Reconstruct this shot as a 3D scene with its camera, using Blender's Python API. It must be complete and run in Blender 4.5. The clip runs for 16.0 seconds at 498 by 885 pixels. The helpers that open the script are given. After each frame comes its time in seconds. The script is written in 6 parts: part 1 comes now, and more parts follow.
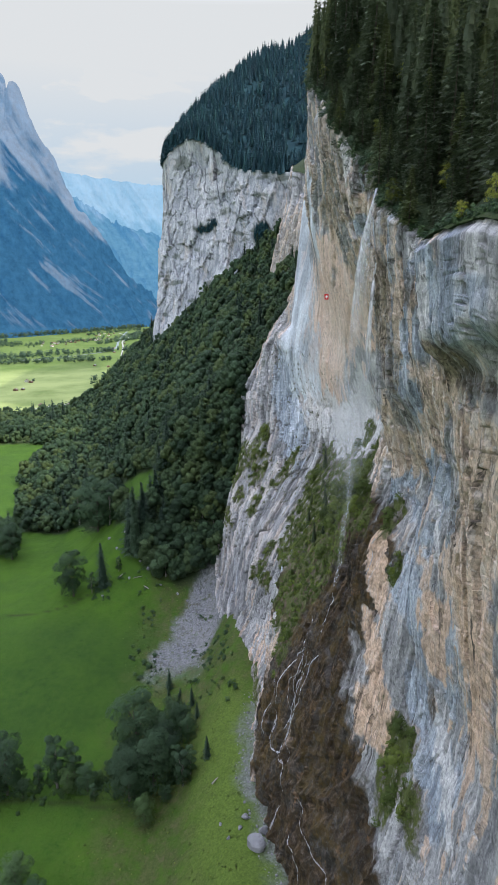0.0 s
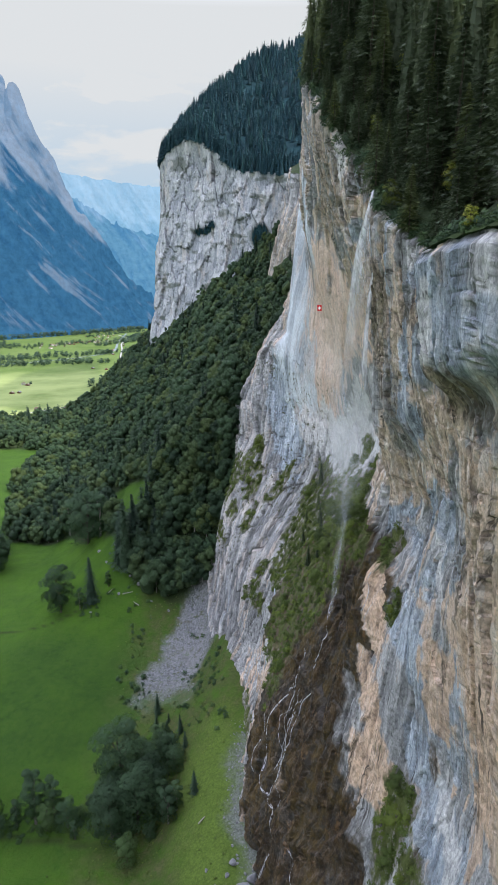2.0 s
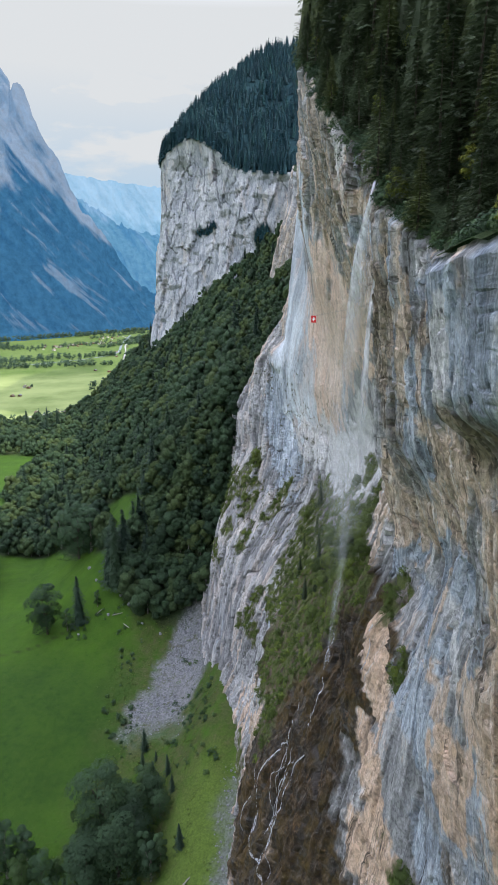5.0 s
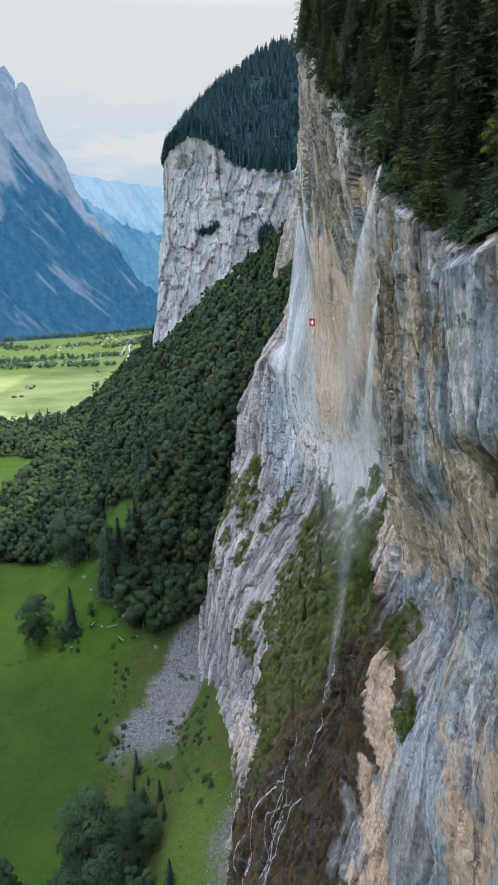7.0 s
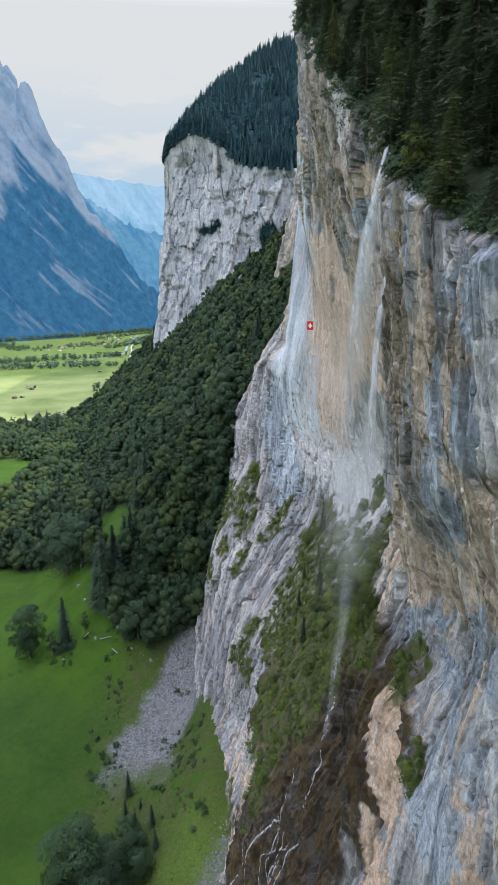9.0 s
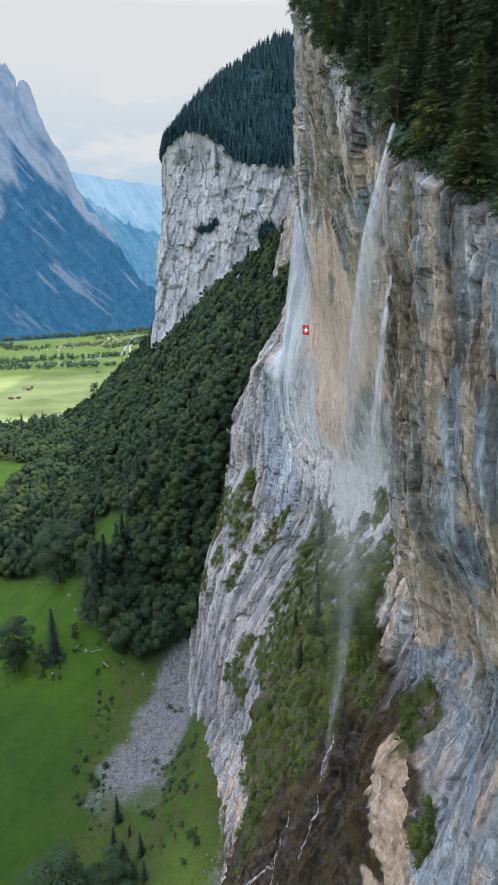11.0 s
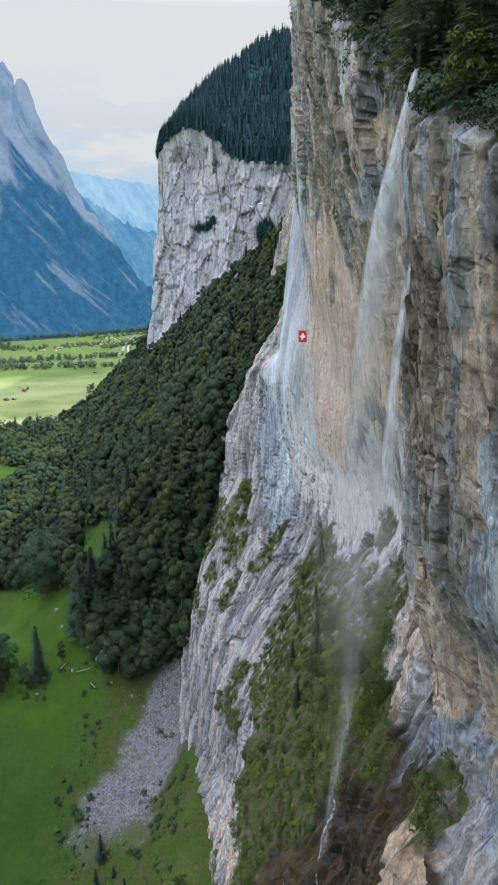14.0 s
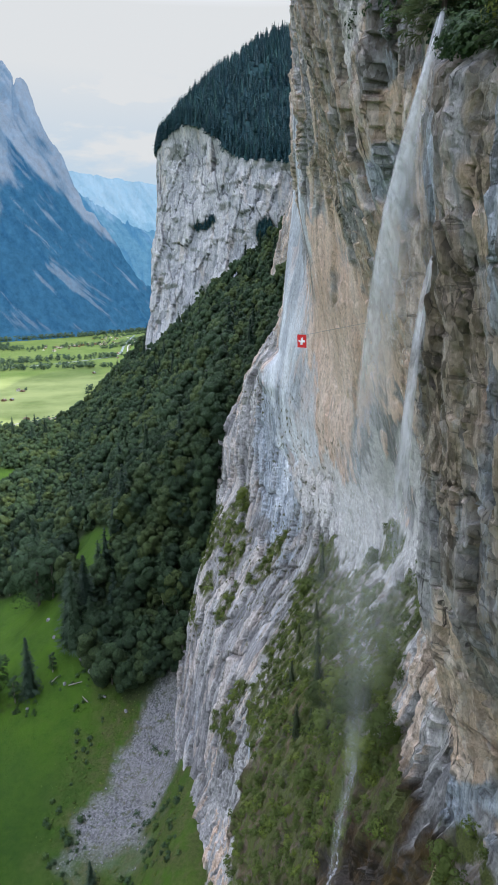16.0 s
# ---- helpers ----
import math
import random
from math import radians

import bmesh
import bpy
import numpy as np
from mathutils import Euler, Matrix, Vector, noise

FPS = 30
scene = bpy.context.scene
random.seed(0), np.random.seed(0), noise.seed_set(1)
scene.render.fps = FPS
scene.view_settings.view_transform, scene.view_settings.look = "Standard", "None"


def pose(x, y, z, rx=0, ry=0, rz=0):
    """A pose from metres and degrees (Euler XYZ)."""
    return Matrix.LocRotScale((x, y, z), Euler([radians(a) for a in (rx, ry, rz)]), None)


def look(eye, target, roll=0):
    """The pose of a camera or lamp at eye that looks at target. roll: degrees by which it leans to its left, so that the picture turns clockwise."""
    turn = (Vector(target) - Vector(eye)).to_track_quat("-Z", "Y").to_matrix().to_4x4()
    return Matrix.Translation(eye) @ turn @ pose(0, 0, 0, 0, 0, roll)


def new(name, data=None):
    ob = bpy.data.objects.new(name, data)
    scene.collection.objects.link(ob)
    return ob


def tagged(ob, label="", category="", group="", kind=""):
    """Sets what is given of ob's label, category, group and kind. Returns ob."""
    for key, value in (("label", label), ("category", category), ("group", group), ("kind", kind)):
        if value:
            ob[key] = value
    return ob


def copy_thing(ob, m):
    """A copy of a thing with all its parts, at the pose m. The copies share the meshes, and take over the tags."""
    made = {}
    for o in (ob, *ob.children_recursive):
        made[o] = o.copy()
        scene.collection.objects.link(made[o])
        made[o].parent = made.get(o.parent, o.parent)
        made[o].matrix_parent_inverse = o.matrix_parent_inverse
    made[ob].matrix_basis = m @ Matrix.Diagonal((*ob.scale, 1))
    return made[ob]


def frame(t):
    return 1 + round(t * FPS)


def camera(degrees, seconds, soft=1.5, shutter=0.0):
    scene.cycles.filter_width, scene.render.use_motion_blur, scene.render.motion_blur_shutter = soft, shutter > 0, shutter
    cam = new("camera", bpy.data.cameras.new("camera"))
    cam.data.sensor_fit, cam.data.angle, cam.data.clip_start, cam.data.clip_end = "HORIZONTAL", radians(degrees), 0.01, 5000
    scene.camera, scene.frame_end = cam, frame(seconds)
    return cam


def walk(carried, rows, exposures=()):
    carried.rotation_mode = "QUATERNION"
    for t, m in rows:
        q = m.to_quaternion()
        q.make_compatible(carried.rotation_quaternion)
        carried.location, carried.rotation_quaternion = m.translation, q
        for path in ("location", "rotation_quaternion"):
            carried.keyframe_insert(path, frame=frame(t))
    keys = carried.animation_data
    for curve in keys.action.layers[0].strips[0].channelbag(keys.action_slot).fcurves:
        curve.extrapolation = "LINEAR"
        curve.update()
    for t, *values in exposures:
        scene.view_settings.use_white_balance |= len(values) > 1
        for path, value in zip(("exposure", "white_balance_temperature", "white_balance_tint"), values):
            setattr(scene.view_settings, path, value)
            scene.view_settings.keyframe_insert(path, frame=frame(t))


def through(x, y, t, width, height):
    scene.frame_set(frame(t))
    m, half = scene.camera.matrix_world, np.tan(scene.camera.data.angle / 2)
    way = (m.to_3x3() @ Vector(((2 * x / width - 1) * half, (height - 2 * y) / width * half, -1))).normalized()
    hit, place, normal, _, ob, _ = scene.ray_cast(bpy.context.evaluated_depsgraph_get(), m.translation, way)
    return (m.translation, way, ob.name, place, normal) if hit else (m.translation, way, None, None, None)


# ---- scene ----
cam = camera(45.3, 16.0, soft=0.8)
# seconds, eye, pitch, yaw and roll in degrees
PATH = [
    (0.0, (0.88, 0.26, 217.01), -14.518, -1.261, -0.201),
    (0.5, (1.95, 3.90, 217.45), -14.492, -1.248, -0.149),
    (1.0, (3.01, 7.55, 218.02), -14.457, -1.238, -0.114),
    (1.5, (4.06, 11.19, 218.65), -14.420, -1.225, -0.090),
    (2.0, (5.09, 14.84, 219.27), -14.391, -1.199, -0.087),
    (2.5, (6.11, 18.47, 219.82), -14.373, -1.152, -0.106),
    (3.0, (7.10, 22.06, 220.26), -14.366, -1.079, -0.136),
    (3.5, (8.06, 25.62, 220.57), -14.364, -0.974, -0.163),
    (4.0, (8.99, 29.13, 220.76), -14.367, -0.843, -0.172),
    (4.5, (9.87, 32.71, 220.88), -14.340, -0.729, -0.148),
    (5.0, (10.72, 36.21, 220.95), -14.327, -0.601, -0.134),
    (5.5, (11.52, 39.64, 220.98), -14.317, -0.472, -0.119),
    (6.0, (12.28, 43.02, 220.98), -14.308, -0.344, -0.102),
    (6.5, (13.02, 46.36, 220.91), -14.289, -0.213, -0.077),
    (7.0, (13.68, 49.60, 220.91), -14.299, -0.109, -0.065),
    (7.5, (14.31, 52.70, 220.90), -14.308, -0.008, -0.055),
    (8.0, (14.89, 55.69, 220.88), -14.309, 0.084, -0.047),
    (8.5, (15.44, 58.62, 220.88), -14.305, 0.157, -0.042),
    (9.0, (15.95, 61.54, 220.90), -14.302, 0.199, -0.041),
    (9.5, (16.48, 64.71, 220.95), -14.319, 0.206, -0.039),
    (10.0, (16.96, 67.73, 220.97), -14.327, 0.212, -0.035),
    (10.5, (17.41, 70.74, 220.99), -14.336, 0.207, -0.029),
    (11.0, (17.83, 73.73, 221.01), -14.344, 0.192, -0.023),
    (11.5, (18.23, 76.71, 221.06), -14.357, 0.169, -0.044),
    (12.0, (18.61, 79.64, 221.01), -14.359, 0.148, 0.012),
    (12.5, (18.93, 82.41, 220.94), -14.344, 0.133, 0.047),
    (13.0, (19.20, 85.09, 220.88), -14.329, 0.129, 0.056),
    (13.5, (19.47, 87.77, 220.83), -14.327, 0.137, 0.045),
    (14.0, (19.74, 90.46, 220.79), -14.336, 0.148, 0.026),
    (14.5, (20.00, 93.09, 220.76), -14.349, 0.151, 0.014),
    (15.0, (20.26, 95.67, 220.71), -14.356, 0.149, 0.013),
    (15.5, (20.51, 98.32, 220.65), -14.357, 0.158, 0.016),
    (16.0, (20.78, 101.14, 220.58), -14.350, 0.188, 0.008),
]
walk(cam, [(t, pose(*eye, 90 + pitch, 0, yaw) @ Matrix.Rotation(radians(roll), 4, 'Z')) for t, eye, pitch, yaw, roll in PATH])

# ---- light ----
SUN_EL, SUN_ROT = 44.0, 118.0          # degrees above the horizon, and clockwise from +y
world = bpy.data.worlds.new("sky")
scene.world = world
world.use_nodes = True
wt = world.node_tree
wt.nodes.clear()
w_out = wt.nodes.new("ShaderNodeOutputWorld")
w_bg = wt.nodes.new("ShaderNodeBackground")
w_sky = wt.nodes.new("ShaderNodeTexSky")
w_sky.sky_type, w_sky.sun_disc = "NISHITA", False
w_sky.sun_elevation, w_sky.sun_rotation = radians(SUN_EL), radians(SUN_ROT)
w_sky.altitude, w_sky.air_density, w_sky.dust_density = 900, 1.0, 1.5
# a bright cloud deck over most of the sky, with thin blue gaps low down
w_co = wt.nodes.new("ShaderNodeTexCoord")
w_map = wt.nodes.new("ShaderNodeMapping")
w_map.inputs["Scale"].default_value = (1.0, 1.0, 3.2)
w_n = wt.nodes.new("ShaderNodeTexNoise")
w_n.inputs["Scale"].default_value, w_n.inputs["Detail"].default_value, w_n.inputs["Roughness"].default_value = 4.2, 8, 0.55
w_r = wt.nodes.new("ShaderNodeValToRGB")
w_r.color_ramp.elements[0].position, w_r.color_ramp.elements[1].position = 0.40, 0.55
w_sep = wt.nodes.new("ShaderNodeSeparateXYZ")
w_h = wt.nodes.new("ShaderNodeMapRange")
w_h.inputs["From Min"].default_value, w_h.inputs["From Max"].default_value = 0.10, 0.30
w_max = wt.nodes.new("ShaderNodeMath")
w_max.operation = "MAXIMUM"
w_mix = wt.nodes.new("ShaderNodeMixRGB")
w_mix.inputs["Color2"].default_value = (7.35, 7.6, 7.85, 1)
wt.links.new(w_co.outputs["Generated"], w_map.inputs["Vector"])
wt.links.new(w_map.outputs["Vector"], w_n.inputs["Vector"])
wt.links.new(w_n.outputs["Fac"], w_r.inputs["Fac"])
wt.links.new(w_co.outputs["Generated"], w_sep.inputs["Vector"])
wt.links.new(w_sep.outputs["Z"], w_h.inputs["Value"])
wt.links.new(w_r.outputs["Color"], w_max.inputs[0])
wt.links.new(w_h.outputs["Result"], w_max.inputs[1])
wt.links.new(w_max.outputs["Value"], w_mix.inputs["Fac"])
w_haze = wt.nodes.new("ShaderNodeMixRGB")
w_haze.inputs["Fac"].default_value, w_haze.inputs["Color2"].default_value = 0.8, (4.9, 6.7, 8.4, 1)
wt.links.new(w_sky.outputs["Color"], w_haze.inputs["Color1"])
wt.links.new(w_haze.outputs["Color"], w_mix.inputs["Color1"])
# an overcast sky is brightest overhead
w_up = wt.nodes.new("ShaderNodeMapRange")
w_up.inputs["From Min"].default_value, w_up.inputs["From Max"].default_value = 0.37, 0.68
w_up.inputs["To Min"].default_value, w_up.inputs["To Max"].default_value = 0.0, 1.0
w_tint = wt.nodes.new("ShaderNodeMixRGB")
w_tint.inputs["Color1"].default_value, w_tint.inputs["Color2"].default_value = (1, 1, 1, 1), (3.8, 3.92, 4.85, 1)
w_mul = wt.nodes.new("ShaderNodeMixRGB")
w_mul.blend_type = "MULTIPLY"
w_mul.inputs["Fac"].default_value = 1.0
wt.links.new(w_sep.outputs["Z"], w_up.inputs["Value"])
wt.links.new(w_up.outputs["Result"], w_tint.inputs["Fac"])
wt.links.new(w_mix.outputs["Color"], w_mul.inputs["Color1"])
wt.links.new(w_tint.outputs["Color"], w_mul.inputs["Color2"])
wt.links.new(w_mul.outputs["Color"], w_bg.inputs["Color"])
w_bg.inputs["Strength"].default_value = 0.10
wt.links.new(w_bg.outputs["Background"], w_out.inputs["Surface"])
sun = new("sun", bpy.data.lights.new("sun", "SUN"))
sun.data.energy, sun.data.angle, sun.data.color = 4.0, radians(0.6), (1.0, 0.95, 0.86)
_e, _a = radians(SUN_EL), radians(SUN_ROT)
sun.matrix_world = look((math.sin(_a) * math.cos(_e) * 900, math.cos(_a) * math.cos(_e) * 900, math.sin(_e) * 900), (0, 0, 0))

# ---- noise and mesh helpers ----
def _hash(ix, iy, iz, seed):
    ix, iy, iz = (np.atleast_1d(v).astype(np.int64) for v in (ix, iy, iz))
    h = (ix * 374761393 + iy * 668265263 + iz * 2147483647 + seed * 974634631) & 0xFFFFFFFF
    h = ((h ^ (h >> 13)) * 1274126177) & 0xFFFFFFFF
    h = ((h ^ (h >> 16)) * 2246822519) & 0xFFFFFFFF
    return ((h ^ (h >> 15)) & 0xFFFFFF) / float(0xFFFFFF)


def vnoise(x, y, z, seed=0):
    """Smooth noise, -1 to 1."""
    x, y, z = np.broadcast_arrays(np.asarray(x, float), np.asarray(y, float), np.asarray(z, float))
    ix, iy, iz = np.floor(x), np.floor(y), np.floor(z)
    fx, fy, fz = (v * v * (3 - 2 * v) for v in (x - ix, y - iy, z - iz))
    out = 0
    for a in (0, 1):
        for b in (0, 1):
            for c in (0, 1):
                out = out + (fx if a else 1 - fx) * (fy if b else 1 - fy) * (fz if c else 1 - fz) * _hash(ix + a, iy + b, iz + c, seed)
    return out * 2 - 1


def fbm(x, y, z, octaves=4, seed=0, gain=0.5):
    total, amp, f = 0, 1.0, 1.0
    for n in range(octaves):
        total = total + amp * vnoise(x * f, y * f, z * f, seed + 17 * n)
        amp, f = amp * gain, f * 2.03
    return total


def cells(u, v, seed=0):
    """Cracked blocks: for each irregular cell the height of its tilted face, and the distance to its edge."""
    iu, iv = np.floor(u), np.floor(v)
    best, second, val = np.full(u.shape, 9.0), np.full(u.shape, 9.0), np.zeros(u.shape)
    zero = np.zeros(u.shape)
    for a in (-1, 0, 1):
        for b in (-1, 0, 1):
            du = iu + a + _hash(iu + a, iv + b, zero, seed) - u
            dv = iv + b + _hash(iu + a, iv + b, zero, seed + 5) - v
            d = np.sqrt(du * du + dv * dv)
            near = d < best
            second = np.where(near, best, np.minimum(second, d))
            tilt = (_hash(iu + a, iv + b, zero, seed + 12) - 0.5) * du + (_hash(iu + a, iv + b, zero, seed + 13) - 0.6) * dv
            val = np.where(near, _hash(iu + a, iv + b, zero, seed + 9) + 0.5 * tilt, val)
            best = np.where(near, d, best)
    return val, second - best


def smooth(a, b, v):
    t = np.clip((np.asarray(v, float) - a) / (b - a), 0, 1)
    return t * t * (3 - 2 * t)


def mesh_from(name, verts, faces, material=None, attrs=None, smooth_shade=True, normals_out=None):
    """A mesh from arrays of vertices and equal-sided faces."""
    me = bpy.data.meshes.new(name)
    verts, faces = np.asarray(verts, np.float32), np.asarray(faces, np.int32)
    k = faces.shape[1]
    me.vertices.add(len(verts))
    me.vertices.foreach_set("co", verts.ravel())
    me.loops.add(faces.size)
    me.loops.foreach_set("vertex_index", faces.ravel())
    me.polygons.add(len(faces))
    me.polygons.foreach_set("loop_start", np.arange(0, faces.size, k, dtype=np.int32))
    me.polygons.foreach_set("use_smooth", np.full(len(faces), smooth_shade))
    for key, values in (attrs or {}).items():
        me.attributes.new(key, "FLOAT", "POINT").data.foreach_set("value", np.asarray(values, np.float32).ravel())
    me.update(calc_edges=True)
    me.validate()
    if material:
        me.materials.append(material)
    return me


def grid_faces(n, m, flip=False):
    i = np.arange(n * m).reshape(n, m)
    f = np.stack([i[:-1, :-1], i[1:, :-1], i[1:, 1:], i[:-1, 1:]], -1).reshape(-1, 4)
    return f[:, ::-1] if flip else f


def part(name, bm, material, parent, label=""):
    me = bpy.data.meshes.new(name)
    bm.to_mesh(me)
    bm.free()
    me.materials.append(material)
    return child(name, me, parent, label)


def child(name, me, parent, label=""):
    ob = new(name, me)
    ob.parent = parent
    return tagged(ob, label)

# ---- the shape of the land ----
# The cliff runs along +y; each section gives its height and how far it stands back (z, x).
PROFILES = []


def section(y, *steps):
    """One upright cut through the cliff at y: how far the rock stands (x) at rising heights (z)."""
    PROFILES.append((y, steps))


section(40, (20, 36), (120, 45), (184, 43), (206, 36.5), (300, 39))
section(84, (20, 32.5), (125, 45.3), (138, 45.4), (170, 42.4), (190, 41.2), (208, 39.4), (211.4, 34.4), (212.4, 33.6), (226, 32.6), (300, 38))
section(95, (20, 31.3), (125, 46), (138, 46.1), (170, 41.7), (190, 40.4), (205, 38.8), (208.2, 33), (209.2, 32.3), (226, 30.2), (300, 38))
section(104, (20, 30), (130, 47.6), (184, 41.6), (196, 40), (203.2, 38.6), (206.4, 32.8), (207.4, 32.2), (226, 30.2), (300, 37.8))
section(106.5, (20, 29), (80, 39), (116, 45.2), (130, 47), (166, 43.6), (184, 42.6), (196, 40.4), (203, 39), (206.5, 36), (226, 34.6), (300, 37.8))
section(111, (20, 27.8), (95, 40.2), (125, 46.7), (182, 43), (195, 40), (208, 37), (222, 36), (238, 36), (300, 37.4))
section(117.5, (20, 24.9), (95, 38.7), (118, 44.4), (150, 44), (170, 45.2), (184, 44.3), (196, 40.4), (205, 37.8), (226, 36.4), (300, 37.2))
section(120.5, (20, 23.9), (118, 43.6), (150, 43.4), (170, 45.4), (184, 44.7), (206, 37.1), (252, 36), (300, 37.2))
section(126, (20, 21.9), (80, 35.6), (118, 42), (150, 42.6), (170, 45.8), (184, 45.2), (206, 37.1), (252, 35.4), (300, 36.7))
section(134, (20, 18.1), (95, 35.7), (138, 41.4), (170, 47.6), (182, 46.4), (195, 40.2), (222, 36.2), (252, 35.1), (300, 36.6))
section(143, (20, 13.7), (60, 21.6), (95, 32.7), (138, 41.3), (160, 49.2), (170, 50.2), (184, 46.8), (193, 39.8), (229, 34.5), (300, 36.6))
section(150, (20, 11.4), (60, 19.2), (110, 33), (138, 38.1), (160, 49.4), (170, 49.8), (182, 45.6), (195, 39), (222, 36.1), (238, 34.8), (300, 36.6))
section(156, (20, 9.6), (60, 17.5), (110, 31.2), (138, 35), (148, 38.7), (157, 46.8), (168, 47.6), (195, 38.7), (241, 34.7), (300, 36.5))
section(160.5, (20, 8.6), (60, 16.3), (110, 31.4), (129, 36.4), (142, 38.3), (152, 43.7), (160, 45.1), (190, 38.6), (240, 34.2), (300, 36.5))
section(165, (20, 7.5), (60, 16.2), (129, 35.8), (142, 37.7), (152, 43.1), (174, 48.9), (208, 43.2), (240, 34.9), (300, 36.5))
section(169, (20, 6.5), (99, 26), (129, 35.4), (142, 37.3), (160, 44.9), (185, 49.8), (212, 44.7), (238, 36.3), (250, 34.7), (300, 35.4))
section(178, (20, 4.2), (95, 23.2), (125, 33.5), (150, 38.5), (160, 43.6), (170, 46.7), (182, 48.2), (195, 47.6), (208, 45.4), (238, 35.5), (252, 33.4), (300, 34.3))
section(190, (20, 1.3), (81, 16.3), (125, 32.9), (140, 35.9), (168, 51.1), (190, 49.4), (215, 43.6), (240, 35), (259, 30.9), (300, 33.2))
section(205, (20, -1.3), (41, 7.3), (80, 15.6), (95, 20.3), (125, 34.4), (150, 44), (160, 51.9), (170, 57.2), (182, 55.5), (252, 32), (268, 28.9), (300, 31.7))
section(220, (20, -3.1), (41, 8.1), (60, 12.6), (85, 15.9), (95, 19), (110, 25.9), (138, 42.1), (149, 46.7), (156, 53), (168, 57.7), (185, 56.4), (225, 40.6), (265, 30.4), (285, 28.2), (300, 29))
section(230, (20, -0.4), (41, 7.7), (60, 12.9), (95, 18.5), (110, 25.8), (150, 51.4), (160, 56.3), (170, 58), (182, 55.4), (222, 41.4), (238, 37.4), (285, 28.4), (300, 27.5))
section(240, (20, 2.1), (30, 2.3), (60, 13.1), (95, 18.5), (143, 46.3), (151, 54.8), (168, 59.8), (208, 44.8), (235, 37.5), (276, 30.1), (300, 27.6))
section(251, (20, 0.2), (41, 3.9), (60, 11.1), (95, 18.8), (110, 26.8), (150, 51.9), (160, 54.7), (170, 55.5), (222, 39.3), (238, 35.7), (268, 31.9), (300, 29.9))
section(262, (20, -2.6), (30, -2.6), (43, 0.5), (60, 7.7), (79, 12.5), (95, 18.5), (146, 48.7), (165, 50.5), (195, 46.3), (235, 35), (260, 31.7), (300, 32.4))
section(277, (20, -5.6), (41, -3.2), (60, 4), (80, 9.3), (95, 16.3), (125, 36.7), (138, 44.1), (150, 47.1), (160, 47.8), (182, 44.2), (208, 42.1), (238, 35.2), (252, 33.3), (268, 32.9), (300, 34.9))
section(292, (20, -8.3), (30, -8.6), (80, 5.2), (95, 12), (125, 33.6), (135, 39.6), (150, 43.2), (162, 44.7), (182, 41.1), (220, 39.2), (250, 35.4), (268, 35.4), (300, 37.8))
section(308, (20, -11), (41, -8.6), (80, 1), (95, 6.7), (125, 27.4), (138, 33.3), (150, 36.3), (160, 38.1), (182, 34.5), (208, 35.5), (222, 36.5), (250, 37.5), (300, 41))
section(325, (20, -13.4), (30, -13.7), (85, -2.1), (106, 7.5), (125, 19.7), (138, 24.7), (150, 27.5), (160, 29.5), (182, 29.2), (184, 28), (192, 28.5), (198, 31), (222, 33), (250, 36), (300, 42))
section(338, (20, -15.3), (41, -13.4), (80, -5.6), (95, -0.9), (110, 5.6), (138, 20.5), (160, 24.4), (182, 25.5), (184, 23.8), (191, 24.2), (197, 32), (222, 34), (250, 37), (300, 44))
section(350, (20, -16.1), (30, -16.4), (83, -6.1), (121, 6.3), (137, 17.7), (182, 24), (184, 24), (191, 26), (198, 34), (222, 36), (250, 40), (300, 46))
section(375, (20, -13.9), (30, -14.1), (121, 5.5), (138, 7.5), (150, 9.5), (165, 15), (182, 19), (200, 29.1), (230, 48.1), (252, 52.3), (300, 57.9))
section(390, (20, -12.6), (41, -11), (110, 1.1), (150, 5.3), (195, 27.8), (208, 37.6), (222, 44.5), (238, 49.8), (300, 58.7))
section(404, (20, -10.7), (30, -10.9), (41, -9.4), (140, 5.7), (170, 17.2), (182, 24.1), (193, 27.4), (205, 41.6), (238, 49.8), (300, 59.9))
section(422, (30, 10), (100, 22), (170, 40), (193, 50), (300, 68))
section(520, (30, 50), (190, 72), (300, 82))
section(610, (30, 20), (230, 52), (300, 72))
section(650, (30, 0), (260, 44), (300, 56), (360, 62))
section(700, (30, 10), (240, 46), (300, 60), (360, 66))
section(800, (30, 0), (200, 40), (360, 76))
RIM = ((20, 225), (104, 225.4), (118, 226.5), (128, 228), (136, 232), (148, 237), (155, 241), (158, 244), (170, 250), (190, 262), (220, 280), (240, 289), (262, 294), (300, 298), (404, 300), (600, 318), (700, 345), (800, 360))


def rim(y):
    return np.interp(y, *zip(*RIM)) + 0.8 * fbm(np.asarray(y, float) / 6, 0 * np.asarray(y, float), 0 * np.asarray(y, float), 3, 24)


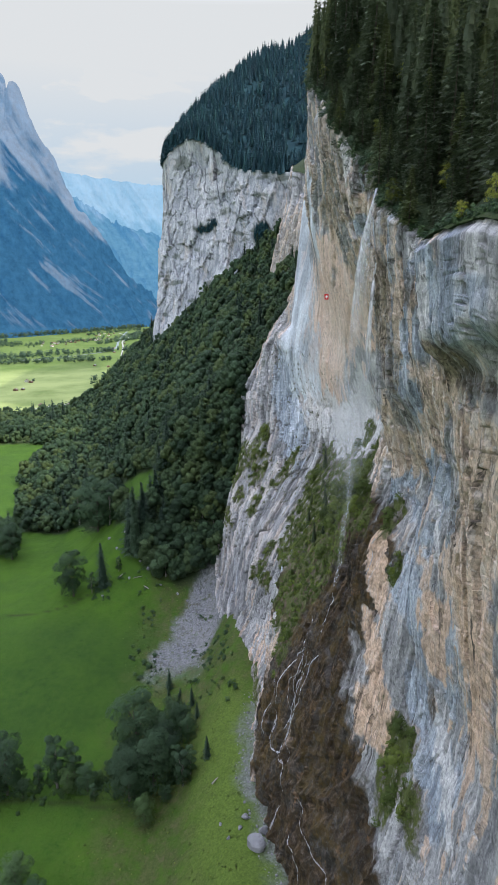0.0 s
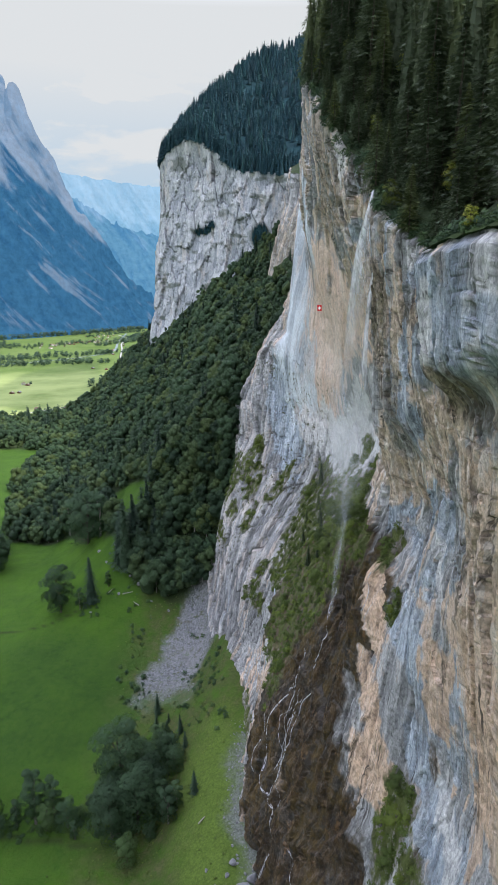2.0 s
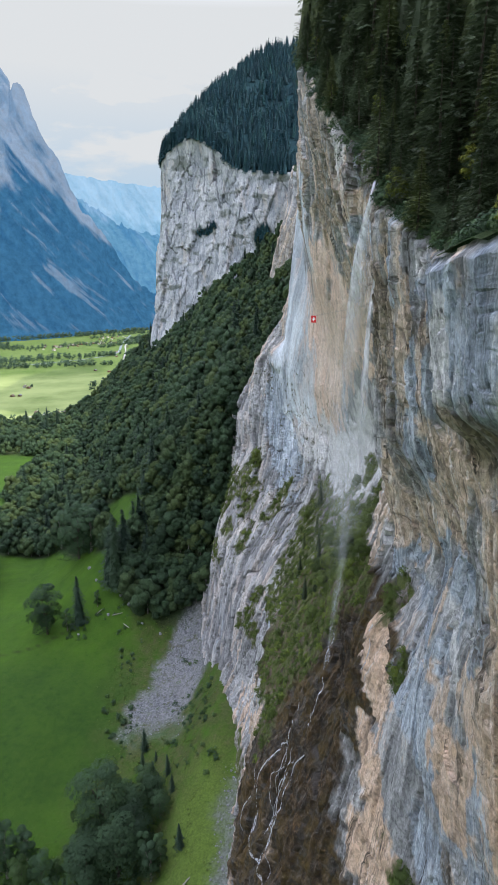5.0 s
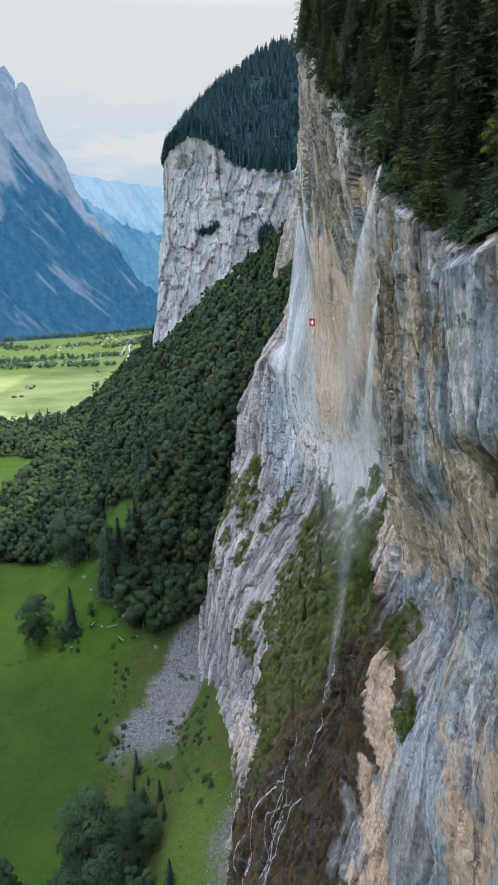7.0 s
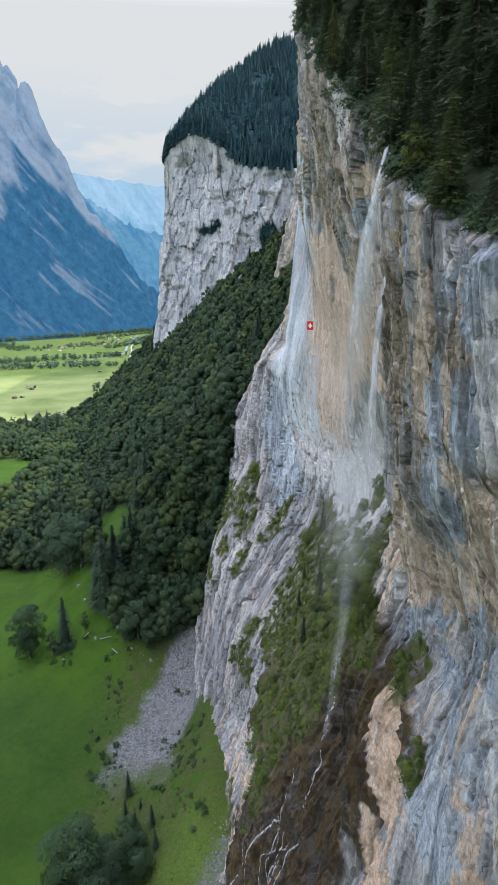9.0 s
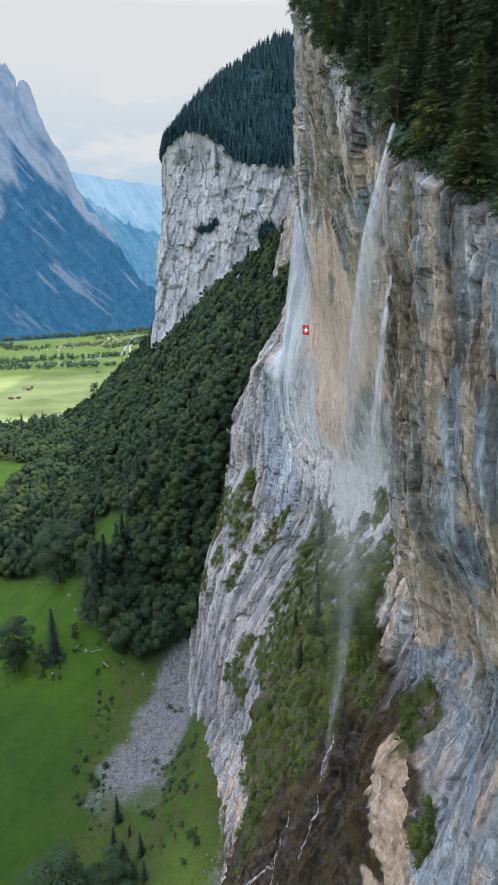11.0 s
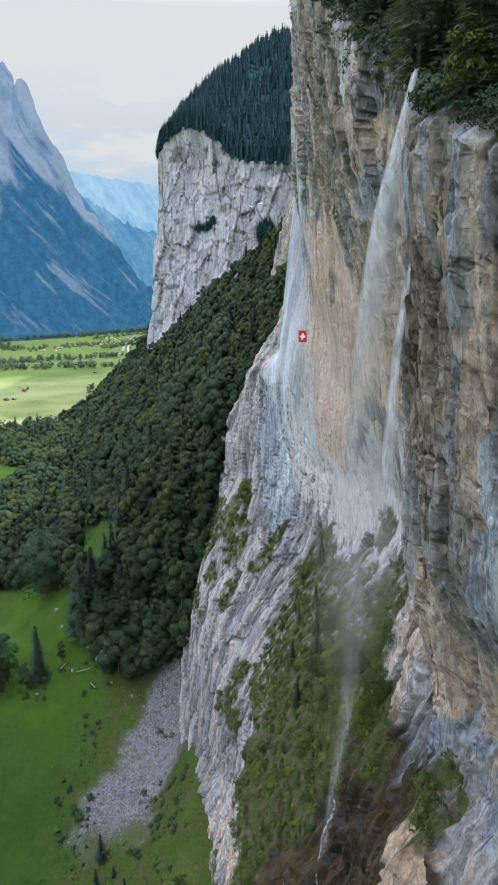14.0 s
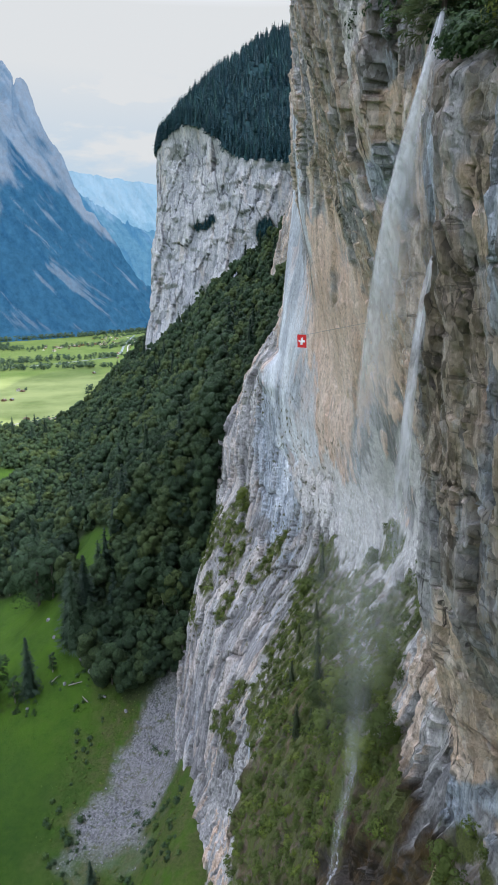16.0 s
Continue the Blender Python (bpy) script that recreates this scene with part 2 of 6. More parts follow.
def pchip_rows(ys, table, y):
    """Smooth monotone steps between rows of a table, along y."""
    ys, y = np.asarray(ys, float), np.atleast_1d(np.asarray(y, float))
    h = np.diff(ys)[:, None]
    d = np.diff(table, axis=0) / h
    m = np.zeros_like(table)
    same = d[:-1] * d[1:] > 0
    m[1:-1] = np.where(same, 2 * d[:-1] * d[1:] / np.where(same, d[:-1] + d[1:], 1), 0)
    m[0], m[-1] = d[0], d[-1]
    k = np.clip(np.searchsorted(ys, y) - 1, 0, len(ys) - 2)
    t = np.clip((y - ys[k]) / (ys[k + 1] - ys[k]), 0, 1)[:, None]
    hh = (ys[k + 1] - ys[k])[:, None]
    return (table[k] * (1 + 2 * t) * (1 - t) ** 2 + m[k] * hh * t * (1 - t) ** 2 + table[k + 1] * t * t * (3 - 2 * t) + m[k + 1] * hh * t * t * (t - 1))


WALL_Z = np.linspace(0, 400, 401)
WALL_Y = np.arange(20, 801, 1.0)
_zs = np.array([np.interp(WALL_Z, *zip(*p)) for _, p in PROFILES])
_k = np.array([1, 2, 3, 2, 1]) / 9.0
_zs = np.array([np.convolve(np.pad(r, 2, mode="edge"), _k, mode="valid") for r in _zs])
WALL_X = pchip_rows([y for y, _ in PROFILES], _zs, WALL_Y)


def wall_x(y, z):
    """How far the cliff stands out, before its roughness."""
    a, b = np.clip(np.asarray(y, float) - 20, 0, 779.99), np.clip(np.asarray(z, float), 0, 399.99)
    i, j = a.astype(int), b.astype(int)
    u, v = a - i, b - j
    return (WALL_X[i, j] * (1 - u) * (1 - v) + WALL_X[i + 1, j] * u * (1 - v) + WALL_X[i, j + 1] * (1 - u) * v + WALL_X[i + 1, j + 1] * u * v)


def shear(y, z):
    """The way the ribs and streaks run down the wall."""
    return y + 0.12 * smooth(185, 165, y) * np.clip(z - 200, -35, 60) + 0.5 * smooth(190, 215, y) * smooth(335, 295, y) * np.clip(z - 200, -60, 60) * smooth(150, 185, z) - 0.35 * smooth(258, 280, y) * smooth(190, 160, z) * np.clip(z - 170, -110, 0)


def undercut(y, z):
    """A long slanting overhang low on the near wall, with a hollow under it."""
    zl = np.interp(y, [96, 111, 134, 160, 184], [187, 183.5, 177.5, 172, 160]) + 1.3 * fbm(y / 6, 0 * y, 0 * y, 3, 61)
    return 0.5 * smooth(zl + 0.7, zl - 0.5, z) * smooth(zl - 17, zl - 3, z) * smooth(92, 104, y) * smooth(190, 178, y)


def ground_z(x, y):
    """The valley: a flat floor, a meadow at the cliff's foot and a wooded talus slope behind it."""
    x, y = np.asarray(x, float), np.asarray(y, float)
    floor = 14 + 10 * smooth(150, 330, y) * smooth(-420, -60, x) + 0.012 * np.clip(y - 1300, 0, None) - 6 * smooth(-60, -140, x) * smooth(330, 150, y)
    floor = floor + 1.6 * fbm(x / 60, y / 60, 0 * x, 3, 3) * smooth(1500, 500, y)
    foot = 22 * smooth(-34, 2, x) * smooth(300, 240, y) + 26 * smooth(-22, 4, x) * smooth(230, 300, y) * smooth(360, 320, y)
    slope = 182 + 1.068 * (x - 7) + 0.124 * (y - 585) + 0.12 * np.clip(y - 600, 0, 500) + 5 * fbm(x / 45, y / 45, 0 * x, 4, 8)
    rise = np.log1p(np.exp(np.clip((slope - floor) / 9, -30, 30))) * 9
    rise = np.where((slope - floor) / 9 > 30, slope - floor, rise)
    rise = rise * smooth(312, 412, y) * smooth(1500, 1050, y)
    return floor + foot + np.minimum(rise, 300)

# ---- materials ----
class Nodes:
    """Short-hand for building a node material."""

    def __init__(self, name, rough=0.9, spec=0.3):
        self.m = bpy.data.materials.new(name)
        self.m.use_nodes = True
        self.t = self.m.node_tree
        self.b = self.t.nodes["Principled BSDF"]
        self.b.inputs["Roughness"].default_value = rough
        self.b.inputs["Specular IOR Level"].default_value = spec
        self.pos = self.add("ShaderNodeTexCoord").outputs["Object"]

    def add(self, kind):
        return self.t.nodes.new(kind)

    def link(self, a, b):
        self.t.links.new(a, b)

    def scaled(self, s, rot=(0, 0, 0)):
        n = self.add("ShaderNodeMapping")
        n.inputs["Scale"].default_value = s
        n.inputs["Rotation"].default_value = rot
        self.link(self.pos, n.inputs["Vector"])
        return n.outputs["Vector"]

    def noise(self, s, detail=6, rough=0.6, distort=0.0):
        n = self.add("ShaderNodeTexNoise")
        n.inputs["Scale"].default_value, n.inputs["Detail"].default_value = 1.0, detail
        n.inputs["Roughness"].default_value, n.inputs["Distortion"].default_value = rough, distort
        self.link(self.scaled(s if isinstance(s, tuple) else (s, s, s)), n.inputs["Vector"])
        return n.outputs["Fac"]

    def voronoi(self, s, feature="DISTANCE_TO_EDGE", out="Distance"):
        n = self.add("ShaderNodeTexVoronoi")
        n.feature = feature
        n.inputs["Scale"].default_value = 1.0
        self.link(self.scaled(s if isinstance(s, tuple) else (s, s, s)), n.inputs["Vector"])
        return n.outputs[out]

    def attr(self, name):
        n = self.add("ShaderNodeAttribute")
        n.attribute_name = name
        return n.outputs["Fac"]

    def ramp(self, fac, *stops):
        n = self.add("ShaderNodeValToRGB")
        e = n.color_ramp.elements
        while len(e) < len(stops):
            e.new(0.5)
        for k, (p, c) in enumerate(stops):
            e[k].position = p
            e[k].color = (*c, 1) if isinstance(c, tuple) else (c, c, c, 1)
        self.link(fac, n.inputs["Fac"])
        return n.outputs["Color"]

    def span(self, v, a, b, c=0.0, d=1.0):
        n = self.add("ShaderNodeMapRange")
        for k, q in zip(("From Min", "From Max", "To Min", "To Max"), (a, b, c, d)):
            n.inputs[k].default_value = q
        self.link(v, n.inputs["Value"])
        return n.outputs["Result"]

    def math(self, op, a, b):
        n = self.add("ShaderNodeMath")
        n.operation = op
        for k, v in enumerate((a, b)):
            if isinstance(v, (int, float)):
                n.inputs[k].default_value = v
            else:
                self.link(v, n.inputs[k])
        return n.outputs["Value"]

    def mix(self, fac, a, b, how="MIX"):
        n = self.add("ShaderNodeMixRGB")
        n.blend_type = how
        for key, v in (("Fac", fac), ("Color1", a), ("Color2", b)):
            if isinstance(v, (int, float)):
                n.inputs[key].default_value = v
            elif isinstance(v, tuple):
                n.inputs[key].default_value = (*v, 1)
            else:
                self.link(v, n.inputs[key])
        return n.outputs["Color"]

    def color(self, c):
        if isinstance(c, tuple):
            self.b.inputs["Base Color"].default_value = (*c, 1)
        else:
            self.link(c, self.b.inputs["Base Color"])
        return self

    def rough(self, v):
        self.link(v, self.b.inputs["Roughness"])
        return self

    def bump(self, height, strength=0.5, dist=0.3):
        n = self.add("ShaderNodeBump")
        n.inputs["Strength"].default_value, n.inputs["Distance"].default_value = strength, dist
        self.link(height, n.inputs["Height"])
        self.link(n.outputs["Normal"], self.b.inputs["Normal"])
        return self

    def random(self):
        return self.add("ShaderNodeObjectInfo").outputs["Random"]

    def island(self):
        return self.add("ShaderNodeNewGeometry").outputs["Random Per Island"]


def limestone():
    n = Nodes("limestone", 0.88, 0.2)
    sep = n.add("ShaderNodeSeparateXYZ")
    n.link(n.pos, sep.inputs["Vector"])
    along = n.attr("along")

    def flow(a, b, detail=6, rough=0.6, off=0.0):
        """Noise drawn out down the wall, following its ribs."""
        c = n.add("ShaderNodeCombineXYZ")
        n.link(n.math("MULTIPLY", along, a), c.inputs["X"])
        n.link(n.math("MULTIPLY", sep.outputs["Z"], b), c.inputs["Y"])
        c.inputs["Z"].default_value = off
        t = n.add("ShaderNodeTexNoise")
        t.inputs["Scale"].default_value, t.inputs["Detail"].default_value = 1.0, detail
        t.inputs["Roughness"].default_value = rough
        n.link(c.outputs["Vector"], t.inputs["Vector"])
        return t.outputs["Fac"]

    # place on the wall, roughened so that joints run ragged but straight
    place_on = n.add("ShaderNodeCombineXYZ")
    n.link(sep.outputs["X"], place_on.inputs["X"])
    n.link(along, place_on.inputs["Y"])
    n.link(sep.outputs["Z"], place_on.inputs["Z"])
    bend = n.add("ShaderNodeTexNoise")
    bend.inputs["Scale"].default_value, bend.inputs["Detail"].default_value, bend.inputs["Roughness"].default_value = 1.1, 6, 0.66
    n.link(place_on.outputs["Vector"], bend.inputs["Vector"])
    off = n.add("ShaderNodeVectorMath")
    off.operation = "MULTIPLY_ADD"
    n.link(bend.outputs["Color"], off.inputs[0])
    off.inputs[1].default_value = (0.5, 0.5, 0.9)
    n.link(place_on.outputs["Vector"], off.inputs[2])

    def blocks(sx, sz, feature):
        """Broken blocks: a tone for each, or the distance to the nearest joint."""
        m = n.add("ShaderNodeMapping")
        m.inputs["Scale"].default_value = (sx, sx, sz)
        n.link(off.outputs["Vector"], m.inputs["Vector"])
        v = n.add("ShaderNodeTexVoronoi")
        v.feature = feature
        v.inputs["Scale"].default_value = 1.0
        n.link(m.outputs["Vector"], v.inputs["Vector"])
        if feature == "F1":
            c = n.add("ShaderNodeSeparateColor")
            n.link(v.outputs["Color"], c.inputs["Color"])
            return c.outputs[0]
        return v.outputs["Distance"]

    small, chip, crumb = blocks(0.8, 0.30, "F1"), blocks(1.9, 1.0, "F1"), blocks(4.2, 3.0, "F1")
    small_gap = blocks(0.8, 0.30, "DISTANCE_TO_EDGE")
    mid, fine = n.noise(0.5, 12, 0.74), n.noise(3.1, 10, 0.75)
    broad = n.noise((0.10, 0.10, 0.05), 8, 0.66)
    streak, thin = flow(0.8, 0.020, 9, 0.70, 7.0), flow(2.7, 0.06, 9, 0.72, 29.0)
    wide = flow(0.15, 0.028, 5, 0.58, 53.0)
    panel, block = n.attr("panel"), n.attr("block")
    pale_a, tan_a, stain_a, dark_and_shade, calm_a = (n.attr(k) for k in ("pale", "tan", "stain", "dark", "calm"))
    # grey rock: whole panels lighter or darker, then single blocks
    tone = n.math("ADD", n.math("MULTIPLY", panel, 0.44), n.math("MULTIPLY", block, 0.26))
    tone = n.math("ADD", tone, n.span(broad, 0.36, 0.64, 0.0, 0.30))
    tone = n.math("ADD", tone, n.span(streak, 0.38, 0.62, 0.0, 0.30))
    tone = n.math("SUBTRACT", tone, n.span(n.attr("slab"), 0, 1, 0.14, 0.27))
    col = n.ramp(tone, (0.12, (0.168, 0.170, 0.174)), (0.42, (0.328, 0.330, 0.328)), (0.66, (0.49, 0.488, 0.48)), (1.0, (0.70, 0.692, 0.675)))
    # iron-stained panels
    loose = n.span(n.math("ADD", n.math("MULTIPLY", block, 0.25), n.math("ADD", n.math("MULTIPLY", panel, 0.15), flow(0.13, 0.020, 7, 0.64, 3.0))), 0.74, 0.80, 0, 0.8)
    loose = n.math("MULTIPLY", n.math("MULTIPLY", n.math("MULTIPLY", loose, n.span(n.attr("slab"), 0, 1, 1, 0.25)), n.span(pale_a, 0, 0.5, 1, 0.1)), n.span(stain_a, 0, 0.4, 1, 0.0))
    tan = n.math("MAXIMUM", n.math("MULTIPLY", loose, n.span(n.attr("moss"), 0, 0.4, 1, 0)), n.math("MULTIPLY", tan_a, n.span(n.math("ADD", streak, n.math("MULTIPLY", block, 0.12)), 0.36, 0.50, 0.6, 1.0)))
    rust = n.mix(n.span(streak, 0.36, 0.62), (0.50, 0.37, 0.27), (0.80, 0.66, 0.52))
    rust = n.mix(n.span(mid, 0.52, 0.64, 0, 0.6), rust, (0.74, 0.51, 0.35))
    rust = n.mix(n.span(small, 0.66, 0.9, 0, 0.55), rust, (0.62, 0.59, 0.55))
    rust = n.mix(n.span(calm_a, 0.3, 1, 0, 0.85), rust, n.mix(n.span(wide, 0.36, 0.64), (0.72, 0.51, 0.39), (0.90, 0.73, 0.62)))
    rust = n.mix(n.span(sep.outputs["Z"], 175, 150, 0, 0.6), rust, n.mix(n.span(mid, 0.36, 0.64), (0.62, 0.40, 0.25), (0.74, 0.53, 0.37)))
    col = n.mix(tan, col, rust)
    # blue-grey water stains
    blue = n.math("MULTIPLY", n.span(flow(0.26, 0.010, 8, 0.68, 11.0), 0.585, 0.63, 0, 0.7), n.span(tan_a, 0.1, 0.7, 0.8, 0.05))
    blue = n.math("MAXIMUM", n.math("MULTIPLY", blue, n.span(n.attr("moss"), 0, 0.4, 1, 0)), n.math("MULTIPLY", n.math("MULTIPLY", stain_a, n.span(tan_a, 0.2, 0.8, 1.0, 0.1)), n.span(streak, 0.34, 0.56, 0.35, 1.0)))
    col = n.mix(n.math("MULTIPLY", blue, 0.8), col, n.mix(n.span(n.math("ADD", thin, n.math("MULTIPLY", block, 0.2)), 0.44, 0.76), (0.21, 0.27, 0.345), (0.58, 0.66, 0.74)))
    # lime-washed strip beside the face
    limed = n.math("MULTIPLY", n.attr("wash"), n.span(n.math("ADD", wide, n.math("MULTIPLY", mid, 0.4)), 0.58, 0.80, 0.45, 0.95))
    col = n.mix(limed, col, n.mix(n.span(wide, 0.38, 0.62), (0.50, 0.57, 0.65), (0.80, 0.85, 0.89)))
    # clean pale rock
    col = n.mix(n.math("MULTIPLY", pale_a, n.span(mid, 0.30, 0.52, 0.55, 0.92)), col, n.mix(n.span(thin, 0.34, 0.66), (0.54, 0.54, 0.535), (0.84, 0.825, 0.80)))
    white = n.math("MULTIPLY", n.span(flow(0.75, 0.012, 7, 0.66, 41.0), 0.60, 0.635), n.math("MULTIPLY", n.span(n.attr("slab"), 0, 1, 0.4, 0.1), n.span(n.math("MAXIMUM", calm_a, n.attr("wash")), 0, 1, 1, 0.15)))
    col = n.mix(white, col, (0.82, 0.82, 0.815))
    # broken blocks, chips and grit
    col = n.mix(n.span(calm_a, 0, 1, 0.85, 0.3), col, n.mix(1.0, col, n.ramp(small, (0.0, (0.70, 0.705, 0.72)), (0.35, (0.98, 0.98, 0.98)), (1.0, (1.08, 1.075, 1.07))), "MULTIPLY"))
    col = n.mix(n.span(calm_a, 0, 1, 1.0, 0.5), col, n.mix(1.0, col, n.ramp(chip, (0.0, (0.78, 0.78, 0.79)), (0.4, (0.99, 0.99, 0.99)), (1.0, (1.08, 1.08, 1.07))), "MULTIPLY"))
    col = n.mix(n.span(calm_a, 0, 1, 0.8, 0.6), col, n.mix(1.0, col, n.ramp(crumb, (0.0, (0.84, 0.84, 0.84)), (0.5, (1.0, 1.0, 1.0)), (1.0, (1.06, 1.06, 1.06))), "MULTIPLY"))
    speck = n.noise((1.3, 1.3, 0.9), 13, 0.82)
    col = n.mix(1.0, col, n.ramp(n.span(speck, 0.35, 0.64), (0.0, (0.46, 0.46, 0.465)), (0.45, (0.96, 0.965, 0.965)), (1.0, (1.08, 1.08, 1.08))), "MULTIPLY")
    # black seepage in thin upright streaks
    black = n.math("MULTIPLY", n.span(flow(0.9, 0.014, 7, 0.66, 17.0), 0.59, 0.625), n.span(n.noise(0.07, 4), 0.44, 0.54))
    black = n.math("MULTIPLY", black, n.math("MULTIPLY", n.span(pale_a, 0, 0.6, 1, 0.05), n.span(calm_a, 0, 1, 1, 0.12)))
    col = n.mix(n.math("MULTIPLY", black, n.span(fine, 0.3, 0.6, 0.65, 0.95)), col, (0.055, 0.05, 0.046))
    # dark brown columns and cracks, plus shade painted into hollows and under the block
    col = n.mix(n.math("MULTIPLY", dark_and_shade, n.span(n.math("ADD", streak, n.math("MULTIPLY", chip, 0.15)), 0.46, 0.66, 0.95, 0.25)), col, n.mix(n.span(thin, 0.35, 0.66), (0.045, 0.040, 0.034), (0.20, 0.165, 0.125)))
    olive = n.math("MULTIPLY", n.attr("olive"), n.span(n.math("ADD", mid, n.math("MULTIPLY", block, 0.15)), 0.42, 0.64, 0.95, 0.25))
    col = n.mix(olive, col, n.mix(n.span(chip, 0.1, 0.9), (0.13, 0.108, 0.07), (0.36, 0.30, 0.20)))
    # dark weathered columns on the near wall
    column = n.math("MULTIPLY", n.span(n.math("ADD", flow(0.34, 0.008, 6, 0.6, 71.0), n.math("MULTIPLY", block, 0.12)), 0.61, 0.65, 0, 0.4), n.attr("columns"))
    col = n.mix(column, col, n.mix(n.span(chip, 0.1, 0.9), (0.11, 0.09, 0.068), (0.36, 0.29, 0.215)))
    # bedding cracks
    crack = n.math("MULTIPLY", n.span(flow(0.16, 0.9, 6, 0.62, 83.0), 0.61, 0.635, 0, 0.8), n.span(n.attr("columns"), 0, 1, 0.2, 0.6))
    crack = n.math("MULTIPLY", crack, n.span(calm_a, 0, 1, 1, 0.1))
    col = n.mix(crack, col, (0.075, 0.066, 0.056))
    # wet brown rock
    brown = n.attr("wet")
    mud = n.mix(n.span(n.noise((0.35, 0.35, 0.2), 11, 0.74), 0.38, 0.64), (0.008, 0.0065, 0.005), (0.066, 0.039, 0.013))
    mud = n.mix(n.span(n.noise((0.07, 0.07, 0.04), 8, 0.68), 0.49, 0.56, 0, 0.85), mud, n.mix(n.span(mid, 0.36, 0.64), (0.022, 0.016, 0.005), (0.105, 0.070, 0.020)))
    mud = n.mix(n.span(n.noise(0.10, 9, 0.72), 0.53, 0.58, 0, 0.92), mud, n.mix(n.span(fine, 0.35, 0.68), (0.009, 0.008, 0.007), (0.070, 0.062, 0.050)))
    mud = n.mix(n.span(n.noise((0.20, 0.20, 0.11), 9, 0.74), 0.58, 0.64, 0, 0.6), mud, (0.22, 0.13, 0.06))
    mud = n.mix(n.span(small, 0.6, 1.0, 0, 0.3), mud, (0.12, 0.082, 0.042))
    col = n.mix(n.math("MULTIPLY", n.math("MULTIPLY", brown, n.span(tan_a, 0.3, 0.8, 1.0, 0.05)), n.span(mid, 0.28, 0.5, 0.75, 0.98)), col, mud)
    moss = n.math("MULTIPLY", n.attr("moss"), n.span(n.noise((0.30, 0.30, 0.18), 8, 0.72), 0.43, 0.51))
    col = n.mix(n.math("MULTIPLY", n.attr("moss"), n.span(streak, 0.36, 0.56, 0.9, 0.35)), col, n.mix(n.span(mid, 0.36, 0.64), (0.07, 0.052, 0.034), (0.24, 0.19, 0.14)))
    col = n.mix(moss, col, n.mix(n.span(fine, 0.3, 0.7), (0.035, 0.052, 0.014), (0.13, 0.15, 0.045)))
    # grass tufts lodged in joints
    tuft = n.math("MULTIPLY", n.span(n.noise(0.45, 7, 0.7), 0.56, 0.61), n.attr("ledge"))
    col = n.mix(tuft, col, n.mix(fine, (0.05, 0.062, 0.020), (0.12, 0.12, 0.045)))
    # open joints
    gap = n.math("MULTIPLY", n.span(small_gap, 0.0, 0.03, 0.6, 0.0), n.span(n.noise(0.35, 7, 0.66), 0.53, 0.60))
    gap = n.math("MULTIPLY", gap, n.span(calm_a, 0, 1, 1, 0.4))
    col = n.mix(gap, col, (0.07, 0.066, 0.062))
    # crevices carved in the mesh are deepened with near-black colour
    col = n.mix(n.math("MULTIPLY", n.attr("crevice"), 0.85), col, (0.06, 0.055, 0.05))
    n.color(col)
    n.rough(n.span(brown, 0, 1, 0.88, 0.66))
    h = n.math("ADD", n.math("MULTIPLY", mid, 0.55), n.math("MULTIPLY", fine, 0.40))
    h = n.math("ADD", h, n.math("MULTIPLY", crack, -0.6))
    h = n.math("ADD", h, n.math("MULTIPLY", small, 0.5))
    h = n.math("ADD", h, n.math("MULTIPLY", chip, 0.28))
    h = n.math("ADD", h, n.math("MULTIPLY", gap, -0.8))
    h = n.math("ADD", h, n.math("MULTIPLY", thin, n.span(n.math("MAXIMUM", calm_a, n.attr("wash")), 0, 1, 0.35, 0.05)))
    n.bump(h, 1.0, 0.8)
    return n.m


def far_limestone():
    n = Nodes("far_limestone", 0.9, 0.25)
    mid, fine = n.noise(0.07, 12, 0.74), n.noise(0.5, 10, 0.76)
    down = n.noise((0.20, 0.20, 0.018), 10, 0.72)
    tone = n.math("ADD", n.math("MULTIPLY", n.attr("panel"), 0.30), n.math("MULTIPLY", n.attr("block"), 0.25))
    tone = n.math("ADD", tone, n.math("ADD", n.span(mid, 0.36, 0.64, 0, 0.3), n.span(down, 0.38, 0.62, 0, 0.25)))
    col = n.ramp(tone, (0.15, (0.23, 0.255, 0.28)), (0.5, (0.41, 0.432, 0.45)), (0.95, (0.68, 0.685, 0.685)))
    col = n.mix(n.span(n.noise((0.06, 0.06, 0.02), 8, 0.68), 0.54, 0.62, 0, 0.5), col, (0.58, 0.51, 0.44))
    col = n.mix(n.span(n.noise((0.24, 0.24, 0.018), 9, 0.72), 0.57, 0.62, 0, 0.7), col, (0.17, 0.185, 0.205))
    col = n.mix(1.0, col, n.ramp(n.span(fine, 0.36, 0.62), (0.0, (0.68, 0.69, 0.70)), (1.0, (1.04, 1.04, 1.04))), "MULTIPLY")
    # the carved clefts are darkened in colour too
    col = n.mix(n.math("MULTIPLY", n.attr("crevice"), 0.8), col, (0.10, 0.105, 0.115))
    col = n.mix(n.attr("moss"), col, n.mix(n.span(fine, 0.3, 0.7), (0.02, 0.035, 0.018), (0.055, 0.08, 0.035)))
    n.color(col)
    n.bump(n.math("ADD", n.math("MULTIPLY", mid, 2.0), n.math("MULTIPLY", fine, 0.9)), 0.8, 1.0)
    return n.m


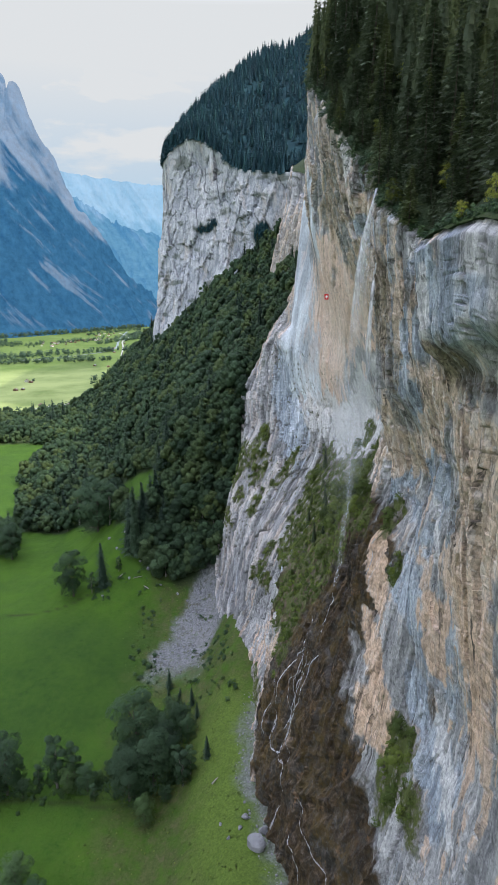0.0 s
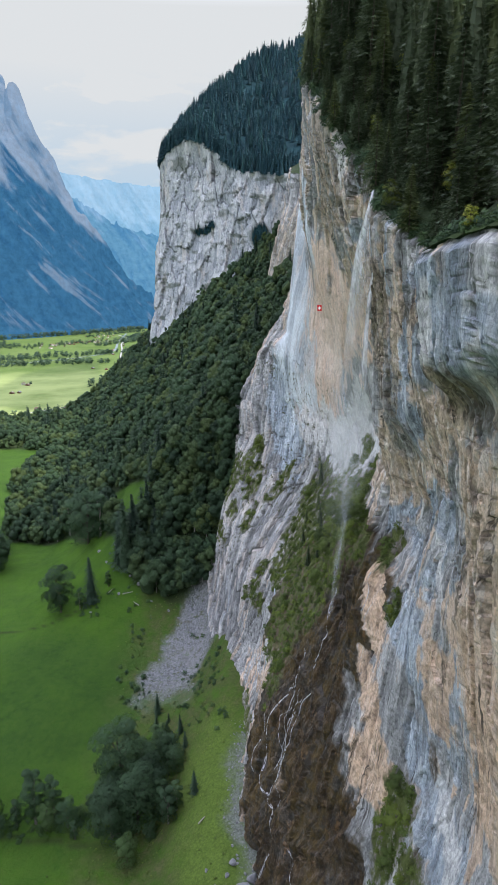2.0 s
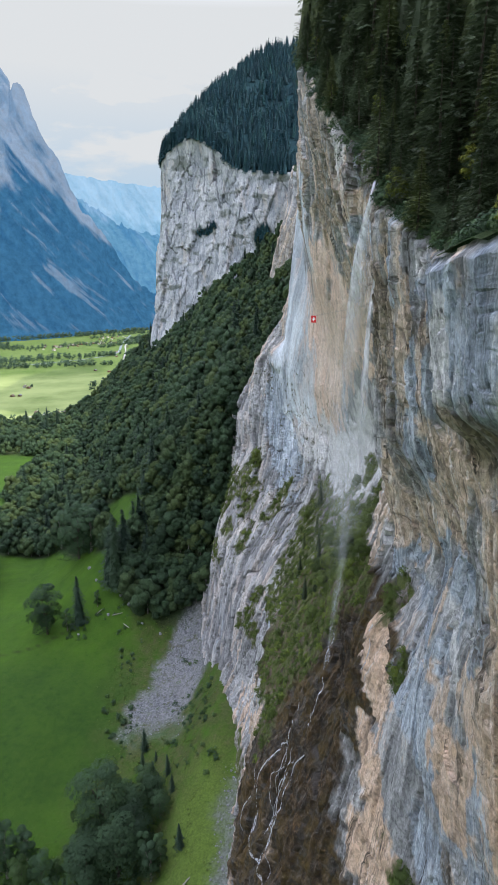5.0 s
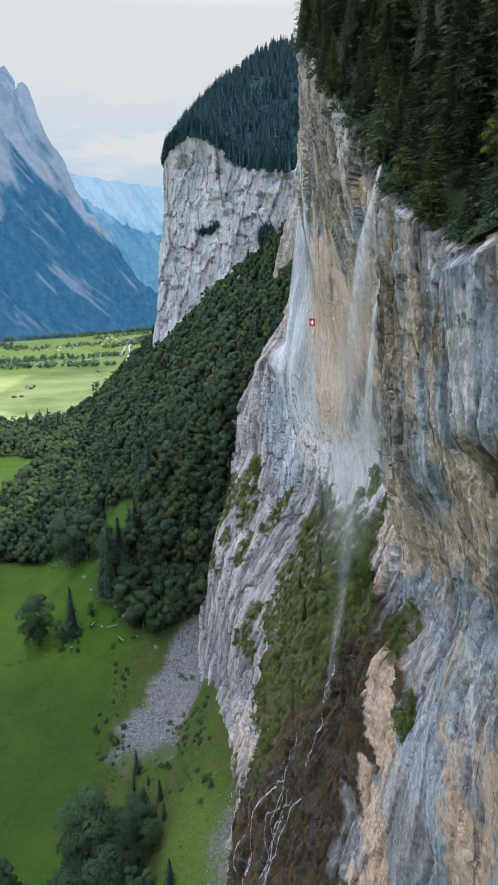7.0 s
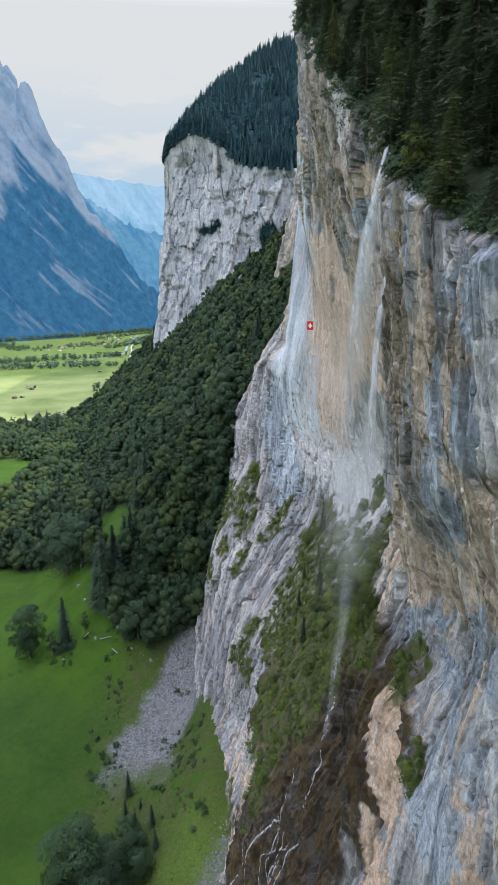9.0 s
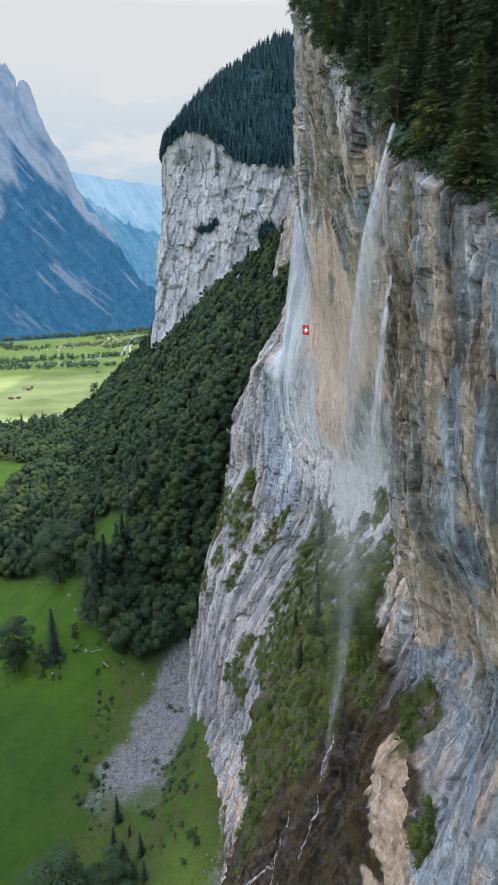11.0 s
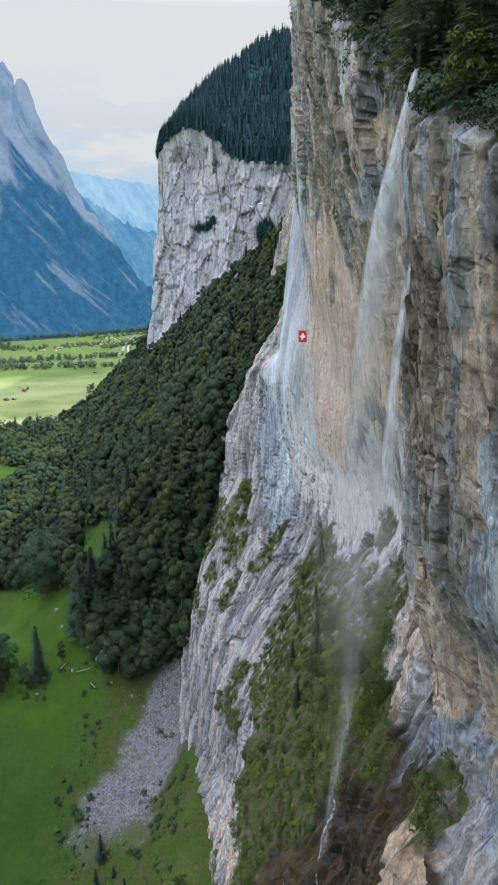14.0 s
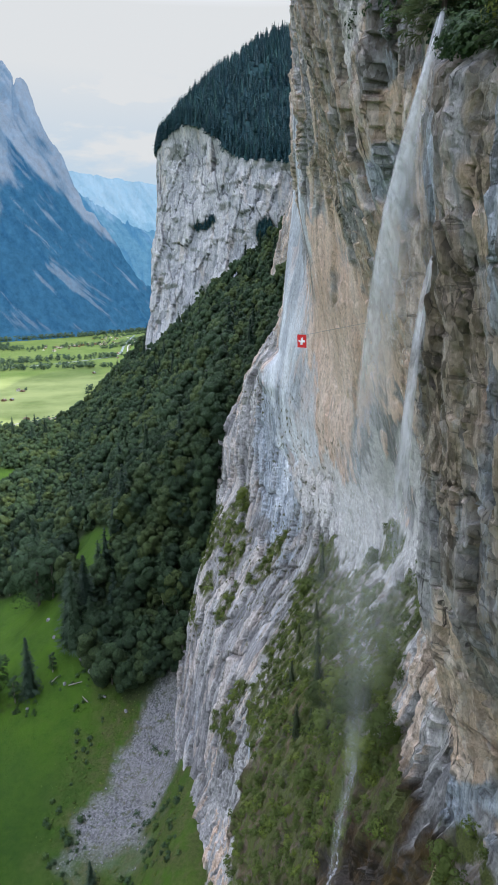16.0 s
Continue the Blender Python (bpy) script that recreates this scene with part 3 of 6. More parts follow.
def meadow():
    n = Nodes("meadow", 0.95, 0.15)
    big, mid, fine = n.noise(0.012, 5, 0.55), n.noise(0.07, 8, 0.65), n.noise(1.1, 8, 0.75)
    tuft = n.noise(0.35, 8, 0.7, 0.4)
    col = n.mix(n.span(mid, 0.34, 0.66), (0.019, 0.058, 0.004), (0.047, 0.108, 0.006))
    col = n.mix(n.span(big, 0.4, 0.62, 0, 0.5), col, (0.030, 0.074, 0.009))
    col = n.mix(n.span(tuft, 0.45, 0.66, 0, 0.5), col, (0.050, 0.086, 0.012))
    col = n.mix(n.span(tuft, 0.42, 0.30, 0, 0.55), col, (0.010, 0.030, 0.005))
    col = n.mix(n.span(fine, 0.4, 0.72, 0, 0.5), col, (0.060, 0.102, 0.018))
    col = n.mix(n.math("MULTIPLY", n.attr("track"), 0.75), col, (0.022, 0.030, 0.010))
    # darker green mixed in across a band of the near meadow
    col = n.mix(n.math("MULTIPLY", n.attr("dark_grass"), n.span(tuft, 0.3, 0.6, 0.65, 0.4)), col, (0.014, 0.038, 0.006))
    rough_grass = n.math("MULTIPLY", n.attr("rough_grass"), n.span(n.noise(0.16, 6, 0.65), 0.34, 0.58))
    tall = n.mix(n.span(fine, 0.3, 0.7), (0.026, 0.044, 0.010), (0.078, 0.094, 0.028))
    col = n.mix(rough_grass, col, n.mix(n.span(tuft, 0.5, 0.62, 0, 0.5), tall, (0.10, 0.085, 0.045)))
    col = n.mix(n.math("MULTIPLY", n.attr("herbs"), n.span(tuft, 0.3, 0.5, 0.5, 1)), col, n.mix(n.span(fine, 0.3, 0.7), (0.040, 0.070, 0.011), (0.108, 0.160, 0.028)))
    wood = n.attr("wood_floor")
    col = n.mix(wood, col, n.mix(n.span(fine, 0.3, 0.7), (0.012, 0.024, 0.010), (0.036, 0.052, 0.020)))
    stones = n.attr("scree")
    gravel = n.mix(n.span(n.voronoi(1.6, "F1", "Color"), 0.2, 0.9), (0.075, 0.08, 0.085), (0.23, 0.235, 0.24))
    col = n.mix(n.math("MULTIPLY", stones, n.span(tuft, 0.62, 0.52, 0.35, 1)), col, n.mix(n.span(mid, 0.35, 0.65, 0, 0.45), gravel, (0.20, 0.195, 0.185)))
    # far hay fields, with sunlight and haze painted into their pale colour
    hay_haze = n.attr("hay_haze")
    col = n.mix(n.math("MULTIPLY", hay_haze, n.span(big, 0.3, 0.6, 0.4, 0.9)), col, (0.28, 0.325, 0.12))
    n.color(col)
    n.bump(n.math("ADD", fine, n.math("MULTIPLY", tuft, 2.5)), 0.8, 0.5)
    return n.m


def leaves(name, dark, light, rough=0.6, through=0.25):
    """Leaves or needles: tone differs from plant to plant and a little from leaf to leaf, and some light shines through."""
    n = Nodes(name, rough, 0.2)
    tone = n.math("MAXIMUM", n.attr("tone"), n.random())
    col = n.mix(n.span(n.island(), 0, 1, 0.38, 0.62), dark, light)
    col = n.mix(n.span(tone, 0.0, 0.5, 0.6, 0.0), col, tuple(0.55 * a for a in dark))
    col = n.mix(n.span(tone, 0.6, 1.0, 0.0, 0.6), col, (light[0] * 1.4, light[1] * 1.3, light[2] * 0.9))
    n.color(col)
    t = n.add("ShaderNodeBsdfTranslucent")
    n.link(col, t.inputs["Color"])
    m = n.add("ShaderNodeMixShader")
    m.inputs["Fac"].default_value = through
    n.link(n.b.outputs["BSDF"], m.inputs[1])
    n.link(t.outputs["BSDF"], m.inputs[2])
    n.link(m.outputs["Shader"], n.t.nodes["Material Output"].inputs["Surface"])
    return n.m


def canopy(name, dark, light):
    """Closed crowns of broad-leaved trees: fine leaf texture, each tree and bough its own green."""
    n = Nodes(name, 0.65, 0.15)
    leaf, bough = n.noise(1.5, 8, 0.75), n.noise(0.35, 5, 0.6)
    col = n.mix(n.span(leaf, 0.36, 0.64), dark, light)
    tone = n.attr("tone")
    col = n.mix(n.span(tone, 0.0, 0.45, 0.65, 0.0), col, tuple(0.6 * a for a in dark))
    col = n.mix(n.span(tone, 0.55, 1.0, 0.0, 0.6), col, n.mix(n.span(leaf, 0.36, 0.64), (light[0] * 0.8, light[1] * 0.7, light[2] * 0.5), (light[0] * 1.9, light[1] * 1.45, light[2] * 0.9)))
    n.color(col)
    n.bump(n.math("ADD", n.math("MULTIPLY", leaf, 1.6), n.math("MULTIPLY", bough, 1.2)), 1.0, 1.2)
    return n.m


def bark(name="bark", a=(0.05, 0.04, 0.03), b=(0.15, 0.125, 0.10)):
    n = Nodes(name, 0.95, 0.1)
    n.color(n.mix(n.span(n.noise((5, 5, 0.7), 6, 0.65), 0.3, 0.7), a, b))
    n.bump(n.noise((8, 8, 1.2), 5), 0.7, 0.1)
    return n.m


def plain(name, c, rough=0.8, var=0.25, scale=1.5, spec=0.3):
    n = Nodes(name, rough, spec)
    n.color(n.mix(n.span(n.noise(scale, 6, 0.6), 0.3, 0.7), tuple(v * (1 - var) for v in c), tuple(min(1, v * (1 + var)) for v in c)))
    return n.m


def backdrop_mat(name, haze, rock, wood, pale, depth=1.0):
    """Mountains kilometres away: rock above, woods below, with blue haze painted on as emission."""
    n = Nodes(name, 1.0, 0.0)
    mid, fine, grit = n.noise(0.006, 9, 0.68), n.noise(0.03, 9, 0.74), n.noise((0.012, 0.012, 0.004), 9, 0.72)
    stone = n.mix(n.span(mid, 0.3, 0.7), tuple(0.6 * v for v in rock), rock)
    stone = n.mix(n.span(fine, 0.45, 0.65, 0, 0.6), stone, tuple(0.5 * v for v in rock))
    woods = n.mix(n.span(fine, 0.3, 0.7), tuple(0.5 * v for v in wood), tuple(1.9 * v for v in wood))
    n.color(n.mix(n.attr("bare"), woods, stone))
    # the haze: the slopes glow blue, paler over bare rock
    air = n.mix(n.span(fine, 0.32, 0.66), tuple((1 - 0.34 * depth) * v for v in haze), haze)
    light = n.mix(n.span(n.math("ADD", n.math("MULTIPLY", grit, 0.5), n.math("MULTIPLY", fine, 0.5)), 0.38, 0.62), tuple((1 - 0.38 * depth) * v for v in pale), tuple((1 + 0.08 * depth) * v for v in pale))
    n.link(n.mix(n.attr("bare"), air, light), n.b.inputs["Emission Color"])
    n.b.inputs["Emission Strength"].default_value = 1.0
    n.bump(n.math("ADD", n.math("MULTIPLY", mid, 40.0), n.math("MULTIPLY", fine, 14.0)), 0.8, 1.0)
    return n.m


def water(name="falling_water", alpha=0.5, scale=(1.2, 1.2, 0.12), lo=0.42, hi=0.62, detail=6):
    """White water: streaks of drops with clear gaps; light from all sides scatters in it."""
    n = Nodes(name, 0.5, 0.3)
    tint = (0.93, 0.96, 1.0)
    d, t = n.add("ShaderNodeBsdfDiffuse"), n.add("ShaderNodeBsdfTranslucent")
    d.inputs["Color"].default_value = t.inputs["Color"].default_value = (*tint, 1)
    both, clear, mixed = n.add("ShaderNodeMixShader"), n.add("ShaderNodeBsdfTransparent"), n.add("ShaderNodeMixShader")
    n.link(d.outputs["BSDF"], both.inputs[1])
    n.link(t.outputs["BSDF"], both.inputs[2])
    streak = n.noise(scale, detail, 0.6, 0.3)
    cover = n.math("MULTIPLY", n.span(streak, lo, hi), n.attr("cover"))
    n.link(n.math("MULTIPLY", cover, alpha), mixed.inputs["Fac"])
    n.link(clear.outputs["BSDF"], mixed.inputs[1])
    n.link(both.outputs["Shader"], mixed.inputs[2])
    n.link(mixed.outputs["Shader"], n.t.nodes["Material Output"].inputs["Surface"])
    return n.m


M_ROCK, M_FAR_ROCK, M_GROUND = limestone(), far_limestone(), meadow()
M_LEAF = leaves("broad_leaves", (0.019, 0.046, 0.024), (0.058, 0.104, 0.042))
M_LEAF_LIGHT = leaves("light_leaves", (0.12, 0.15, 0.028), (0.25, 0.28, 0.06), 0.6, 0.4)
M_SHRUB = leaves("shrub_leaves", (0.042, 0.072, 0.015), (0.118, 0.158, 0.036))
M_NEEDLE = leaves("spruce_needles", (0.028, 0.046, 0.025), (0.092, 0.119, 0.058), 0.6, 0.35)
# far spruces turned blue-teal: distance haze put into the needle colour
M_HAZY_NEEDLE = leaves("hazy_needles", (0.012, 0.046, 0.060), (0.026, 0.082, 0.104))
M_FIR = leaves("fir_needles", (0.014, 0.034, 0.022), (0.040, 0.072, 0.042))
M_CANOPY = canopy("canopy", (0.015, 0.038, 0.022), (0.070, 0.118, 0.050))
# valley trees carry some haze in their green as well
M_HAZY_LEAF = leaves("hazy_leaves", (0.026, 0.060, 0.040), (0.070, 0.118, 0.070))
# hill floor given the same hazy teal as its trees
M_HAZY_FLOOR = plain("hazy_forest_floor", (0.010, 0.030, 0.036), 0.95, 0.4, 0.05, 0.1)
M_BARK, M_GREY_BARK = bark("bark", (0.045, 0.038, 0.030), (0.13, 0.112, 0.095)), bark("grey_bark", (0.10, 0.09, 0.08), (0.30, 0.28, 0.26))

# ---- the cliff ----
# Stains, wet rock and greenery on the wall, and shade painted into its hollows.
ZONES = {}


def tinted(key, *patches):
    """Patches of one kind on the wall: place along it, height, half width, half height, lean."""
    ZONES.setdefault(key, []).extend(patches)


tinted("tan", (94, 182, 9, 14, 0), (96, 158, 9, 18, 0), (96, 139.2, 8, 10, 0), (103.8, 199.4, 3.5, 3.5, 0), (109, 162, 6.2, 8, 0.011), (115.2, 144.7, 6, 11, 0), (119, 196, 10, 6.4, -1.2), (124, 189, 11, 8.3, -1.2), (135, 101, 5.1, 4, 0.36))
tinted("tan", (136, 111, 5.5, 7.5, 0.46), (136, 211, 1.9, 12, -0.22), (141, 225, 1.2, 2, -0.089), (148, 127, 2.1, 3.8, 0.35), (148, 177, 7, 5.8, -0.44), (149, 143, 2.4, 7.7, 0.61), (156, 181, 1.5, 7.5, -0.33), (157, 172, 1.6, 5, -0.19), (157, 184, 1.8, 9.3, -0.34))
tinted("tan", (159, 174, 9.5, 3.7, -0.18), (160, 174, 8.4, 9.2, -0.66), (160, 236, 9.6, 2, -0.22), (173, 238, 11, 1.1, -0.42), (173, 241, 2.7, 1.2, -0.16), (181, 248, 4.5, 4.6, -0.46), (183, 248, 6.4, 5, -0.62), (206, 212, 32, 15, -1.2), (236, 211, 21, 19, -1.1))
tinted("tan", (254, 226, 16, 14, -1.2), (279, 192, 22, 36, -0.54))
# brown columns and cracks, with the painted shade of caves and the block's underside
tinted("dark", (152, 207, 3.2, 14, 0), (146, 220, 3.5, 6, 0), (97, 203, 14, 3.2, 0), (100, 205, 6.3, 2.9, -1.2), (106, 175, 3.2, 4.9, -0.11), (107, 165, 1.3, 6.2, -0.072), (115, 148, 0.81, 6.2, 0.13), (115, 156, 0.98, 3.5, 0.21), (116, 125, 1.5, 3, 0.12), (125, 214, 5.4, 3.1, 1.2), (127, 195, 4.1, 2.8, -0.86), (129, 184, 3.6, 0.8, -0.55))
tinted("dark", (129, 195, 3.3, 1.4, -0.66), (144, 213, 1.2, 5.1, -0.14), (150, 219, 3.4, 2.2, -0.083), (151, 209, 4, 10, -0.22), (156, 209, 2.5, 6, -0.033), (160, 242, 6.4, 2.6, 0.42), (168, 248, 8.4, 6, -0.15))
tinted("olive", (140, 229, 1, 3.5, 0.088), (141, 202, 3, 13, -0.48), (149, 214, 6.2, 9.2, -0.099), (195, 239, 11, 2.5, -1.2), (202, 254, 18, 4.1, -1.2), (203, 241, 20, 3.5, -1.2), (203, 254, 23, 7.1, -1.2), (203, 264, 21, 4.6, -1.2))
tinted("wet", (136, 71, 20, 12, 0.43), (140.1, 47.7, 20, 18, 0), (150.6, 73.2, 16, 28, 0), (151, 130, 4.1, 11, 0.35), (153, 83, 23, 18, 0.76), (154.7, 93.2, 8, 10, 0), (154.8, 137.6, 9, 14, 0), (158, 51, 11, 9.9, 0.99), (164, 131, 12, 9.2, 0))
tinted("wet", (166, 151, 1.4, 5, 0), (168.4, 130.9, 9, 26, 0), (168.8, 104, 20, 22, 0), (170, 96, 19, 6, 0), (171.4, 52.8, 22, 20, 0), (175.3, 144.2, 7, 10, 0), (180, 116, 11, 6.7, 0), (183, 132, 13, 5, 0), (183.5, 89.3, 18, 20, 0))
tinted("wet", (188, 98, 13, 5.8, 0), (193.2, 122.9, 16, 18, 0), (193.5, 70.4, 14, 16, 0), (202.4, 108.2, 14, 16, 0), (203.4, 55.9, 9, 12, 0), (213.8, 104, 18, 20, 0), (224.4, 117, 14, 14, 0))
tinted("moss", (112, 98, 4.4, 6.1, 0.53), (122.4, 103.6, 5.5, 10, 0), (123, 105, 6.3, 7.2, 0.62), (124.1, 93.9, 5.5, 8, 0), (143.2, 143.3, 2, 2.5, 0), (144, 143, 1.5, 5, 0), (156, 154, 3.6, 5, 0), (175, 149, 9.3, 5, 0), (190.3, 149.7, 12, 11, 0))
tinted("moss", (190.9, 140.7, 14, 12, 0), (200.6, 93.5, 9, 14, 0), (205.9, 125.3, 20, 18, 0), (207, 147, 16, 19, 0), (213.4, 100.8, 13, 18, 0), (214, 122, 21, 5, 0), (216, 98, 13, 5, 0), (231, 45, 16, 5, 0), (232.2, 120.9, 18, 18, 0))
tinted("moss", (235.4, 136.3, 16, 14, 0), (236, 138, 37, 5, 0), (239, 159, 5.8, 5, 0), (241.8, 157.6, 5, 5, 0), (247, 113, 23, 6.3, 0), (248.1, 112.2, 16, 18, 0), (259, 81, 5, 5.1, 0), (262.7, 129.5, 20, 14, 0), (270.5, 87.6, 5, 13, 0))
tinted("moss", (304.9, 123.7, 4, 9, 0), (309.8, 103, 4, 7, 0), (324.2, 114.4, 6, 6, 0), (332, 99, 5.5, 5, 0), (332.4, 98, 6, 4, 0), (337, 83, 10, 5, 0), (337, 121, 8.1, 5, 0), (341.7, 131.4, 7, 7, 0), (359, 112, 18, 11, 0))
tinted("pale", (100, 219, 1.1, 2.4, 0.2), (101, 212, 2.8, 4.3, 0.11), (102, 213, 4.6, 5.4, 0.15), (105, 114, 5.7, 7.5, 0.7), (121, 164, 1.6, 6.7, 0.52), (182, 256, 2.8, 7.7, -0.11), (215, 162, 31, 3.5, 0), (248, 172, 6.6, 12, -0.28), (267, 156, 38, 12, 0.4))
tinted("pale", (204, 171, 13, 11, 0.2), (216, 176, 14, 16, 0.2))
# olive rock; the patch at 101 also darkens the wall under the block
tinted("olive", (198, 255, 11, 4.8, -1), (221, 246, 23, 4.1, -1), (148, 212, 3.7, 6.2, -0.15), (101, 204, 3.8, 3.1, -1), (151, 213, 6.6, 11, -0.28))
tinted("pale", (180, 250, 3.7, 3.4, -0.36), (185, 243, 3.9, 3.5, -0.82), (100, 212, 1.8, 4.1, -0.36), (87, 212, 0.9, 2.9, -0.69))
tinted("tan", (173, 240, 5.1, 1.5, -0.27), (195, 239, 6.7, 1.5, -1), (141, 227, 1.2, 1.5, -0.089), (139, 211, 0.9, 4, -0.11), (128, 208, 2.9, 11, -0.3), (122, 195, 3.5, 6.8, -0.9))
tinted("stain", (169, 246, 5.5, 4, -0.24), (138, 232, 1.1, 4.5, 0.14), (138, 223, 1.2, 3.7, -0.062), (150, 229, 3.7, 2.7, -0.02), (141, 213, 0.9, 4.5, -0.14), (93, 213, 6.2, 4.6, -0.38), (85, 214, 3.5, 4.2, -0.53), (136, 200, 4.1, 11, -0.66))
tinted("dark", (147, 233, 2.7, 2.6, 0.24), (158, 206, 1.2, 3.7, -0.026), (129, 194, 2.3, 3.5, -0.86))
tinted("wash", (320, 206, 8, 30, -0.3), (262, 253, 6.6, 25, 0), (295, 179, 5.5, 15, -0.22), (307, 201, 11, 39, 0), (314, 169, 7.2, 25, 0.1))
tinted("stain", (83, 214, 2.6, 4.3, 0.038), (91, 218, 3.1, 7, 0.041), (97, 212, 1.3, 3.7, -0.028), (99, 221, 4.2, 4.7, 0.34), (107.4, 111.7, 10, 10, 0), (110, 158, 3.5, 18, 0.053), (115, 218, 11, 5.7, 1.1), (122, 122, 6.7, 6.7, 0.19), (124, 143, 10, 12, 0.81))
tinted("stain", (126, 207, 9.1, 4.7, -0.49), (137, 160, 11, 3.1, 1.2), (138, 142, 7, 2.7, 1.2), (143, 202, 1.4, 5.7, -0.12), (155, 169, 3, 5.9, -0.084), (159, 161, 2.4, 5.1, 0.11), (171, 253, 4.4, 5.4, 0.028), (174, 234, 9.5, 3.1, -0.74), (241, 97, 5.8, 0.89, 1.2))
tinted("stain", (315, 143, 15, 14, 0.54), (331, 166, 13, 18, 0.13))
tinted("tan", (153, 147, 1.3, 4.6, 1), (149, 138, 1.9, 5, 0.46), (141, 119, 3.9, 4.4, 0.6), (138, 102, 4.2, 4.3, 0.44), (99, 187, 5.7, 8.1, 0.0011), (96, 174, 4.9, 8.7, -0.0012), (96, 158, 5, 9.3, -0.14), (115, 142, 2.8, 7.2, 0.085))
tinted("stain", (135, 143, 7, 3.9, 1), (124, 120, 4.3, 4, 0.2), (111, 111, 4.9, 5.1, 0.61), (112, 157, 1.8, 14, 0.16))
tinted("dark", (109, 174, 1.9, 3.7, 0.086), (114, 151, 0.94, 6.8, 0.12), (116, 125, 1.4, 3.8, 0.11), (99, 132, 2.4, 4.5, 0.3))
tinted("wash", (316, 236, 16, 24, 0), (312, 207, 12, 16, 0.22), (309, 203, 7.8, 25, 0.17))
tinted("pale", (100, 216, 2.4, 4.7, -0.11), (128, 225, 0.98, 2.4, 0.14))
tinted("olive", (560, 235, 140, 55, 0))
tinted("stain", (134, 188, 5, 22, -0.1), (122, 180, 4, 16, -0.1))
tinted("tan", (153, 147, 3, 6, 0.6), (149, 139, 3.4, 7, 0.5), (143, 121, 5, 6, 0.5), (139, 104, 5, 6, 0.4))


def zone(key, y, z):
    """How far one kind of patch covers the wall: soft-edged and ragged."""
    n1, n2 = fbm(y / 3, z / 8, 0 * y, 5, 41, 0.62), fbm(y / 5, z / 7, 0 * y, 5, 57, 0.6)
    out = np.zeros(np.shape(y))
    for y0, z0, ry, rz, lean in ZONES[key]:
        w = min(4.0, 0.42 * ry)
        d = (np.abs((y - lean * (z - z0) + w * n1 - y0) / ry) ** 3 + np.abs((z + min(6.0, 0.4 * rz) * n2 - z0) / rz) ** 3) ** (1 / 3)
        out = np.maximum(out, smooth(1.18, 0.85, d))
    return out


def calm_face(y, z):
    """The fall's wide face, worn smooth by the spray."""
    return np.maximum(smooth(1.15, 0.85, np.hypot((y - 258) / 48, (z - 196) / 48)), smooth(345, 325, y) * smooth(270, 290, y) * smooth(150, 165, z)) * smooth(205, 220, y)


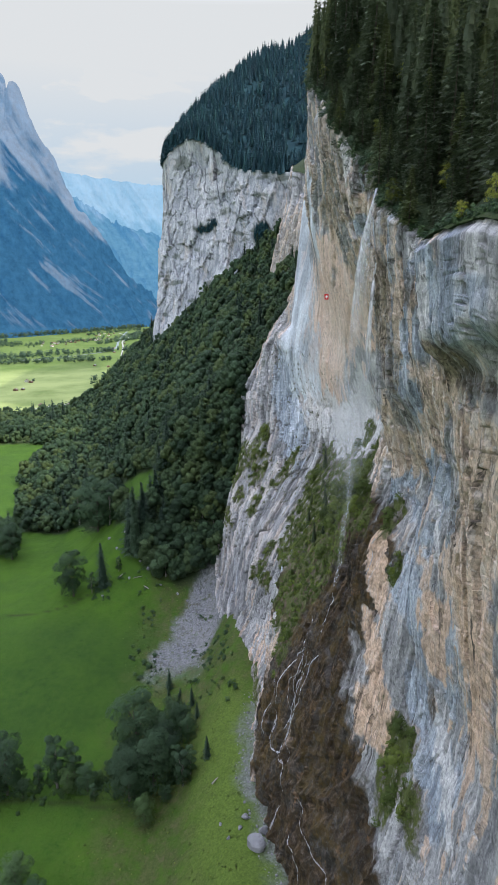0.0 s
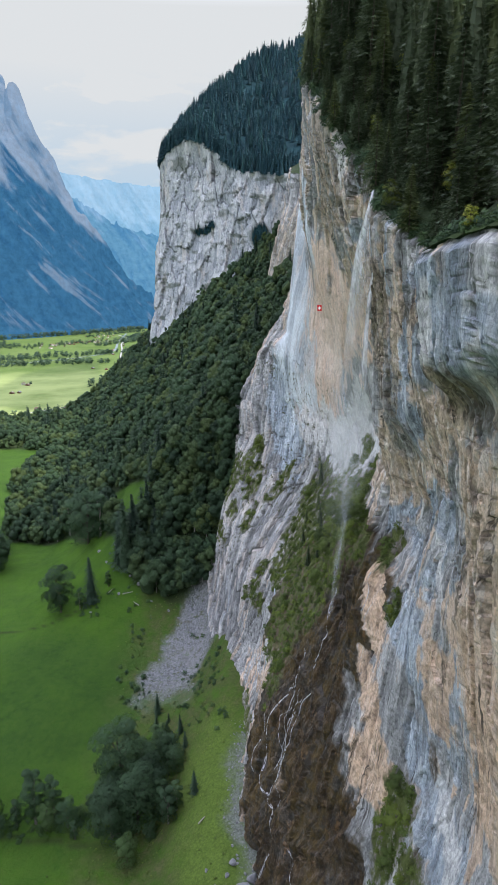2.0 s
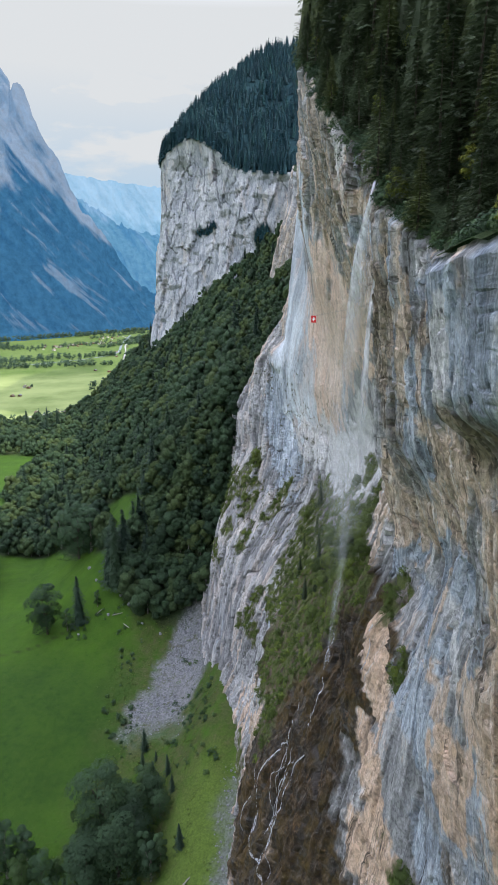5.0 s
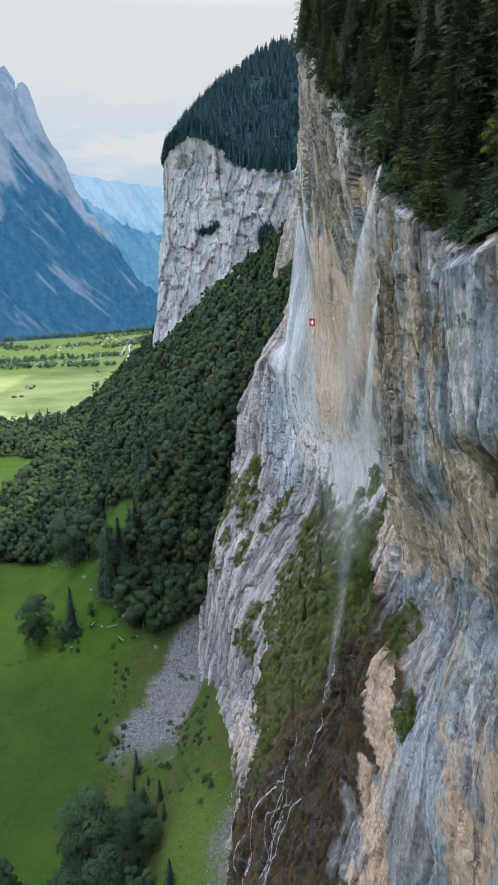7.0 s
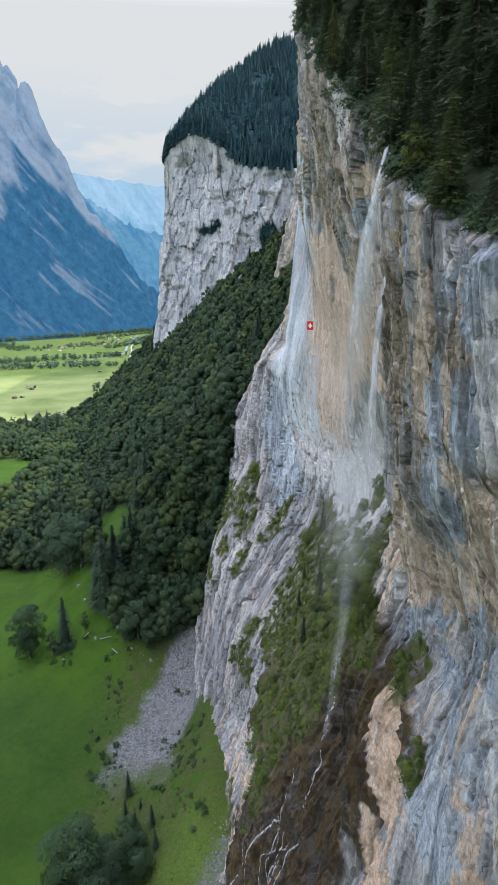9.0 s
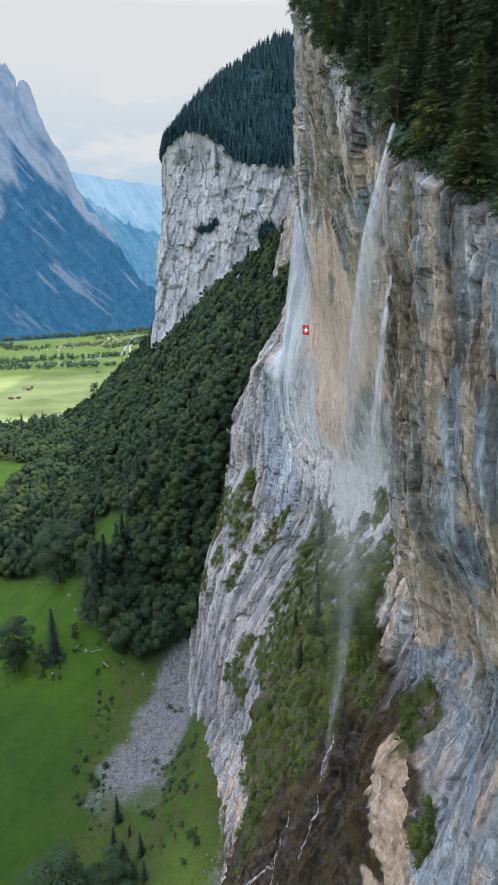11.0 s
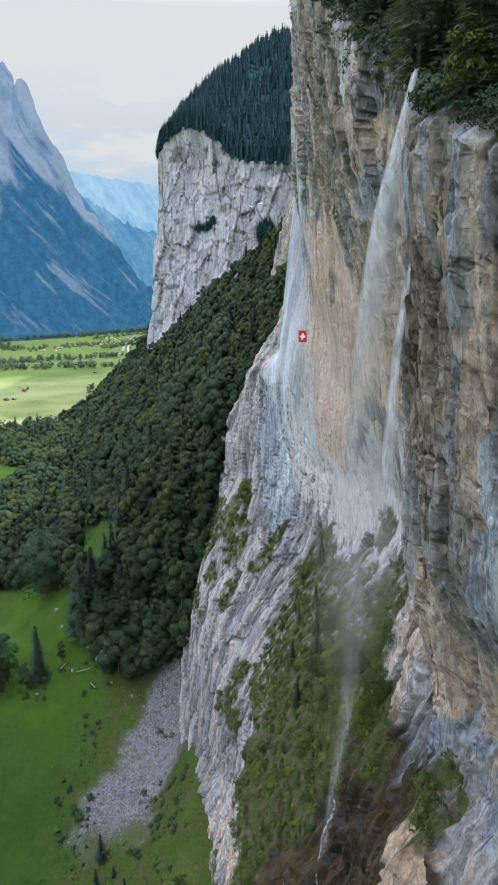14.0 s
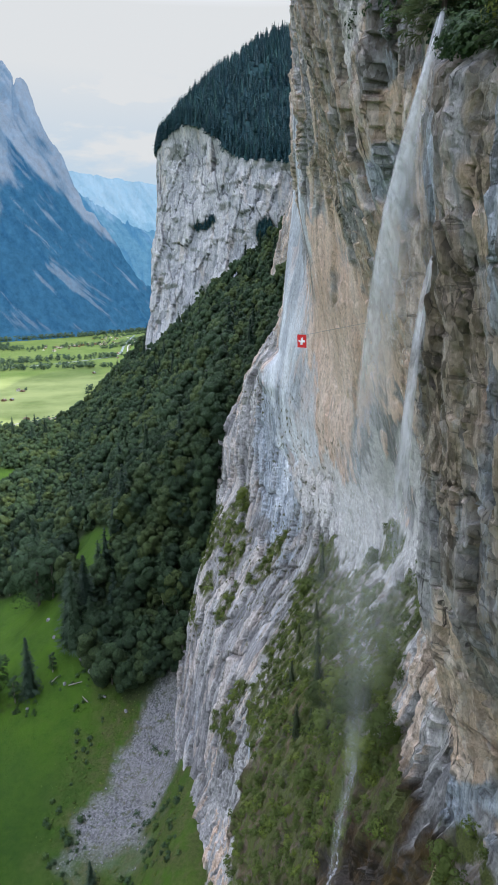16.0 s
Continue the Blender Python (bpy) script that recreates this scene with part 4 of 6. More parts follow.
def roughness_of(y, z):
    """How the rock stands out from the plain wall (bulges, panels, beds, broken blocks), where its crevices are, and the tone of each panel and block."""
    o = 0 * y
    u = shear(y, z)
    near = smooth(172, 158, y)
    calm = np.maximum(0.74 * calm_face(y, z), 0.5 * smooth(109, 104, y) * smooth(209, 215, z))
    calm = np.maximum(calm, np.maximum(0.45 * smooth(150, 135, y) * smooth(172, 160, z), 0.2 * smooth(118, 109, y) * smooth(203, 194, z)))
    calm = np.maximum(calm, 0.93 * zone("wash", y, z))
    rough = 1 - calm
    kink = 0.55 * fbm(y / 1.9, z / 2.4, o, 3, 15, 0.6)
    out = 1.1 * fbm(y / 18, z / 26, o, 2, 11) + 0.24 * fbm(y / 2.4, z / 3.4, o, 3, 10, 0.62) * rough
    wz = z + 1.4 * fbm(y / 22, z / 30, o, 2, 13)
    # beds of uneven thickness: each one stands proud of the hollow joint under it
    bed = wz / 5.2 + 0.10 * kink + 0.5 * fbm(o, wz / 9, o, 2, 12)
    lift = _hash(np.floor(bed), np.floor(u / 15 + 0.3 * kink), o, 14).reshape(np.shape(y))
    frac = bed - np.floor(bed)
    out = out + (0.75 * (lift - 0.5) + 0.7 * (frac - 0.5) * smooth(0.3, 0.8, lift)) * (0.8 - 0.45 * near) * rough
    # tall panels, blocks within them and chips within those
    v0, e0 = cells((u + 0.8 * kink) / 5.2, (z + 2 * kink) / 36, 35)
    v1, e1 = cells((u + 0.5 * kink) / 2.1, (wz + kink) / (8.5 + 7 * near), 16)
    v2, e2 = cells((u + 0.3 * kink) / 0.95, (wz + 0.4 * kink) / (1.9 + 1.2 * near), 19)
    out = out + near * 1.1 * (0.5 - np.abs(fbm((u + 0.6 * kink) / 2.6, z / 55, o, 3, 46))) * rough
    out = out + ((v0 - 0.5) * (2.8 - 0.5 * near) + (v1 - 0.5) * (1.5 - 0.4 * near) + (v2 - 0.5) * (0.50 - 0.16 * near)) * rough
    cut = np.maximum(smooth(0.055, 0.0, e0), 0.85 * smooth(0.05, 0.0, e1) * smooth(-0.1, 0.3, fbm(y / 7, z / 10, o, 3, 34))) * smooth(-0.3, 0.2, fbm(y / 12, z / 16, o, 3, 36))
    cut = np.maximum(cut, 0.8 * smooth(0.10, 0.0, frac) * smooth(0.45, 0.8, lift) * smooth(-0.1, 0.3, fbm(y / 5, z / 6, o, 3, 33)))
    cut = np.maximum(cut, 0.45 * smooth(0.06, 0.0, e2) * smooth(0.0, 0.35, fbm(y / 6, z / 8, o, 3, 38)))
    # leaning slabs on the shoulder
    slab = smooth(258, 280, y) * smooth(425, 400, y) * smooth(176, 150, z)
    v3, e3 = cells((y - 0.3 * z + 0.9 * kink) / 5.2, (z + 0.15 * y + 1.2 * kink) / 17, 37)
    v4, e4 = cells((y - 0.3 * z + 0.7 * kink) / 2.2, (z + 0.15 * y + 0.8 * kink) / 5.5, 39)
    out = out * (1 - 0.8 * slab) + slab * ((v3 - 0.5) * 2.6 + (v4 - 0.5) * 0.8 - 0.8 * smooth(0.12, 0.0, e3))
    cut = cut * (1 - 0.7 * slab)
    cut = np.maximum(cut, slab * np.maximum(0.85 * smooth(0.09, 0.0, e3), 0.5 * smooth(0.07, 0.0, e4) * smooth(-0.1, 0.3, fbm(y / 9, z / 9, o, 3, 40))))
    # bulging, water-cut rock under the fall
    wet = zone("wet", y, z)
    worn = np.maximum(zone("tan", y, z), smooth(1.2, 0.8, np.hypot((y - 157 - 0.35 * (z - 115)) / 9, (z - 115) / 34)))
    out = out + wet * (1 - 0.9 * worn) * (1.5 - 3.0 * np.abs(fbm((y + 0.3 * z) / 8, z / 19, o, 3, 44)))
    soft = 1 - 0.35 * zone("moss", y, z)
    panel, block = v0 * (1 - slab) + v3 * slab, v1 * (1 - slab) + v4 * slab
    return -(out - 0.7 * cut * rough) * soft, cut * rough, panel, block


def wall_grid(ys, zs_count, bottom, name):
    y = np.repeat(ys[:, None], zs_count, 1)
    top = rim(ys)[:, None] + 0.25 * fbm(ys / 6, 0 * ys, 0 * ys, 3, 23)[:, None]
    k = np.linspace(0, 1, zs_count)[None, :]
    z = bottom + k * (top - bottom)
    r, cut, panel, block = roughness_of(y, z)
    x = wall_x(y, z) + undercut(y, z) + r * (0.8 + 0.3 * smooth(300, 420, y)) + 1.6 * smooth(0.992, 1.0, k)
    yy = y + 0.35 * fbm(y / 3, z / 3, 0 * y, 3, 29)
    attrs = {key: zone(key, y, z) for key in ZONES}
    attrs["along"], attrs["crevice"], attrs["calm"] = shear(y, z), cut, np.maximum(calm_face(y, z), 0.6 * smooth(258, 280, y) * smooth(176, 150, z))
    attrs["panel"], attrs["block"] = np.clip(panel, 0, 1), np.clip(block, 0, 1)
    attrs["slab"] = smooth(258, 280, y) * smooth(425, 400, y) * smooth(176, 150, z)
    attrs["columns"] = smooth(182, 168, y) * smooth(165, 185, z) * smooth(118, 126, y)
    attrs["ledge"] = smooth(-0.25, 0.3, fbm(y / 30, z / 20, 0 * y, 3, 31)) * smooth(215, 320, y) * smooth(200, 175, z) + 0.35 * smooth(60, 20, z)
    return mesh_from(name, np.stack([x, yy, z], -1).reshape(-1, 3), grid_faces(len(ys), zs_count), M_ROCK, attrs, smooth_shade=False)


def surface_x(y, z):
    """The finished wall, roughness and all."""
    y, z = np.atleast_1d(np.asarray(y, float)), np.atleast_1d(np.asarray(z, float))
    return wall_x(y, z) + undercut(y, z) + roughness_of(y, z)[0] * (0.8 + 0.3 * smooth(300, 420, y))


cliff = tagged(new("cliff"), "tall grey limestone cliff with tan and blue-grey stains above the valley", "cliff", kind="structure")
_near = np.concatenate([np.arange(22, 92, 1.6), np.arange(92, 172, 0.33), np.arange(172, 300, 0.52), np.arange(300, 428, 0.8)])
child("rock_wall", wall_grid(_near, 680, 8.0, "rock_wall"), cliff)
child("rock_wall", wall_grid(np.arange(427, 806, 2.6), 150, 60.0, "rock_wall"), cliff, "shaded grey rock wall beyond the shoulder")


# ---- ground ----
def spread(lo, a, b, hi, fine, grow):
    """Steps that are fine from a to b and widen outside."""
    mid = list(np.arange(a, b + fine, fine))
    left, right, s = [], [], fine
    while (left[-1] if left else a) > lo:
        s *= grow
        left.append((left[-1] if left else a) - s)
    s = fine
    while (right[-1] if right else mid[-1]) < hi:
        s *= grow
        right.append((right[-1] if right else mid[-1]) + s)
    return np.array(left[::-1] + mid + right)


def scree_mask(x, y):
    wx = x + 5 * fbm(x / 9, y / 9, 0 * x, 3, 71)
    along = (y - 285) / 52.0
    mid = -31 + 17 * np.clip(along, 0, 1.2)
    return smooth(1.15, 0.75, np.abs(wx - mid) / (15.5 - 4 * np.clip(along, 0, 1))) * smooth(262, 284, y + 5 * fbm(x / 8, y / 8, 0 * x, 3, 72)) * smooth(352, 335, y)


WOOD_EDGE = ((330, -26), (340, -42), (362, -66), (408, -94), (450, -130), (470, -182), (600, -226), (765, -238), (790, -420), (955, -420), (975, -290), (1100, -262), (1300, -200), (1600, -150))


def wood_mask(x, y):
    """Where the wood on the talus slope stands, with its clearing."""
    edge = np.interp(y, *zip(*WOOD_EDGE)) + 7 * fbm(x / 18, y / 18, 0 * x, 3, 75)
    w = smooth(-3, 3, x - edge) * smooth(332, 342, y)
    w = np.maximum(w, smooth(1.1, 0.9, np.hypot(x + 196, y - 436) / 22))
    clear = np.hypot((x + 66 + 0.42 * (y - 405) + 2 * fbm(x / 9, y / 9, 0 * x, 2, 76)) / 14, (y - 424) / 40)
    return w * smooth(0.75, 1.1, clear)


gx = spread(-2600, -210, 36, 900, 2.4, 1.07)
gy = spread(-500, 130, 440, 4300, 2.4, 1.05)
GX, GY = np.meshgrid(gx, gy, indexing="ij")
GZ = ground_z(GX, GY)
_scree = scree_mask(GX, GY)
_near_wall = smooth(24, 4, wall_x(GY, GZ + 3) - GX) * (GY > 60) * (GY < 360)
ground_attrs = {
    "scree": np.maximum(_scree, 0.75 * smooth(8, 2, wall_x(GY, GZ + 2) - GX + 3 * fbm(GX / 5, GY / 5, 0 * GX, 3, 77)) * (GY < 225) * (GY > 40)),
    "wood_floor": wood_mask(GX, GY) * (GY < 1200),
    "rough_grass": np.maximum(smooth(-64, -40, GX + 8 * fbm(GX / 12, GY / 12, 0 * GX, 3, 78)) * (GY < 420), _near_wall),
    "dark_grass": smooth(-150, -110, GX) * smooth(-34, -52, GX) * smooth(218, 245, GY + 8 * fbm(GX / 20, GY / 20, 0 * GX, 3, 88)) * smooth(335, 300, GY + 8 * fbm(GX / 20, GY / 20, 0 * GX, 3, 88)),
    "herbs": smooth(-24, -8, GX + 4 * fbm(GX / 9, GY / 9, 0 * GX, 3, 80)) * smooth(250, 222, GY + 6 * fbm(GX / 9, GY / 9, 0 * GX, 3, 82)) * (GY > 120),
    "track": np.maximum(smooth(1.6, 0.2, np.abs(GY - (330 + 0.30 * (GX + 140) + 4 * fbm(GX / 30, 0 * GX, 0 * GX, 3, 84)))) * smooth(-78, -92, GX) * smooth(-190, -170, GX),
                        smooth(1.5, 0.2, np.abs(GY - (200 - 0.10 * (GX + 70) + 3 * fbm(GX / 25, 0 * GX, 0 * GX, 3, 86)))) * smooth(-30, -40, GX) * smooth(-130, -115, GX)),
    # full on the hay fields, weaker beyond them as a haze tint
    "hay_haze": smooth(-170, -260, GX) * smooth(760, 860, GY) * (0.30 + 0.70 * smooth(1600, 1380, GY + 60 * fbm(GX / 90, GY / 90, 0 * GX, 2, 79))),
}
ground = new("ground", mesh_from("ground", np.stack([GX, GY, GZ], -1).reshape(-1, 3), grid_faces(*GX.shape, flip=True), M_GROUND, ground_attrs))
tagged(ground, "green alpine valley floor of mown meadows below the cliff", "ground", kind="structure")


# ---- the terrace above the cliff ----
EDGE_Y = np.arange(-600, 810, 1.5)
EDGE_X = surface_x(EDGE_Y, rim(EDGE_Y)) + 1.2


def rim_x(y):
    return np.interp(y, EDGE_Y, EDGE_X)


def top_z(x, y):
    """The wooded slope that climbs from the cliff's rim."""
    d = x - rim_x(y)
    return rim(y) + 0.25 + 0.5 * np.clip(d, -2, 0) + 0.5 * np.clip(d, 0, 6) + 0.82 * np.clip(d - 6, 0, None) + 2.5 * fbm(x / 22, y / 22, 0 * x, 3, 83) * smooth(2, 25, d)


# carried on far out of view, high enough to keep sun off the meadow
ty = np.concatenate([np.arange(-600, 20, 20.0), np.arange(20, 440, 1.5), np.arange(440, 806, 8.0)])
td = np.concatenate([[-0.3, 0.3, 0.7, 1.3, 2.2], np.arange(4, 90, 3.0), np.arange(90, 620, 20.0)])
TY, TD = np.meshgrid(ty, td, indexing="ij")
TX = rim_x(TY) + TD
terrace = new("terrace", mesh_from("terrace", np.stack([TX, TY, top_z(TX, TY)], -1).reshape(-1, 3), grid_faces(*TX.shape, flip=True), M_GROUND,
              {"wood_floor": np.maximum(0.7 + 0.3 * smooth(3, 6, TD), smooth(106, 114, TY)), "herbs": 0 * TX, "dark_grass": 0 * TX, "track": 0 * TX, "rough_grass": 1 + 0 * TX, "scree": 0 * TX, "hay_haze": 0 * TX}))
tagged(terrace, "steep wooded slope above the cliff's rim", "slope", kind="structure")


# ---- the far cliff and its wooded hill ----
def line(points, s):
    """A smooth line through points, s from 0 to 1."""
    p = np.array(points, float)
    n = len(p) - 1
    u = np.clip(np.asarray(s, float) * n, 0, n - 1e-6)
    k = u.astype(int)
    t = (u - k)[..., None]
    a, b, c, d = p[np.maximum(k - 1, 0)], p[k], p[k + 1], p[np.minimum(k + 2, n)]
    return 0.5 * (2 * b + (c - a) * t + (2 * a - 5 * b + 4 * c - d) * t * t + (3 * b - a - 3 * c + d) * t ** 3)


FAR_TOP = [(140, 770, 352), (75, 800, 356), (40, 822, 362), (5, 850, 370), (-28, 880, 402), (-60, 905, 418), (-92, 932, 404), (-104, 962, 394), (-90, 1010, 396), (-50, 1080, 410)]
FAR_RIDGE = [(330, 1330, 800), (240, 1320, 752), (170, 1310, 708), (110, 1300, 666), (60, 1245, 632), (8, 1200, 584), (-43, 1130, 504), (-80, 1060, 448), (-100, 1010, 412), (-50, 1100, 428)]
fs, fk = np.linspace(0, 1, 300), np.linspace(0, 1, 190)
FS, FK = np.meshgrid(fs, fk, indexing="ij")
_top = line(FAR_TOP, FS)
_tan = line(FAR_TOP, np.clip(FS + 0.004, 0, 1)) - line(FAR_TOP, np.clip(FS - 0.004, 0, 1))
_nor = np.stack([-_tan[..., 1], _tan[..., 0], 0 * FS], -1)
_nor = _nor / np.linalg.norm(_nor, axis=-1, keepdims=True)
_u = FS * 330
_z = _top[..., 2] - (1 - FK) * (_top[..., 2] - 40)
_kink = fbm(_u / 4, _z / 6, 0 * _u, 3, 99)
_v1, _e1 = cells((_u + 0.35 * _z + 2 * _kink) / 15, (_z - 0.2 * _u + 3 * _kink) / 48, 91)
_v2, _e2 = cells((_u + 0.35 * _z + 1.5 * _kink) / 5.5, (_z - 0.2 * _u + 2 * _kink) / 15, 92)
_v3, _e3 = cells((_u + 0.3 * _z + _kink) / 2.4, (_z + _kink) / 4.5, 98)
_out = 5 * fbm(_u / 50, _z / 90, 0 * _u, 2, 93) + (_v1 - 0.5) * 4.2 + (_v2 - 0.5) * 1.6 + (_v3 - 0.5) * 0.6 + 0.4 * _kink
_crev = np.maximum(smooth(0.07, 0.0, _e1), 0.7 * smooth(0.06, 0.0, _e2) * smooth(-0.1, 0.3, fbm(_u / 20, _z / 25, 0 * _u, 3, 95)))
_out = _out - 1.4 * _crev
_out = (_out + 48 * (1 - FK) ** 2.2) * smooth(1.0, 0.93, FK)
_p = np.stack([_top[..., 0], _top[..., 1], _z], -1) + _nor * _out[..., None]
_ledge = np.maximum(smooth(1.2, 0.5, np.hypot((_u - 158 + 9 * fbm(_u / 9, _z / 9, 0 * _u, 3, 96)) / 24, (_z - 299 + 4 * fbm(_u / 7, _z / 5, 0 * _u, 3, 90)) / 8)), smooth(1.2, 0.5, np.hypot((_u - 75) / 14, (_z - 285) / 18)))
_ledge = np.maximum(_ledge, smooth(0.6, 0.8, fbm(_u / 25, _z / 9, 0 * _u, 3, 97)) * 0.6)
far_cliff = new("far_cliff", mesh_from("far_cliff", _p.reshape(-1, 3), grid_faces(300, 190), M_FAR_ROCK, {"moss": _ledge, "panel": np.clip(_v1, 0, 1), "block": np.clip(_v2, 0, 1), "crevice": _crev}, smooth_shade=False))
tagged(far_cliff, "distant pale grey limestone cliff streaked with dark stains", "cliff", kind="structure")
hs, hk = np.linspace(0, 1, 120), np.linspace(0, 1, 60)
HS, HK = np.meshgrid(hs, hk, indexing="ij")


def hill_at(s, k):
    a, b = line(FAR_TOP, s), line(FAR_RIDGE, s)
    p = a + (b - a) * np.asarray(k)[..., None]
    p[..., 2] += 10 * np.sin(np.pi * np.clip(k, 0, 1)) + 5 * fbm(p[..., 0] / 40, p[..., 1] / 40, 0 * p[..., 0], 3, 101) * smooth(0, 0.08, k) - 3 * smooth(0.02, 0.0, k)
    return p


hill = new("far_hill", mesh_from("far_hill", hill_at(HS, HK).reshape(-1, 3), grid_faces(120, 60), M_HAZY_FLOOR,
           {"wood_floor": 1 + 0 * HS, "herbs": 0 * HS, "dark_grass": 0 * HS, "track": 0 * HS, "rough_grass": 0 * HS, "scree": 0 * HS, "hay_haze": 0 * HS}))
tagged(hill, "dark wooded hill above the distant cliff", "hill", kind="structure")


# ---- mountains kilometres away ----
def mountain(name, label, crest, foot, seed, mat, bare_from, bare_to, rough=40.0, n=220, m=120):
    """A range between a crest line and a foot line, cut by slanting gullies; bare rock above, woods below."""
    S, K = np.meshgrid(np.linspace(0, 1, n), np.linspace(0, 1, m), indexing="ij")
    a, b = line(foot, S), line(crest, S)
    p = a + (b - a) * K[..., None]
    p[..., 2] = a[..., 2] + (b[..., 2] - a[..., 2]) * K ** 1.15
    u, h = p[..., 0], p[..., 2]
    gully = np.abs(fbm((u + 0.7 * h) / 170, h / 700, 0 * u, 5, seed)) * 1.3 + 0.6 * fbm(u / 80, h / 120, 0 * u, 4, seed + 3)
    p[..., 1] += rough * gully * smooth(0, 0.08, K)
    p[..., 2] += 0.4 * rough * fbm(u / 90, h / 160, 0 * u, 5, seed + 7) * smooth(0.1, 0.5, K) * smooth(1.0, 0.9, K)
    p[..., 2] += 0.35 * rough * fbm(u / 26, 0 * u, 0 * u, 4, seed + 9) * smooth(0.9, 1.0, K)
    bare = smooth(-0.10, 0.10, K - (bare_from + (bare_to - bare_from) * S) + 0.16 * fbm((u + 0.6 * h) / 55, h / 190, 0 * u, 5, seed + 11, 0.6))
    bare = np.maximum(bare, 0.6 * smooth(0.5, 1.0, fbm((u + 0.9 * h) / 34, h / 260, 0 * u, 5, seed + 13, 0.6)) * smooth(0.04, 0.12, K))
    ob = new(name, mesh_from(name, p.reshape(-1, 3), grid_faces(n, m, flip=True), mat, {"bare": bare}))
    return tagged(ob, label, "mountain", kind="structure")


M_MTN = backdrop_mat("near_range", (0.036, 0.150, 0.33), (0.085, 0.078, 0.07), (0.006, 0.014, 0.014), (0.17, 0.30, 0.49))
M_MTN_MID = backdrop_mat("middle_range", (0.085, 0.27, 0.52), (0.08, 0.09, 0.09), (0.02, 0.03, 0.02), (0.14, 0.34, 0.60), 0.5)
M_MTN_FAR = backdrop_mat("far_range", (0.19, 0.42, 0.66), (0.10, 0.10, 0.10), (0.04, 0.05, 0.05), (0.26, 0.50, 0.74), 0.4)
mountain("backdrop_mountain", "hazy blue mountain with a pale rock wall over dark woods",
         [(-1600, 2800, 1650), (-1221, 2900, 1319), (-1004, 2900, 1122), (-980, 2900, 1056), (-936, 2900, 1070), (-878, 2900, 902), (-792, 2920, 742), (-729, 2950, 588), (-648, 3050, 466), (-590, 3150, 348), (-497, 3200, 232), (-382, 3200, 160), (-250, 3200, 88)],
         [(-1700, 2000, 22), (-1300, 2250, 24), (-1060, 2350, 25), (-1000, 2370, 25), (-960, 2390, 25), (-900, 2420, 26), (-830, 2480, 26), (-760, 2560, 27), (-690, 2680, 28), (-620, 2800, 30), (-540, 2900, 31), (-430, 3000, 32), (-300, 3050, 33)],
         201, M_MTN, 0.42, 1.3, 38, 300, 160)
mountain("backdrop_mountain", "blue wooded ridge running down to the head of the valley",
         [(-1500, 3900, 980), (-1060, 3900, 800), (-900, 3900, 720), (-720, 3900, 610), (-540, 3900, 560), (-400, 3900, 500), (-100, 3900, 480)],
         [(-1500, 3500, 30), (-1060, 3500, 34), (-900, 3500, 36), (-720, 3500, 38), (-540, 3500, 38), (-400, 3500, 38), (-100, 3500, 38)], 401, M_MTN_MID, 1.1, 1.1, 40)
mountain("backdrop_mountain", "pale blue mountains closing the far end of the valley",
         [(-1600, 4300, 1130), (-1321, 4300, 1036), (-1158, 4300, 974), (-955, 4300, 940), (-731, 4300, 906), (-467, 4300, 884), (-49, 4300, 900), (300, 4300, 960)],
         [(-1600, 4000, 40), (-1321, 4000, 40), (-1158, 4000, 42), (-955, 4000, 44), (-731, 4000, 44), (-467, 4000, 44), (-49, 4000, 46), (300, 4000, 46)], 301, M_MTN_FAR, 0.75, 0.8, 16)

# ---- trees ----
rng = np.random.default_rng(7)


def tube(points, radii, sides=7):
    """Vertices and quads of a tapering, bending tube."""
    p, r = np.array(points, float), np.array(radii, float)
    a = np.linspace(0, 2 * np.pi, sides, endpoint=False)
    d = np.gradient(p, axis=0)
    d /= np.linalg.norm(d, axis=1, keepdims=True) + 1e-9
    ref = np.where(np.abs(d[:, 2:3]) < 0.9, [[0, 0, 1.0]], [[1.0, 0, 0]])
    e1 = np.cross(d, ref)
    e1 /= np.linalg.norm(e1, axis=1, keepdims=True)
    e2 = np.cross(d, e1)
    v = p[:, None] + r[:, None, None] * (np.cos(a)[None, :, None] * e1[:, None] + np.sin(a)[None, :, None] * e2[:, None])
    i = np.arange(len(p) * sides).reshape(len(p), sides)
    f = np.stack([i[:-1], np.roll(i, -1, 1)[:-1], np.roll(i, -1, 1)[1:], i[1:]], -1).reshape(-1, 4)
    return v.reshape(-1, 3), f


def join(pieces):
    vs, fs, n = [], [], 0
    for v, f in pieces:
        vs.append(v)
        fs.append(f + n)
        n += len(v)
    return np.concatenate(vs), np.concatenate(fs)


def leaf_quads(centres, normals, size, r, stretch=1.0, fold=(-0.35, 0.1)):
    """One small four-cornered leaf spray at each centre, facing its normal."""
    n = normals / (np.linalg.norm(normals, axis=1, keepdims=True) + 1e-9)
    t = np.cross(n, r.normal(size=n.shape))
    t /= np.linalg.norm(t, axis=1, keepdims=True) + 1e-9
    b = np.cross(n, t)
    s = (size * r.uniform(0.6, 1.35, len(n)))[:, None]
    bend = n * s * r.uniform(*fold, (len(n), 1))
    v = np.stack([centres - t * s * stretch, centres - b * s * 0.62 + bend, centres + t * s * stretch, centres + b * s * 0.62 + bend], 1)
    return v.reshape(-1, 3), np.arange(len(n) * 4).reshape(-1, 4)


